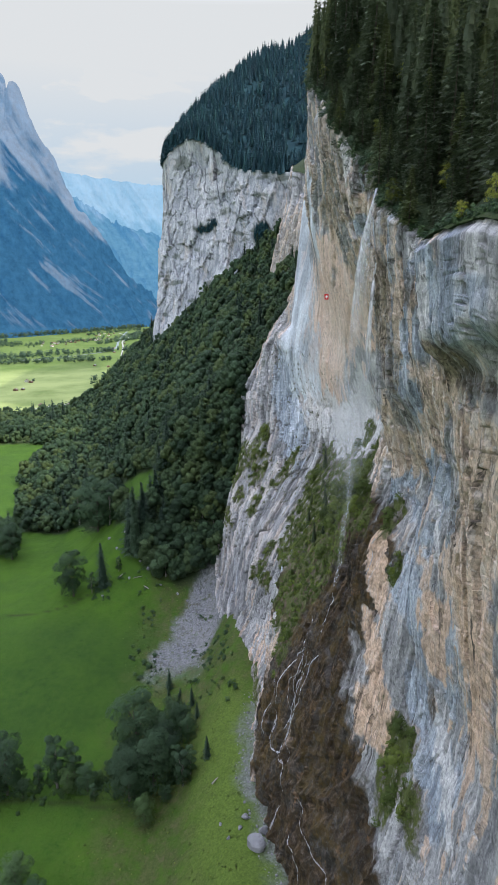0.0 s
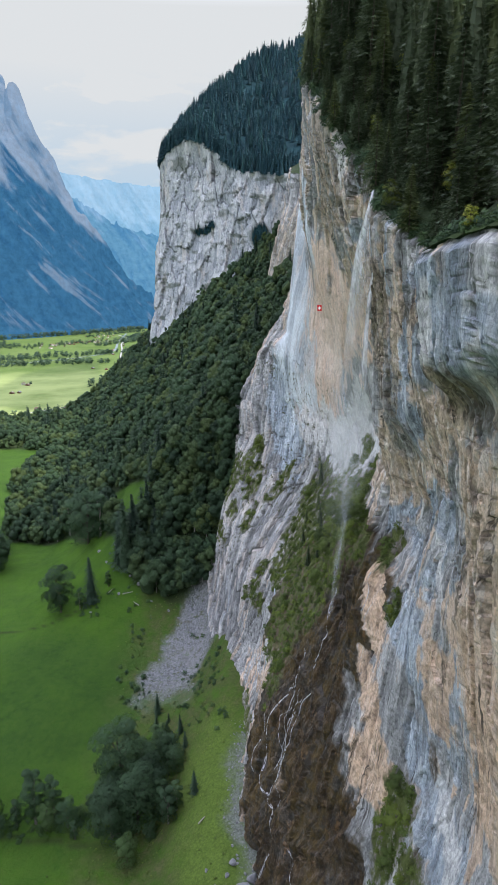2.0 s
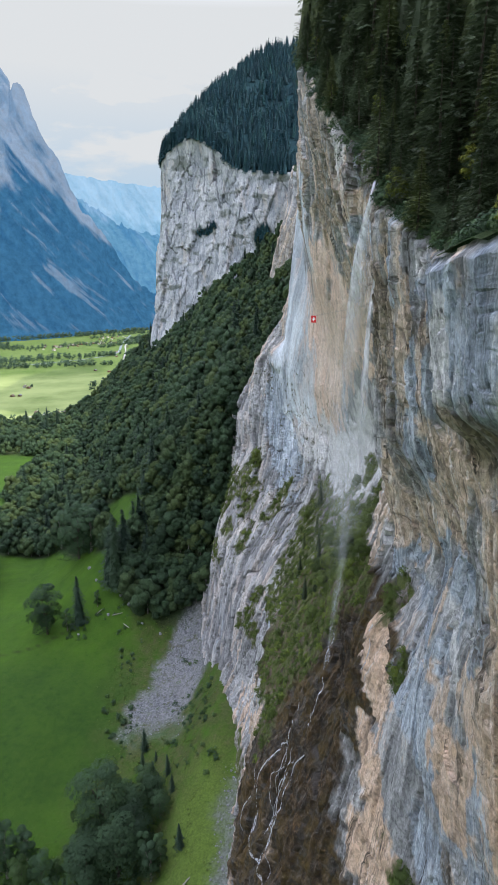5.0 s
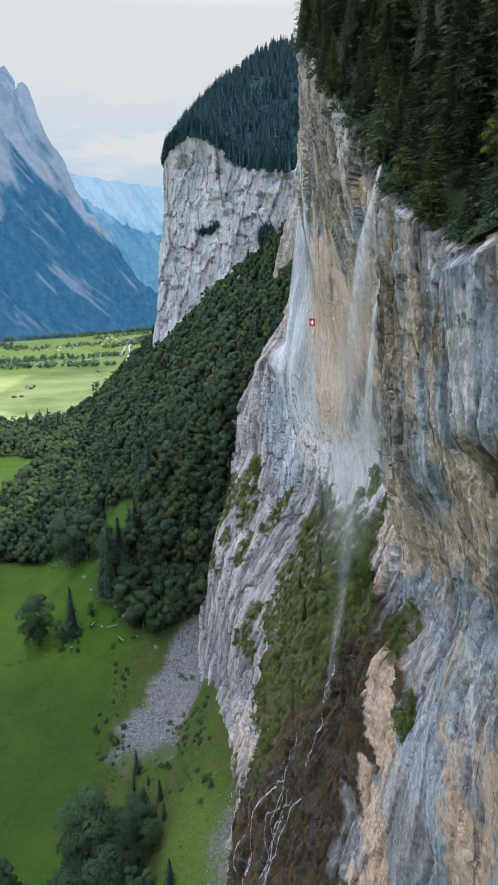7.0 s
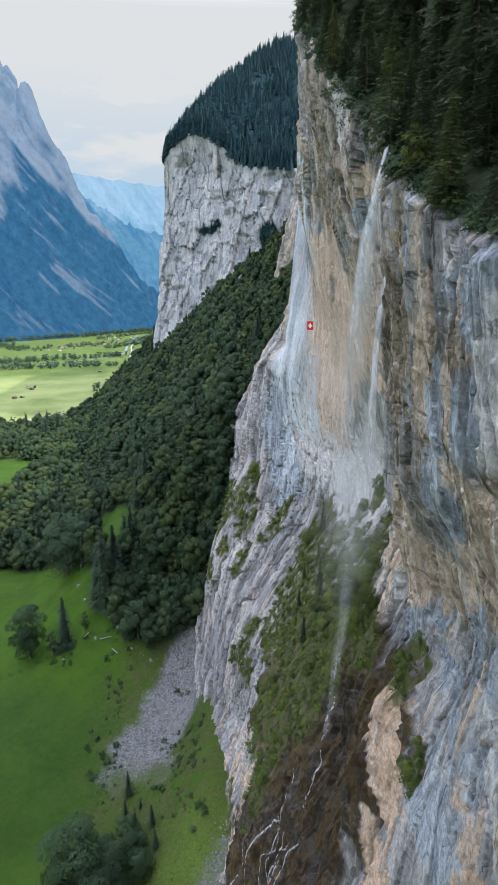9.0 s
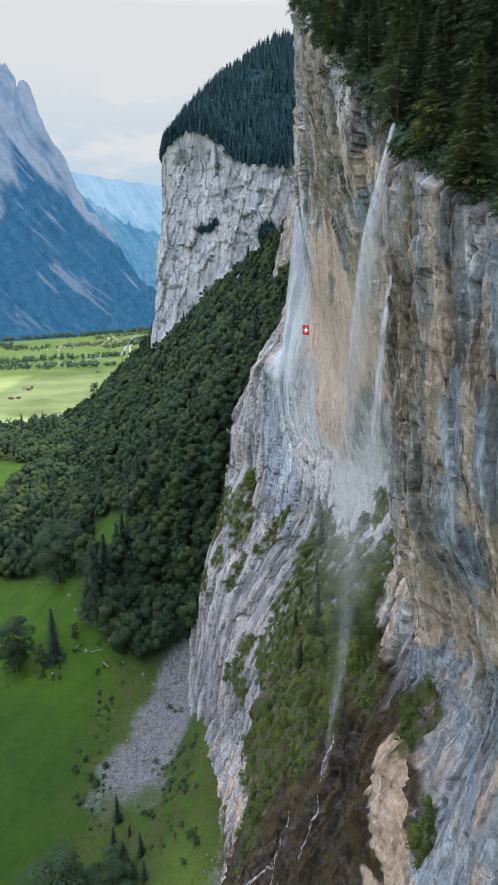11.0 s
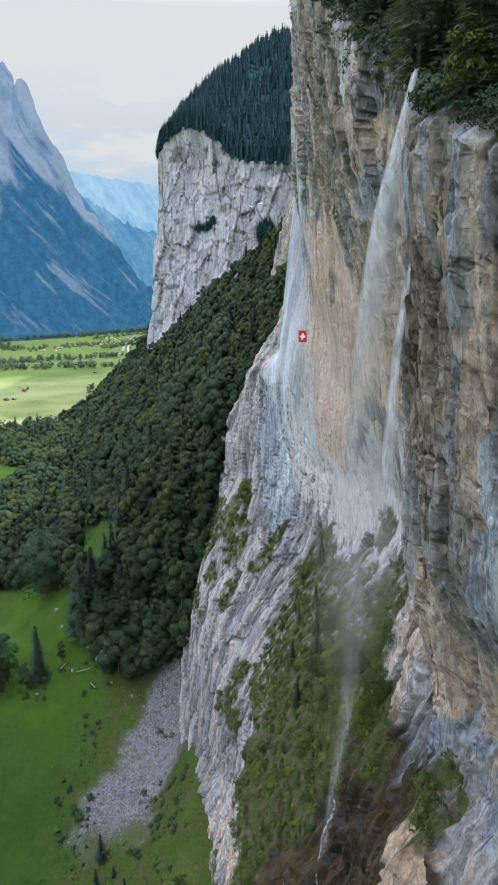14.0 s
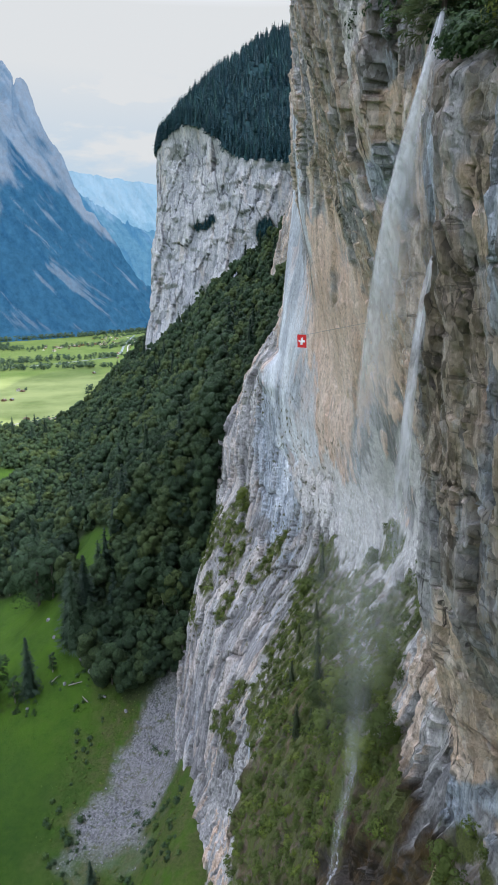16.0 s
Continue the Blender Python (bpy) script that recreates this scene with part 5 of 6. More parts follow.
def broadleaf(r, height, width, lobes, per_lobe, leaf, base=0.16, shag=1.0):
    """A broad-leaved tree: trunk with limbs, and a crown of lobes with gaps. Returns (trunk, crown)."""
    wood = [tube([(0, 0, -1), (0.1, 0.05, height * 0.25), (r.normal() * 0.3, r.normal() * 0.3, height * 0.7)], [height * 0.022, height * 0.016, height * 0.006])]
    cv, cf = [], []
    for k in range(lobes):
        a = k * 2.4 + r.uniform(0, 0.8)
        q = (k + 0.5) / lobes
        zc = height * (base + 0.14 + (0.86 - base - 0.10) * q)
        spread_r = width * 0.5 * math.sqrt(max(0.05, 1 - ((q - 0.38) / 0.68) ** 2)) * r.uniform(0.45, 0.75)
        c = np.array([math.cos(a) * spread_r, math.sin(a) * spread_r, zc])
        rad = width * r.uniform(0.19, 0.30) * (1.05 - 0.35 * q)
        if k % 2 == 0:
            wood.append(tube([(0, 0, zc * 0.45), c * np.array([0.5, 0.5, 0.8]), c], [height * 0.008, height * 0.005, height * 0.002], 5))
        d = r.normal(size=(per_lobe, 3))
        d[:, 2] = np.abs(d[:, 2]) * 1.0 - 0.25
        d /= np.linalg.norm(d, axis=1, keepdims=True)
        rr = rad * (1 - 0.05 * shag + shag * r.uniform(-0.24, 0.14, per_lobe))[:, None]
        at = c + d * rr * np.array([1, 1, 0.85])
        dome = at - np.array([0, 0, height * 0.45])
        dome /= np.linalg.norm(dome, axis=1, keepdims=True) + 1e-9
        v, f = leaf_quads(at, 0.55 * d + 0.8 * dome + r.normal(size=d.shape) * 0.2 * shag + np.array([0, 0, 0.15]), leaf, r, 1.0, (-0.3 * shag, 0.1 * shag))
        cv.append(v)
        cf.append(f)
    return join(wood), join(list(zip(cv, cf)))


def billows(r, height, width, lobes, rings, sides, sprigs):
    """The closed crown of a tree in a wood: overlapping uneven billows with loose sprigs standing out of them."""
    pieces = []
    for k in range(lobes):
        q = (k + 0.5) / lobes
        a = k * 2.4 + r.uniform(0, 0.8)
        out = width * 0.5 * math.sqrt(max(0.04, 1 - ((q - 0.35) / 0.68) ** 2)) * r.uniform(0.5, 0.72) * (k < lobes - 1)
        c = np.array([math.cos(a) * out, math.sin(a) * out, height * (0.22 + 0.60 * q)])
        rad = width * r.uniform(0.20, 0.29) * (1.08 - 0.3 * q)
        t, b = np.meshgrid(np.linspace(0.08, 2.5, rings), np.linspace(0, 2 * np.pi, sides, endpoint=False) + r.uniform(0, 1), indexing="ij")
        d = np.stack([np.sin(t) * np.cos(b), np.sin(t) * np.sin(b), np.cos(t)], -1)
        v = (c + d * rad * r.uniform(0.70, 1.22, t.shape)[..., None] * np.array([1, 1, 0.95])).reshape(-1, 3)
        i = np.arange(rings * sides).reshape(rings, sides)
        pieces.append((v, np.stack([i[:-1], i[1:], np.roll(i, -1, 1)[1:], np.roll(i, -1, 1)[:-1]], -1).reshape(-1, 4)))
        if sprigs:
            d = r.normal(size=(sprigs, 3))
            d[:, 2] = np.abs(d[:, 2]) - 0.2
            d /= np.linalg.norm(d, axis=1, keepdims=True)
            pieces.append(leaf_quads(c + d * rad * r.uniform(0.94, 1.16, sprigs)[:, None], d + r.normal(size=d.shape) * 0.5, 0.46, r))
    return join(pieces)


def spruce(r, height, width, levels, arms, sprays, bare=0.12, leaf=0.62):
    """A spruce: straight trunk, whorls of drooping boughs hung with sprays of needles, dead twigs below. Returns (trunk, crown)."""
    wood = [tube([(0, 0, -1.5), (0, 0, height * 0.5), (0.15, 0, height)], [height * 0.014, height * 0.009, 0.02], 7)]
    cs, ns, ds, ss = [], [], [], []
    for k in range(levels):
        q = k / (levels - 1)
        z0 = height * (bare + (0.995 - bare) * q)
        reach = width * 0.5 * (1 - q) ** 0.85 * (0.72 + 0.28 * min(1, q * 5 + 0.3)) + 0.18
        for m in range(arms):
            a = 2 * np.pi * (m + r.uniform(-0.4, 0.4)) / arms + k * 1.3
            ln = reach * r.uniform(0.55, 1.2)
            z0 = height * (bare + (0.995 - bare) * q) + r.uniform(-0.3, 0.3) * height / levels
            if sprays > 2 and q < 0.85 and r.random() < 0.10:
                continue
            d = np.array([math.cos(a), math.sin(a), 0])
            for s in np.linspace(0.35, 1.0, sprays) if sprays > 1 else (0.75,):
                drop = ln * (0.10 * s - 0.36 * s ** 2)
                side = np.array([-d[1], d[0], 0]) * r.normal(0, 0.20) * ln
                cs.append(d * ln * s + side + np.array([0, 0, z0 + drop]))
                ns.append(d * 0.25 + np.array([0, 0, 1.0]) + r.normal(size=3) * 0.25)
                ds.append(d * 1.0 - np.array([0, 0, 0.3]) + r.normal(size=3) * 0.5)
                ss.append(leaf * (0.55 + 0.7 * ln / (width * 0.5)) * r.uniform(0.75, 1.3))
    c, n, t, s = np.array(cs), np.array(ns), np.array(ds), np.array(ss)[:, None]
    n /= np.linalg.norm(n, axis=1, keepdims=True)
    t -= n * (t * n).sum(1, keepdims=True)
    t /= np.linalg.norm(t, axis=1, keepdims=True)
    b = np.cross(n, t)
    # each spray: three narrow feathered twigs that fan out and droop a little
    if sprays > 2:
        root, tips = c - t * s * 0.6, [c + t * s * 1.15 - n * s * 0.2, c + t * s * 0.65 + b * s * 0.8 - n * s * 0.12, c + t * s * 0.65 - b * s * 0.8 - n * s * 0.12]
        v = np.stack([q for tip in tips for q in (root - b * s * 0.13 - t * s * 0.1, root * 0.45 + tip * 0.55 - b * s * 0.16, tip, root * 0.45 + tip * 0.55 + b * s * 0.16)], 1)
        i = np.arange(len(c))[:, None] * 12
        f = np.concatenate([i + np.array([[k, k + 1, k + 3]]) for k in (0, 4, 8)] + [i + np.array([[k + 1, k + 2, k + 3]]) for k in (0, 4, 8)], 0)
    else:
        v = np.stack([c - t * s * 0.7, c - b * s * 0.75 + t * s * 0.25 - n * s * 0.18, c + t * s * 0.30 - b * s * 0.16, c + t * s * 1.25 - n * s * 0.25, c + t * s * 0.30 + b * s * 0.16, c + b * s * 0.75 + t * s * 0.25 - n * s * 0.18], 1)
        i = np.arange(len(c))[:, None] * 6
        f = np.concatenate([i + np.array([[0, 1, 2]]), i + np.array([[0, 2, 4]]), i + np.array([[0, 4, 5]]), i + np.array([[2, 3, 4]])], 0)
    # the dark heart of the crown
    if sprays < 4:
        a, core = np.linspace(0, 2 * np.pi, 7, endpoint=False), 0.30
        ring_v = np.stack([np.cos(a) * width * core, np.sin(a) * width * core, np.full(7, height * bare + 0.3)], -1)
        base = v.shape[0] * v.shape[1]
        v = np.concatenate([v.reshape(-1, 3), ring_v, [[0, 0, height * 0.96]]])
        f = np.concatenate([f, [(base + j, base + (j + 1) % 7, base + 7) for j in range(7)]])
    for k in range(16 if sprays > 2 else 4):
        a, z0 = r.uniform(0, 6.28), height * r.uniform(0.04, bare + 0.22)
        ln = width * r.uniform(0.18, 0.36)
        d = np.array([math.cos(a), math.sin(a), 0])
        wood.append(tube([np.array([0, 0, z0]), d * ln * 0.6 + [0, 0, z0 - 0.05 * ln], d * ln + [0, 0, z0 - 0.3 * ln]], [0.05, 0.035, 0.012], 4))
    return join(wood), (v.reshape(-1, 3), f)


def tree_thing(name, shape, leaf_mat, bark_mat, label, group):
    """A tree as a thing: an Empty at its foot with trunk and crown under it."""
    (tv, tf), (cv, cf) = shape
    ob = tagged(new(name), label, "tree", group)
    child("trunk", mesh_from("trunk", tv, tf, bark_mat), ob)
    child("crown", mesh_from("crown", cv, cf, leaf_mat, smooth_shade=False), ob)
    return ob


def place(protos, k, x, y, z, scale, tall=1.0, turn=None):
    """Sets the next tree of a kind; the first of each shape is the original, the rest copies."""
    m = Matrix.LocRotScale((x, y, z), Euler((rng.normal(0, 0.02), rng.normal(0, 0.02), rng.uniform(0, 6.28) if turn is None else turn)), (scale, scale, scale * tall))
    if protos[k][1]:
        return copy_thing(protos[k][0], m)
    protos[k][0].matrix_basis = m
    protos[k][1] = True
    return protos[k][0]


def scatter_mesh(name, shapes, spots, mat, label, category, smooth_shade=False):
    """Many small plants joined into one object: shapes are (verts, faces); spots are rows of x, y, z, scale, turn, shape."""
    vs, fs, tones, n = [], [], [], 0
    spots = np.asarray(spots, float)
    for k, (v, f) in enumerate(shapes):
        rows = spots[spots[:, 5].astype(int) == k]
        if not len(rows):
            continue
        c, s = np.cos(rows[:, 4])[:, None], np.sin(rows[:, 4])[:, None]
        sc = rows[:, 3][:, None]
        x = (v[None, :, 0] * c - v[None, :, 1] * s) * sc + rows[:, 0][:, None]
        y = (v[None, :, 0] * s + v[None, :, 1] * c) * sc + rows[:, 1][:, None]
        z = v[None, :, 2] * sc + rows[:, 2][:, None]
        vs.append(np.stack([x, y, z], -1).reshape(-1, 3))
        fs.append((f[None] + (np.arange(len(rows)) * len(v))[:, None, None]).reshape(-1, f.shape[1]) + n)
        n += len(vs[-1])
        tones.append(np.repeat(rng.uniform(0.02, 1, len(rows)), len(v)))
    ob = new(name, mesh_from(name, np.concatenate(vs), np.concatenate(fs), mat, {"tone": np.concatenate(tones)}, smooth_shade))
    return tagged(ob, label, category, kind="stuff")


# the wood on the talus slope
near_broad = [billows(np.random.default_rng(40 + k), 15, 10 + k % 3, 11, 6, 7, 40) for k in range(5)]
far_broad = [billows(np.random.default_rng(50 + k), 15, 10.5 + k % 3, 8, 4, 6, 9) for k in range(5)]
far_spruce = [spruce(np.random.default_rng(60 + k), 22, 9.5, 16, 7, 2, 0.02, 1.2)[1] for k in range(3)]
WX, WY = np.meshgrid(np.arange(-430, 70, 8.2), np.arange(334, 1180, 8.4), indexing="ij")
WX = WX + rng.uniform(-3.2, 3.2, WX.shape)
WY = WY + rng.uniform(-3.2, 3.2, WY.shape)
wz = ground_z(WX, WY)
keep = (wood_mask(WX, WY) > 0.5) & (WX < wall_x(WY, wz + 8) + 1.0) & (rng.random(WX.shape) < np.where(WY > 700, 0.8, 0.97))
wx, wy, wz = WX[keep], WY[keep], wz[keep]
# closer planting on the steepest ground
EX, EY = np.meshgrid(np.arange(-62, 30, 5.6), np.arange(342, 470, 5.6), indexing="ij")
EX, EY = (EX + rng.uniform(-2.2, 2.2, EX.shape)).ravel(), (EY + rng.uniform(-2.2, 2.2, EX.shape)).ravel()
ez = ground_z(EX, EY)
ek = (wood_mask(EX, EY) > 0.5) & (EX < wall_x(EY, ez + 4) + 0.5)
n_wide = len(wx)
wx, wy, wz = np.concatenate([wx, EX[ek]]), np.concatenate([wy, EY[ek]]), np.concatenate([wz, ez[ek]])
dark_side = fbm(wx / 40, wy / 40, 0 * wx, 3, 111)
is_fir = (rng.random(len(wx)) < 0.03 + 0.22 * (wy < 440) * (wx < -45) + 0.08 * (dark_side > 0.35))
sc = rng.uniform(0.6, 1.55, len(wx)) * np.where(wx > 5, 0.75, 1.0) * np.where(np.arange(len(wx)) >= n_wide, 0.72, 1.0)
spots = np.stack([wx, wy, wz - 0.6, sc, rng.uniform(0, 6.28, len(wx)), rng.integers(0, 5, len(wx)) + 5 * (wy > 455)], 1)
scatter_mesh("slope_wood", near_broad + far_broad, spots[~is_fir], M_CANOPY, "dense green broad-leaved wood covering the talus slope", "wood", True)
spots[:, 5] = rng.integers(0, 3, len(wx))
scatter_mesh("slope_firs", far_spruce, spots[is_fir], M_FIR, "dark spruces scattered through the slope's wood", "wood")

# trunks showing along the wood's lower edge
edge_rows = np.stack([wx, wy, wz], 1)[(wy < 372) | ((wy < 480) & (wx < -120))]
stem = tube([(0, 0, -1), (0.1, 0, 4), (0.3, 0.1, 9)], [0.28, 0.22, 0.1], 6)
scatter_mesh("edge_trunks", [stem], [(x, y, z, rng.uniform(0.7, 1.2), rng.uniform(0, 6), 0) for x, y, z in edge_rows], M_GREY_BARK, "pale tree trunks along the wood's edge", "trunk", True)

# the wood on the far hill
hill_spruce = [spruce(np.random.default_rng(80 + k), 20, 10.5, 9, 5, 1, 0.0, 1.9)[1] for k in range(3)]
n_hill = 2900
s_, k_ = rng.uniform(0.02, 0.93, n_hill), np.where(np.arange(n_hill) < 420, rng.uniform(0.0, 0.035, n_hill), rng.uniform(0.0, 1.0, n_hill))
hp = hill_at(s_, k_)
scatter_mesh("hill_wood", hill_spruce, np.column_stack([hp, rng.uniform(0.6, 1.1, n_hill), rng.uniform(0, 6.28, n_hill), rng.integers(0, 3, n_hill)]), M_HAZY_NEEDLE,
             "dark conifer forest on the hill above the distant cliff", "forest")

# small trees lodged on the distant cliff's ledges
on_ledge = np.argwhere(_ledge > 0.8)
on_ledge = on_ledge[rng.permutation(len(on_ledge))[:170]]
lp = _p[on_ledge[:, 0], on_ledge[:, 1]] - np.array([0, 0, 1.5])
scatter_mesh("ledge_trees", hill_spruce, np.column_stack([lp, rng.uniform(0.22, 0.5, len(lp)), rng.uniform(0, 6.28, len(lp)), rng.integers(0, 3, len(lp))]), M_HAZY_NEEDLE, "small dark trees on the distant cliff's ledges", "wood")

# spruces on the slope above the cliff: the nearest as trees of their own, the rest as forest
big_spruce = [[tree_thing("spruce", spruce(np.random.default_rng(20 + k), 30 + k, 12.5 + 0.8 * k, 30, 10, 8, 0.02 + 0.03 * (k % 3), 0.80), M_NEEDLE, M_BARK,
              "tall dark green spruce on the slope above the cliff", "spruces above the cliff"), False] for k in range(4)]
mid_spruce = [spruce(np.random.default_rng(90 + k), 28, 11, 18, 6, 3, 0.03, 1.15)[1] for k in range(3)]
back = []
for y in np.arange(60, 330, 4.8):
    for d in np.arange(1.6, 110, 5.0):
        yy, dd = y + rng.uniform(-2.2, 2.2), d + rng.uniform(-2.0, 2.0)
        if dd < 5 and rng.random() < 0.2:
            continue
        x = float(rim_x(yy)) + dd
        if yy < 112 and dd < 9:
            continue
        z = float(np.ravel(top_z(x, yy))[0])
        if dd < 13 and 84 < yy < 240:
            place(big_spruce, int(rng.integers(0, 4)), x, yy, z - 0.4, rng.uniform(0.6, 1.05) * (0.6 if dd < 6 else 1.0), rng.uniform(0.9, 1.1))
        elif dd < 46 or (yy > 200 and dd < 80):
            back.append((x, yy, z - 0.4, rng.uniform(0.7, 1.15), rng.uniform(0, 6.28), rng.integers(0, 3)))
scatter_mesh("terrace_forest", mid_spruce, back, M_NEEDLE, "dense dark conifer forest climbing behind the cliff's rim", "forest")

# trees on the meadow
round_trees = [[tree_thing("broadleaf_tree", broadleaf(np.random.default_rng(120 + k), 20, 13 + k, 16, 420, 0.27, -0.04, 1.0), M_LEAF, M_BARK,
               "round-crowned dark green broad-leaved tree standing on the meadow", "meadow trees"), False] for k in range(3)]
slim_trees = [[tree_thing("broadleaf_tree", broadleaf(np.random.default_rng(130 + k), 24, 9, 14, 380, 0.27, 0.0, 1.0), M_LEAF, M_GREY_BARK,
              "slender tall dark green tree standing on the meadow", "meadow trees"), False] for k in range(2)]
meadow_firs = [[tree_thing("spruce", spruce(np.random.default_rng(140 + k), 26, 9.5, 26, 8, 3, 0.03, 1.0), M_FIR, M_BARK,
               "dark green spruce standing on the meadow", "meadow spruces"), False] for k in range(2)]
for x, y, h, kind in ((-95, 205, 30, 0), (-88, 203, 11, 0), (-54, 213, 16, 0), (-36, 189, 24, 0), (-35, 206, 28, 0), (-43, 220, 24, 0), (-44, 200, 19, 0), (-76, 162, 13, 0), (-68, 158, 10, 0), (-104, 348, 22, 0),
                      (-62, 205, 10, 0), (-50, 207, 12, 0), (-70, 204, 9, 0), (-29, 198, 15, 0), (-86, 160, 13, 0), (-110, 206, 22, 0), (-101, 411, 30, 0), (-30, 213, 17, 0), (-58, 209, 12, 0),
                      (-75, 207, 28, 1), (-68, 209, 22, 1), (-22, 200, 21, 1), (-19, 203, 13, 1), (-25, 206, 16, 1), (-126, 453, 34, 1), (-91, 406, 30, 1), (-166, 411, 20, 0), (-174, 420, 22, 0), (-92, 347, 14, 1),
                      (-85, 349, 31, 2), (-65, 362, 38, 2), (-60, 366, 34, 2), (-70, 366, 30, 2), (-56, 358, 24, 2), (-34, 262, 12, 2), (-30, 248, 15, 2), (-21, 243, 8, 2), (-37, 244, 10, 2), (-24, 236, 9, 2),
                      (-12, 204, 9, 2), (-28, 255, 12, 2), (-33, 251, 9, 2), (-27, 241, 11, 2), (-18, 232, 7, 2), (-120, 462, 34, 2), (-135, 468, 30, 2), (-76, 356, 13, 1), (-48, 349, 16, 1), (-42, 352, 18, 1), (-30, 240, 10, 0), (-26, 232, 11, 0), (-32, 227, 13, 0), (-22, 224, 9, 0), (-37, 234, 10, 0), (-28, 219, 12, 0), (-40, 228, 9, 1), (-24, 214, 10, 0), (-46, 212, 13, 0), (-58, 200, 11, 1), (-82, 206, 16, 1), (-100, 208, 12, 0)):
    kinds = (round_trees, slim_trees, meadow_firs)[kind]
    place(kinds, int(rng.integers(0, len(kinds))), x, y, float(np.ravel(ground_z(x, y))[0]) - 0.3, h / (20, 24, 26)[kind])
for tree in [t for t, used in round_trees + slim_trees + meadow_firs + big_spruce if not used]:
    for part_ob in list(tree.children):
        bpy.data.objects.remove(part_ob)
    bpy.data.objects.remove(tree)

# bright young trees at the fall's lip and on the rim
lip_trees = [[tree_thing("young_tree", broadleaf(np.random.default_rng(150 + k), 9, 5.5, 12, 130, 0.19, 0.1, 0.9), M_LEAF_LIGHT, M_GREY_BARK,
             "young light green tree clinging to the cliff's rim", "young trees on the rim"), False] for k in range(2)]
for n_, (y, d, h) in enumerate(((139.5, 0.0, 6.5), (139, 0.8, 4.5), (133, 0.6, 5), (92, 1.5, 7), (88, 3.0, 7), (205, 1.5, 8), (228, 2, 9), (240, 1.5, 10),  (192, 1.0, 6), (176, 6, 11), (214, 9, 13), (166, 11, 11), (131, 8, 9), (187, 17, 13), (228, 14, 12))):
    x = float(rim_x(y)) + d
    place(lip_trees, n_ % 2, x, y, float(np.ravel(top_z(x, y))[0]) - 0.3, h / 9)
x = float(rim_x(200)) + 16
place(lip_trees, 0, x, 202, float(np.ravel(top_z(x, 202))[0]), 2.2)


# shrubs on the wall's green ledges
shrubs = [broadleaf(np.random.default_rng(160 + k), 2.2, 2.6, 7, 24, 0.20, 0.0)[1] for k in range(4)]
sy, sz = rng.uniform(112, 365, 7500), rng.uniform(60, 165, 7500)
green = (zone("moss", sy, sz) > 0.4) & (rng.random(7500) < 0.7)
sy, sz = sy[green], sz[green]
spots = np.column_stack([surface_x(sy, sz) - 0.2, sy, sz - 0.6, rng.uniform(0.35, 1.15, len(sy)), rng.uniform(0, 6.28, len(sy)), rng.integers(0, 4, len(sy))])
scatter_mesh("ledge_shrubs", shrubs, spots, M_SHRUB, "low green shrubs and grass on the wet ledges of the cliff", "shrub")
# a few small spruces and bushy trees on the ledge below the face
ledge_trees = [[tree_thing("ledge_spruce", spruce(np.random.default_rng(170 + k), 10, 4, 18, 7, 3, 0.04, 0.36), M_NEEDLE, M_BARK,
               "small dark spruce on the green ledge under the fall", "trees on the ledge"), False] for k in range(2)]
for n_, (y, z, h) in enumerate(((266.5, 135.8, 11), (250.6, 129.7, 9), (236.5, 129.4, 8), (252.8, 122.8, 8), (227, 128.1, 8), (238.4, 119.2, 9), (220.8, 118.8, 8), (215, 125, 7))):
    x = float(surface_x(y, z)[0]) - 0.2
    place(ledge_trees, n_ % 2, x, y, z - 0.8, h / 10)
bushes = [[tree_thing("bush", broadleaf(np.random.default_rng(180 + k), 5, 5.5, 12, 190, 0.17, 0.0), M_SHRUB, M_BARK,
          "dense green bush growing on the cliff's ledge", "bushes on the ledge"), False] for k in range(2)]
for n_, (y, z, h) in enumerate(((189.4, 153.8, 6), (178.6, 153.5, 6), (193.3, 148.6, 6), (181.2, 146.6, 5), (195.6, 144.6, 6), (157.8, 153.6, 3.5), (144.6, 143, 2.4), (125.9, 109.5, 4), (123.3, 101.8, 4.5), (128.1, 95.9, 4), (120.9, 93.1, 4), (246.4, 150.9, 4), (272.8, 127.5, 5),
                                (216.5, 133.2, 6), (208.1, 128.8, 6), (218.9, 128.5, 6), (203.6, 120.1, 5), (233.2, 133.7, 6), (270.1, 89.8, 4), (335.7, 131.2, 5), (340.1, 134.9, 5), (331, 114.9, 4))):
    x = float(surface_x(y, z)[0]) + 0.1
    place(bushes, n_ % 2, x, y, z - 0.8, h / 5)

# scrub round the wood's lower edge and the scree
ex_ = np.concatenate([rng.uniform(-92, -36, 190), rng.uniform(-58, -40, 90), rng.uniform(-24, 0, 130), rng.uniform(-118, -18, 260)])
ey_ = np.concatenate([rng.uniform(336, 366, 190), rng.uniform(258, 336, 90), rng.uniform(225, 320, 130), 204 + rng.normal(0, 3.5, 260)])
clump = fbm(ex_ / 9, ey_ / 9, 0 * ex_, 3, 115) > -0.05
ex_, ey_ = ex_[clump], ey_[clump]
scatter_mesh("edge_scrub", shrubs, np.column_stack([ex_, ey_, ground_z(ex_, ey_) - 0.4, rng.uniform(0.3, 1.3, len(ex_)), rng.uniform(0, 6.28, len(ex_)), rng.integers(0, 4, len(ex_))]), M_LEAF, "low green scrub between the scree and the wood", "shrub")

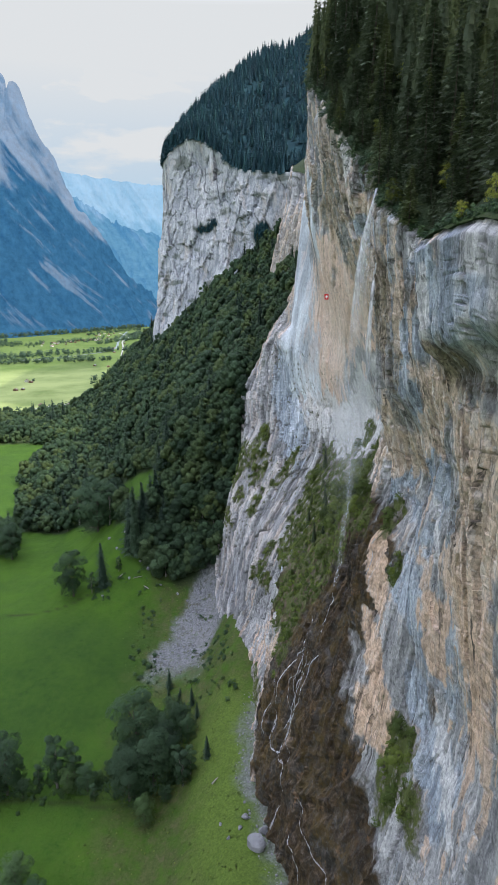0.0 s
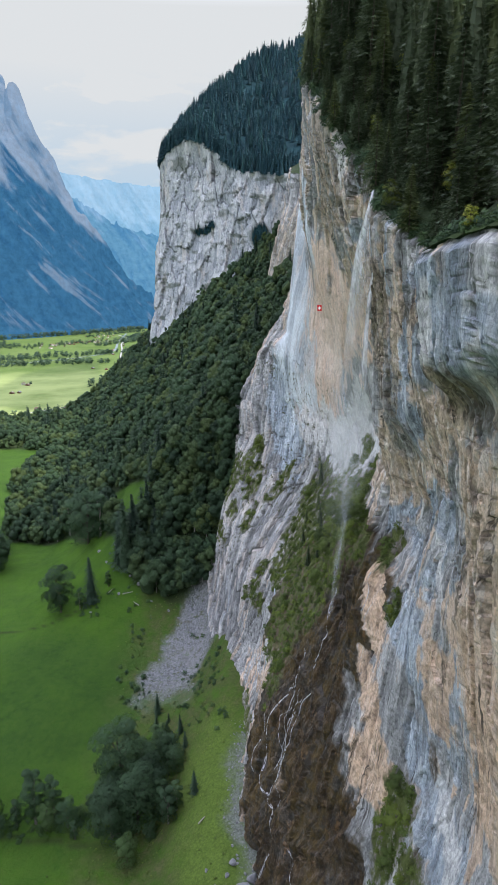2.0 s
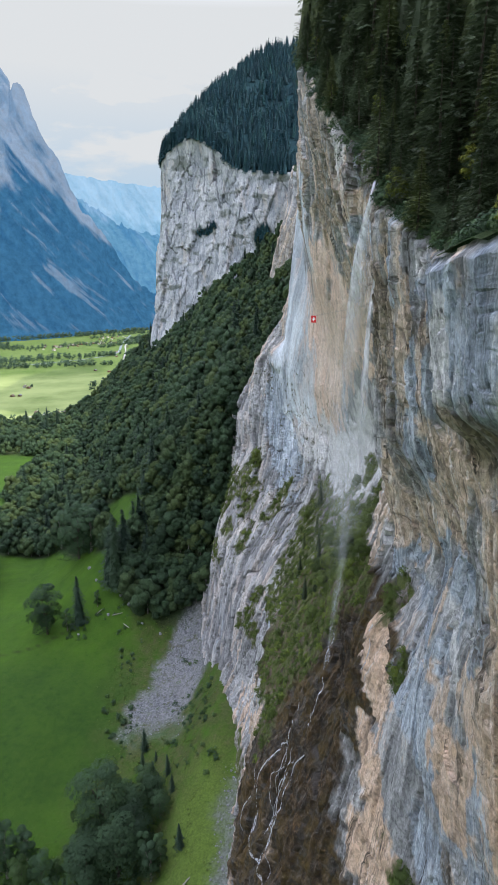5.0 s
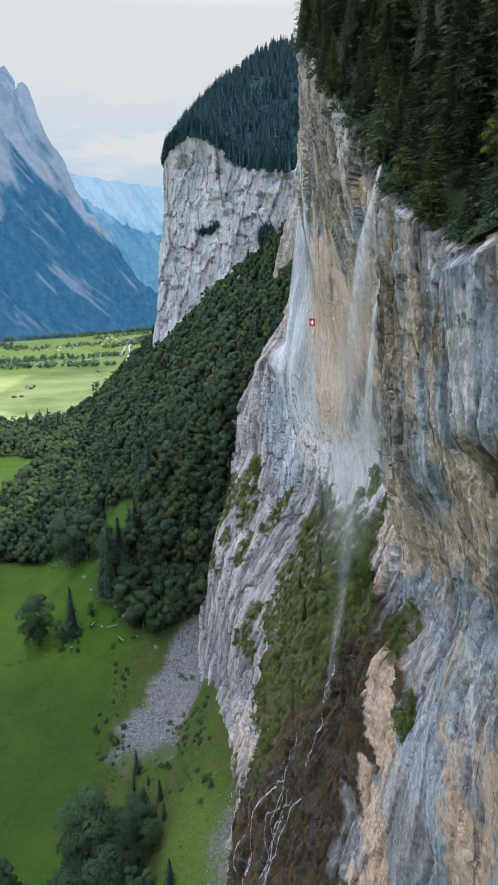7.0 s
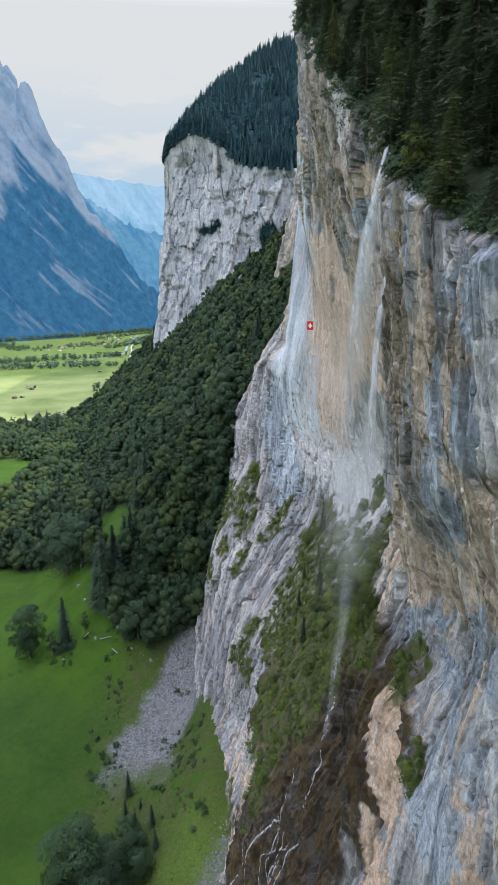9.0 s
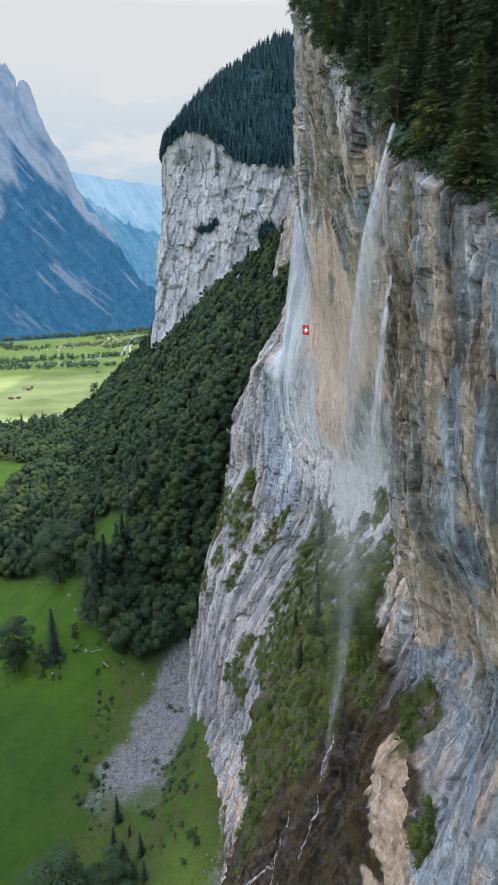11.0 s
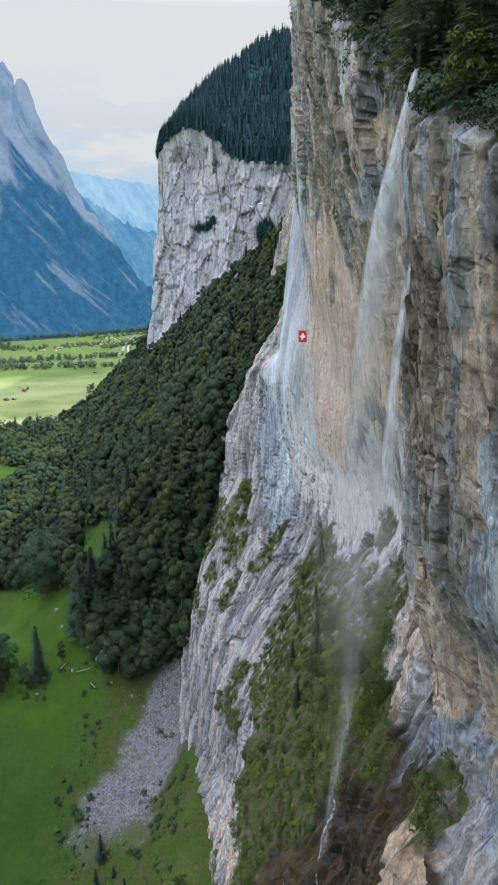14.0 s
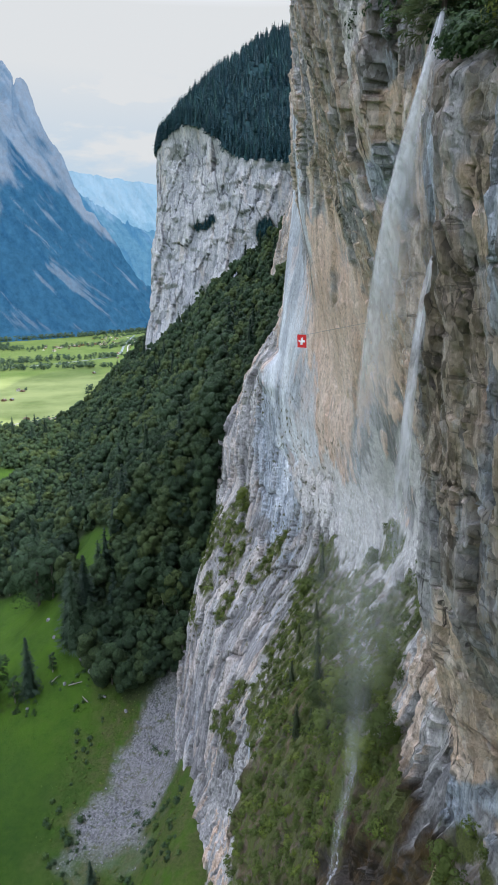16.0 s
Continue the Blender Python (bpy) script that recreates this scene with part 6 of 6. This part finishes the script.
# bushes hanging over the cliff's rim
fine_shrubs = [broadleaf(np.random.default_rng(190 + k), 2.2, 2.6, 7, 26, 0.16, 0.0)[1] for k in range(3)]
n_rim = 640
by_ = rng.uniform(70, 285, n_rim)
bd_ = np.abs(rng.normal(0, 1.6, n_rim)) - 0.8 + 1.8 * (by_ < 120)
bx_ = rim_x(by_) + bd_
low = np.abs(rng.normal(0, 2.2, n_rim)) * (bd_ < 0.3) * (by_ > 158)
bx_ = np.where(low > 0, surface_x(by_, rim(by_) - low) + 0.3, bx_)
scatter_mesh("rim_shrubs", fine_shrubs, np.column_stack([bx_, by_, np.where(low > 0, rim(by_) - low - 0.6, top_z(bx_, by_) - 0.9), rng.uniform(0.4, 1.15, n_rim), rng.uniform(0, 6.28, n_rim), rng.integers(0, 3, n_rim)]), M_LEAF, "dark bushes and heath along the cliff's rim", "shrub")

# ---- water ----
M_WATER = water("falling_water", 0.95, (1.0, 1.0, 0.07), 0.22, 0.60)
M_VEIL = water("thin_veil", 0.42, (0.8, 0.8, 0.06), 0.26, 0.72)
M_MIST = water("spray", 0.42, (0.07, 0.07, 0.03), 0.22, 0.72, 4)
M_COLUMN = water("blown_drops", 0.26, (0.5, 0.5, 0.05), 0.26, 0.62, 5)
M_STREAM = water("white_stream", 0.6, (2.4, 2.4, 0.5), 0.36, 0.60)


def sheet(name, left, right, n, m, mat, cover, seed, parent, label="", wave=0.5):
    """Falling water between two lines; cover(s across, k down) says how dense it is."""
    K, S = np.meshgrid(np.linspace(0, 1, n), np.linspace(0, 1, m), indexing="ij")
    a, b = line(left, K), line(right, K)
    p = a + (b - a) * S[..., None]
    p[..., 0] -= wave * fbm(S * 6, K * 5, 0 * S, 4, seed) * smooth(0, 0.1, K)
    p[..., 1] += wave * fbm(S * 5, K * 6, 0 * S, 4, seed + 3) * smooth(0, 0.1, K)
    ob = child(name, mesh_from(name, p.reshape(-1, 3), grid_faces(n, m), mat, {"cover": cover(S, K)}), parent, label)
    ob.visible_shadow = False
    return ob


waterfall = tagged(new("waterfall"), "tall thin white waterfall blown into spray against the cliff", "waterfall")
for n_, off in enumerate((0.0, 0.8)):
    sheet("jet", [(34.0, 149.0 + off, 239.6), (33.4, 152.6 + off, 235), (33.0, 157.2 + off, 230), (32.8, 162.4 + off, 222.5), (32.7, 166.6 + off, 212), (32.8, 170 + off, 200), (33.4, 173 + off, 188)],
          [(34.6, 149.4 + off, 240.0), (34.6, 152.0 + off, 235), (34.8, 156.0 + off, 229.5), (35.4, 160.4 + off, 221), (36.0, 164.4 + off, 211), (36.8, 168 + off, 199), (37.6, 172 + off, 186)], 90, 16, M_WATER,
          lambda S, K: (1 - 0.25 * n_) * smooth(0, 0.03, K) * smooth(0.95, 0.35, K) * (0.25 + 0.75 * smooth(0.9, 0.15, S)) * smooth(0, 0.12, S) * smooth(1.0, 0.8, S), 501 + n_ * 11, waterfall, "dense white jet leaping from the lip", 0.16)
sheet("veil", [(34.2, 149.2, 239.5), (33.8, 153.2, 234), (33.6, 158.0, 228), (33.8, 162, 219), (34.2, 165, 210)], [(35.2, 150.2, 239.6), (35.6, 151.0, 234), (35.9, 152.0, 228), (36.0, 153.6, 220), (36.0, 155.6, 213)], 70, 22, M_VEIL,
      lambda S, K: 0.85 * smooth(0, 0.05, K) * smooth(1.0, 0.5, K) * smooth(1.0, 0.8, S) * smooth(0, 0.2, S), 521, waterfall, "thin veil of drops", 0.14)
for n_, off in enumerate((0.0,)):
    sheet("strand", [(35.5, 152.6 + off, 223.4), (35.2, 154.4 + off, 218), (35.1, 156.6 + off, 211), (35.1, 158.6 + off, 203), (35.3, 161.5 + off, 192), (36.0, 165 + off, 180)],
          [(36.1, 152.8 + off, 223.6), (36.1, 154.6 + off, 218), (36.4, 156.4 + off, 211), (36.8, 158.0 + off, 203), (38.0, 160.5 + off, 192), (39.6, 164 + off, 180)], 60, 12, M_WATER,
          lambda S, K: smooth(0, 0.04, K) * smooth(1.0, 0.4, K) * smooth(0, 0.3, S) * smooth(1, 0.6, S), 531 + 5 * n_, waterfall, "narrow second strand of white water", 0.14)
for n_, (dy, dens) in enumerate(((-6, 0.55), (6, 0.6), (20, 0.55))):
    sheet("spray", [(32.5, 176 + dy, 206), (31.8, 184 + dy, 190), (32, 192 + dy, 174), (32, 198 + dy, 160), (31.5, 202 + dy, 146), (31, 204 + dy, 130)],
          [(38.5, 168 + dy, 208), (42, 172 + dy, 190), (45, 180 + dy, 174), (45, 188 + dy, 162), (42, 193 + dy, 148), (38, 196 + dy, 132)], 50, 30, M_MIST,
          lambda S, K: dens * smooth(0, 0.3, K) * smooth(1.0, 0.45, K) * smooth(0, 0.5, S) * smooth(1, 0.6, S), 541 + 13 * n_, waterfall, "drifting white spray", 0.35)
for n_, off in enumerate((0.8,)):
    sheet("column", [(32.4, 167 + off, 188), (32.8, 168 + off, 172), (32.8, 170 + off, 156), (32.6, 172 + off, 142), (32.2, 174 + off, 128), (31.0, 176 + off, 116)],
          [(37.0, 167 + off, 188), (37.0, 168 + off, 172), (36.2, 170 + off, 156), (34.8, 172 + off, 142), (33.6, 174 + off, 128), (32.0, 176 + off, 116)], 60, 16, M_COLUMN,
          lambda S, K: smooth(0, 0.35, K) * smooth(1.0, 0.5, K) * smooth(0, 0.45, S) * smooth(1, 0.55, S), 561 + n_, waterfall, "soft white column of falling drops", 0.5)
sheet("lower_fall", [(32.8, 172.6, 136), (32.4, 173.6, 128), (31.4, 174.6, 120), (29.9, 176, 110)], [(34.2, 172.6, 136), (33.4, 173.6, 128), (32.2, 174.6, 120), (30.6, 176, 110)], 50, 10, M_WATER,
      lambda S, K: 0.30 * smooth(0, 0.5, K) * smooth(0, 0.3, S) * smooth(1, 0.7, S), 571, waterfall, "white water pouring off the ledge", 0.2)


def stream(points, width, parent, seed):
    """A runnel that hugs the wall: points are place along the wall and height."""
    p = line([(a, b, 0) for a, b in points], np.linspace(0, 1, 26 * len(points)))
    y, z = p[:, 0] + 0.35 * fbm(p[:, 1] / 2, 0 * p[:, 0], 0 * p[:, 0], 3, seed), p[:, 1]
    x = np.convolve(np.pad(surface_x(y, z), 6, mode="edge"), np.ones(13) / 13, mode="valid")
    w = width * (0.6 + 0.5 * (fbm(p[:, 1] / 3, 0 * y, 0 * y, 3, seed + 1) + 0.6)).clip(0.25, 1.6)
    rows = [np.stack([x - 0.7 + 0.3 * abs(s), y + s * w, z + 0.15 * s], -1) for s in (-1, -0.4, 0.4, 1)]
    v = np.stack(rows, 1)
    cover = np.broadcast_to(np.array([0.25, 1, 1, 0.25]), v.shape[:2])
    ob = child("runnel", mesh_from("runnel", v.reshape(-1, 3), grid_faces(v.shape[0], 4), M_STREAM, {"cover": cover}), parent)
    ob.visible_shadow = False


cascade = tagged(new("cascade"), "thin white runnels spreading down the wet brown rock", "stream")
for n_, (pts, w) in enumerate((
        (((179.3, 131.2), (175.2, 125.2), (169.3, 118.9), (168.6, 114), (169.5, 110.3)), 0.45), (((182.2, 108.2), (179.7, 104), (176.6, 100), (182.2, 91.6), (184.2, 84), (183.9, 73.4), (180.3, 62.1)), 0.35),
        (((170.3, 102.5), (171.7, 92.4), (172.7, 81.7), (171.3, 72.8), (167.1, 66.2)), 0.25), (((165.4, 104.8), (167.8, 96), (167.8, 90.3), (167.4, 82.6), (167.4, 72.8)), 0.22),
        (((183, 67.2), (179.9, 61.1), (174.2, 60.4), (166.3, 63.9), (160.1, 59.7), (160.8, 51.5), (161.6, 41.1)), 0.8), (((169.4, 100.1), (170, 86.2), (167.1, 72.8), (164.3, 64.9)), 0.25), (((150.8, 63.6), (143.6, 58.3), (136.4, 55.1), (132.2, 52.4), (131.1, 43.4)), 0.4),
        (((148.6, 52.4), (143.7, 50.3), (139.2, 43.5), (137.3, 35.3)), 0.5), (((175.1, 101), (174.5, 93.6), (178.3, 85.3), (176.2, 76.2)), 0.18), (((178, 98.9), (175.1, 90.9), (175.6, 79.3), (173.6, 70.5)), 0.16), (((153.9, 149.4), (152.6, 144.4), (151.6, 139.3)), 0.2), (((187.2, 80.6), (187.1, 67.7), (186.2, 58.1)), 0.25))):
    stream(pts, w, cascade, 600 + 7 * n_)

# ---- stones ----
M_STONE = plain("pale_stone", (0.18, 0.183, 0.187), 0.9, 0.35, 0.8)


def stone(r, rings=7, sides=9):
    """A broken boulder about a metre across."""
    t, a = np.meshgrid(np.linspace(0.02, np.pi - 0.02, rings), np.linspace(0, 2 * np.pi, sides, endpoint=False), indexing="ij")
    d = np.stack([np.sin(t) * np.cos(a), np.sin(t) * np.sin(a), np.cos(t)], -1)
    cuts = r.normal(size=(9, 3))
    cuts /= np.linalg.norm(cuts, axis=1, keepdims=True)
    reach = np.min(np.where(d @ cuts.T > 0.12, r.uniform(0.38, 0.6, 9) / np.maximum(d @ cuts.T, 0.12), 0.75), -1)
    v = d * np.minimum(reach, 0.75)[..., None]
    i = np.arange(rings * sides).reshape(rings, sides)
    f = np.stack([i[:-1], i[1:], np.roll(i, -1, 1)[1:], np.roll(i, -1, 1)[:-1]], -1).reshape(-1, 4)
    return v.reshape(-1, 3), f


stones = [stone(np.random.default_rng(700 + k), 5, 6) for k in range(4)]
boulder_meshes = [mesh_from("boulder", *stone(np.random.default_rng(720 + k), 12, 16), M_STONE, smooth_shade=False) for k in range(3)]
for n_, (x, y, s) in enumerate(((6, 159, 5.5), (9, 164, 3.0), (3, 170, 2.2), (1, 166, 1.4), (-3, 163, 1.2), (-6, 170, 1.1), (-56, 350, 2.4), (-53, 353, 1.8), (-62, 356, 1.5), (-68, 348, 1.6), (-47, 340, 1.5), (-84, 341, 1.3), (-50, 346, 2.8),
                                (-75, 380, 1.8), (-80, 372, 1.6), (-88, 388, 2.0), (-36, 334, 1.6), (-30, 330, 1.4), (-24, 296, 1.3), (-38, 301, 1.1))):
    ob = new("boulder", boulder_meshes[n_ % 3])
    ob.matrix_basis = Matrix.LocRotScale((x, y, float(np.ravel(ground_z(x, y))[0]) + 0.18 * s), Euler((0.3 * n_, 0.2 * n_, 1.7 * n_)), (s, s * 0.85, s * 0.8))
    tagged(ob, "pale grey limestone boulder lying on the grass", "boulder", "boulders below the cliff")
sx, sy = rng.uniform(-60, 2, 9000), rng.uniform(262, 356, 9000)
on = scree_mask(sx, sy) > rng.uniform(0.15, 0.9, 9000)
bx, by = rng.uniform(-14, 14, 2500), rng.uniform(120, 232, 2500)
foot_gap = wall_x(by, ground_z(bx, by) + 2) - bx
ok = (foot_gap < 7) & (foot_gap > 0.3)
sx, sy = np.concatenate([sx[on], bx[ok]]), np.concatenate([sy[on], by[ok]])
size = 0.16 + 0.75 * rng.random(len(sx)) ** 7
scatter_mesh("scree_stones", stones, np.column_stack([sx, sy, ground_z(sx, sy) + 0.1 * size, size, rng.uniform(0, 6.28, len(sx)), rng.integers(0, 4, len(sx))]), M_STONE, "loose grey stones of the scree at the cliff's foot", "scree")

# fallen trunks near the wood's edge
M_DEAD = bark("dead_wood", (0.16, 0.145, 0.125), (0.32, 0.30, 0.27))
for x, y, ln, a in ((-60, 347, 11, 0.4), (-57, 341, 8, 2.3), (-73, 352, 7, 1.2), (-8, 190, 5, 0.9)):
    v, f = tube([(-ln / 2, 0, 0.15), (0, 0.15, 0.25), (ln / 2, 0, 0.2)], [0.3, 0.24, 0.12], 8)
    ob = new("fallen_trunk", mesh_from("fallen_trunk", v, f, M_DEAD))
    ob.matrix_basis = pose(x, y, float(np.ravel(ground_z(x, y))[0]) + 0.1, 0, 0, math.degrees(a))
    tagged(ob, "bleached fallen tree trunk lying on the grass", "trunk", "fallen trunks")

# ---- the flag on its line in front of the face ----
M_RED, M_WHITE, M_STEEL = plain("red_cloth", (0.62, 0.03, 0.03), 0.8, 0.12, 3.0), plain("white_cloth", (0.78, 0.78, 0.76), 0.8, 0.06, 3.0), plain("cable_steel", (0.25, 0.25, 0.26), 0.5, 0.1)
flag = tagged(new("flag"), "small red flag with a white cross hung against the cliff face", "flag")
flag.matrix_basis = pose(27.0, 175.0, 214.5, 0, 0, -38) @ Matrix.Diagonal((0.66, 0.68, 0.68, 1))


def cloth(w, h, dy):
    S, K = np.meshgrid(np.linspace(-0.5, 0.5, 16), np.linspace(-0.5, 0.5, 16), indexing="ij")
    q = np.stack([S * w, 0.10 * np.sin(S * 7 * w / 2.2 + K * 2) + dy, K * h], -1).reshape(-1, 3)
    back_q = q + np.array([0, 0.02, 0])
    f = grid_faces(16, 16)
    return np.concatenate([q, back_q]), np.concatenate([f, f[:, ::-1] + 256])


child("cloth", mesh_from("cloth", *cloth(2.0, 2.3, 0.0), M_RED), flag)
child("cross_bar", mesh_from("cross_bar", *cloth(1.3, 0.42, -0.03), M_WHITE), flag, "white bar of the cross")
child("cross_bar", mesh_from("cross_bar", *cloth(0.42, 1.3, -0.035), M_WHITE), flag, "white bar of the cross")
child("rope", mesh_from("rope", *tube([(-1.0, 0.03, 1.2), (0, 0.03, 1.3), (1.0, 0.03, 1.2), (9, 16, 3.6), (15.5, 32, 6)], [0.03] * 5, 5), M_STEEL), flag, "thin steel line")

# ---- the far valley ----
M_WALLS = [plain("white_plaster", (0.62, 0.60, 0.56), 0.9, 0.1, 0.4), plain("brown_timber", (0.16, 0.095, 0.055), 0.85, 0.3, 0.6)]
M_ROOFS = [plain("brown_tiles", (0.16, 0.105, 0.08), 0.9, 0.25, 0.5), plain("grey_slates", (0.20, 0.20, 0.205), 0.85, 0.2, 0.5)]
M_PANE, M_ROAD, M_RIVER = plain("dark_panes", (0.03, 0.035, 0.04), 0.2, 0.1), plain("pale_road", (0.30, 0.295, 0.28), 0.95, 0.12, 0.2), plain("river_water", (0.30, 0.36, 0.37), 0.25, 0.2, 0.1, 0.5)


def house(w, d, h, wall_mat, roof_mat, name="house", label="", group=""):
    """A chalet: walls with gables, a wide-eaved roof, chimney and windows."""
    ob = tagged(new(name), label, "house", group)
    rise = w * 0.32
    bm = bmesh.new()
    prof = [(-w / 2, 0), (w / 2, 0), (w / 2, h), (0, h + rise), (-w / 2, h)]
    a = [bm.verts.new((x, -d / 2, z)) for x, z in prof]
    b = [bm.verts.new((x, d / 2, z)) for x, z in prof]
    bm.faces.new(a)
    bm.faces.new(b[::-1])
    for k in range(5):
        bm.faces.new((a[k], b[k], b[(k + 1) % 5], a[(k + 1) % 5]))
    part("wall", bm, wall_mat, ob)
    bm = bmesh.new()
    e, t = 0.9, 0.35
    outer = [(-w / 2 - e, h - e * 0.64), (0, h + rise), (w / 2 + e, h - e * 0.64)]
    ring = [(x, z + t) for x, z in outer] + outer[::-1]
    a = [bm.verts.new((x, -d / 2 - e, z)) for x, z in ring]
    b = [bm.verts.new((x, d / 2 + e, z)) for x, z in ring]
    bm.faces.new(a)
    bm.faces.new(b[::-1])
    for k in range(6):
        bm.faces.new((a[k], b[k], b[(k + 1) % 6], a[(k + 1) % 6]))
    roof = part("roof", bm, roof_mat, ob)
    bm = bmesh.new()
    bmesh.ops.create_cube(bm, size=1, matrix=Matrix.LocRotScale((w * 0.2, d * 0.1, h + rise * 0.9), None, (0.8, 0.8, 1.8)))
    part("chimney", bm, M_WALLS[0], roof, "plastered chimney")
    for x in (-w * 0.27, 0.0, w * 0.27):
        for z in ((h * 0.3, h * 0.75) if h > 4 else (h * 0.5,)):
            bm = bmesh.new()
            bmesh.ops.create_cube(bm, size=1, matrix=Matrix.LocRotScale((x, -d / 2, z), None, (1.3, 0.12, 1.3)))
            part("window", bm, M_PANE, ob, "dark window")
    return ob


kinds = [house(11, 12, 5.2, M_WALLS[0], M_ROOFS[0], "house", "white plastered chalet with a brown tiled roof in the far village", "village houses"),
         house(10, 11, 4.8, M_WALLS[1], M_ROOFS[1], "house", "dark timber chalet with a grey slate roof in the far village", "village houses"),
         house(14, 10, 4.2, M_WALLS[1], M_ROOFS[0], "house", "low timber barn with a brown roof in the far village", "village houses")]
used = [False] * 3


def put_house(k, x, y, turn, s=1.0):
    m = Matrix.LocRotScale((x, y, float(np.ravel(ground_z(x, y))[0]) - 0.2), Euler((0, 0, turn)), (s, s, s))
    if used[k]:
        return copy_thing(kinds[k], m)
    kinds[k].matrix_basis, used[k] = m, True
    return kinds[k]


for n_ in range(46):
    q = rng.random()
    put_house(n_ % 3, -690 + 210 * q + rng.normal(0, 16), 2170 + 190 * q + rng.normal(0, 42), rng.uniform(-0.6, 0.6), rng.uniform(0.65, 0.95))
for n_ in range(10):
    put_house(n_ % 3, -545 + rng.normal(0, 30), 2560 + rng.normal(0, 50), rng.uniform(-0.6, 0.6), 0.8)
for x, y, k in ((-455, 1330, 2), (-468, 1342, 0), (-452, 1226, 2), (-440, 1234, 1), (-306, 1036, 0), (-292, 1046, 2), (-280, 1040, 1), (-345, 1052, 2), (-420, 2300, 0), (-398, 2180, 1), (-405, 2020, 2), (-380, 1900, 1), (-330, 1560, 2), (-372, 1590, 1), (-300, 1460, 1)):
    put_house(k, x, y, rng.uniform(-0.8, 0.8), 0.85)


def strip(name, pts, width, mat, label, category, lift):
    p = line(pts, np.linspace(0, 1, 60))
    t = np.gradient(p, axis=0)
    side = np.stack([-t[:, 1], t[:, 0], 0 * t[:, 0]], -1)
    side /= np.linalg.norm(side, axis=1, keepdims=True)
    rows = np.stack([p + side * (s * width / 2) for s in (-1, -0.33, 0.33, 1)], 1)
    rows[..., 2] = ground_z(rows[..., 0], rows[..., 1]) + lift
    ob = new(name, mesh_from(name, rows.reshape(-1, 3), grid_faces(60, 4, flip=True), mat))
    return tagged(ob, label, category, kind="structure")


strip("road", [(-700, 870, 0), (-480, 930, 0), (-382, 977, 0), (-340, 1030, 0), (-300, 1062, 0), (-262, 1100, 0), (-230, 1250, 0)], 6, M_ROAD, "pale narrow road across the valley meadows", "road", 0.6)
strip("road", [(-340, 1800, 0), (-380, 2050, 0), (-418, 2250, 0), (-430, 2450, 0), (-500, 2620, 0)], 5, M_ROAD, "pale road leading past the far village", "road", 0.8)
strip("river", [(-900, 1500, 0), (-700, 1640, 0), (-560, 1740, 0), (-450, 1860, 0), (-400, 2000, 0), (-440, 2300, 0), (-480, 2700, 0)], 8, M_RIVER, "grey-green river winding down the valley", "river", 0.7)

belt = []
for (x0, y0), (x1, y1), w, n_, s in (((-900, 1540), (-400, 1720), 36, 150, 1.1), ((-640, 1800), (-330, 1960), 30, 80, 1.1), ((-720, 2120), (-480, 2360), 60, 60, 0.9), ((-480, 2150), (-370, 2350), 20, 40, 1.2), ((-430, 2420), (-350, 2620), 40, 60, 1.2),
                                     ((-340, 1000), (-262, 1050), 8, 12, 0.8), ((-395, 975), (-350, 985), 6, 3, 0.8), ((-470, 1345), (-450, 1348), 4, 3, 0.7), ((-372, 1690), (-360, 1700), 8, 6, 1.0), ((-300, 1300), (-250, 1560), 26, 60, 1.0), ((-900, 1640), (-620, 1800), 60, 140, 1.0),
                                     ((-270, 1090), (-200, 1300), 22, 70, 1.0), ((-760, 2080), (-900, 2280), 40, 60, 1.0), ((-620, 2500), (-430, 2800), 30, 50, 1.0), ((-1060, 2300), (-700, 2620), 34, 150, 1.3), ((-700, 2620), (-440, 2940), 34, 110, 1.3)):
    for _ in range(n_):
        q = rng.random()
        x, y = x0 + (x1 - x0) * q + rng.normal(0, w * 0.5), y0 + (y1 - y0) * q + rng.normal(0, w * 0.5)
        belt.append((x, y, float(np.ravel(ground_z(x, y))[0]) - 0.5, s * rng.uniform(0.6, 1.2), rng.uniform(0, 6.28), rng.integers(0, 6)))
small_broad = [broadleaf(np.random.default_rng(190 + k), 15, 12, 6, 8, 1.9, 0.02)[1] for k in range(6)]
scatter_mesh("valley_trees", small_broad, belt, M_HAZY_LEAF, "rows and clumps of trees across the far valley floor", "wood")
# bushes and tall herbs near the stream bed and along the meadow's edge
hx, hy = rng.uniform(-66, 2, 2600), rng.uniform(150, 345, 2600)
okh = (wall_x(hy, ground_z(hx, hy) + 1) - hx > 1.5) & (scree_mask(hx, hy) < 0.2) & (fbm(hx / 10, hy / 10, 0 * hx, 3, 131) > -0.05) & (rng.random(2600) < smooth(-70, -42, hx))
hx, hy = hx[okh], hy[okh]
scatter_mesh("tall_herbs", shrubs, np.column_stack([hx, hy, ground_z(hx, hy) - 0.15, rng.uniform(0.10, 0.40, len(hx)), rng.uniform(0, 6.28, len(hx)), rng.integers(0, 4, len(hx))]), M_SHRUB, "tall herbs and young bushes on rough grass", "shrub")
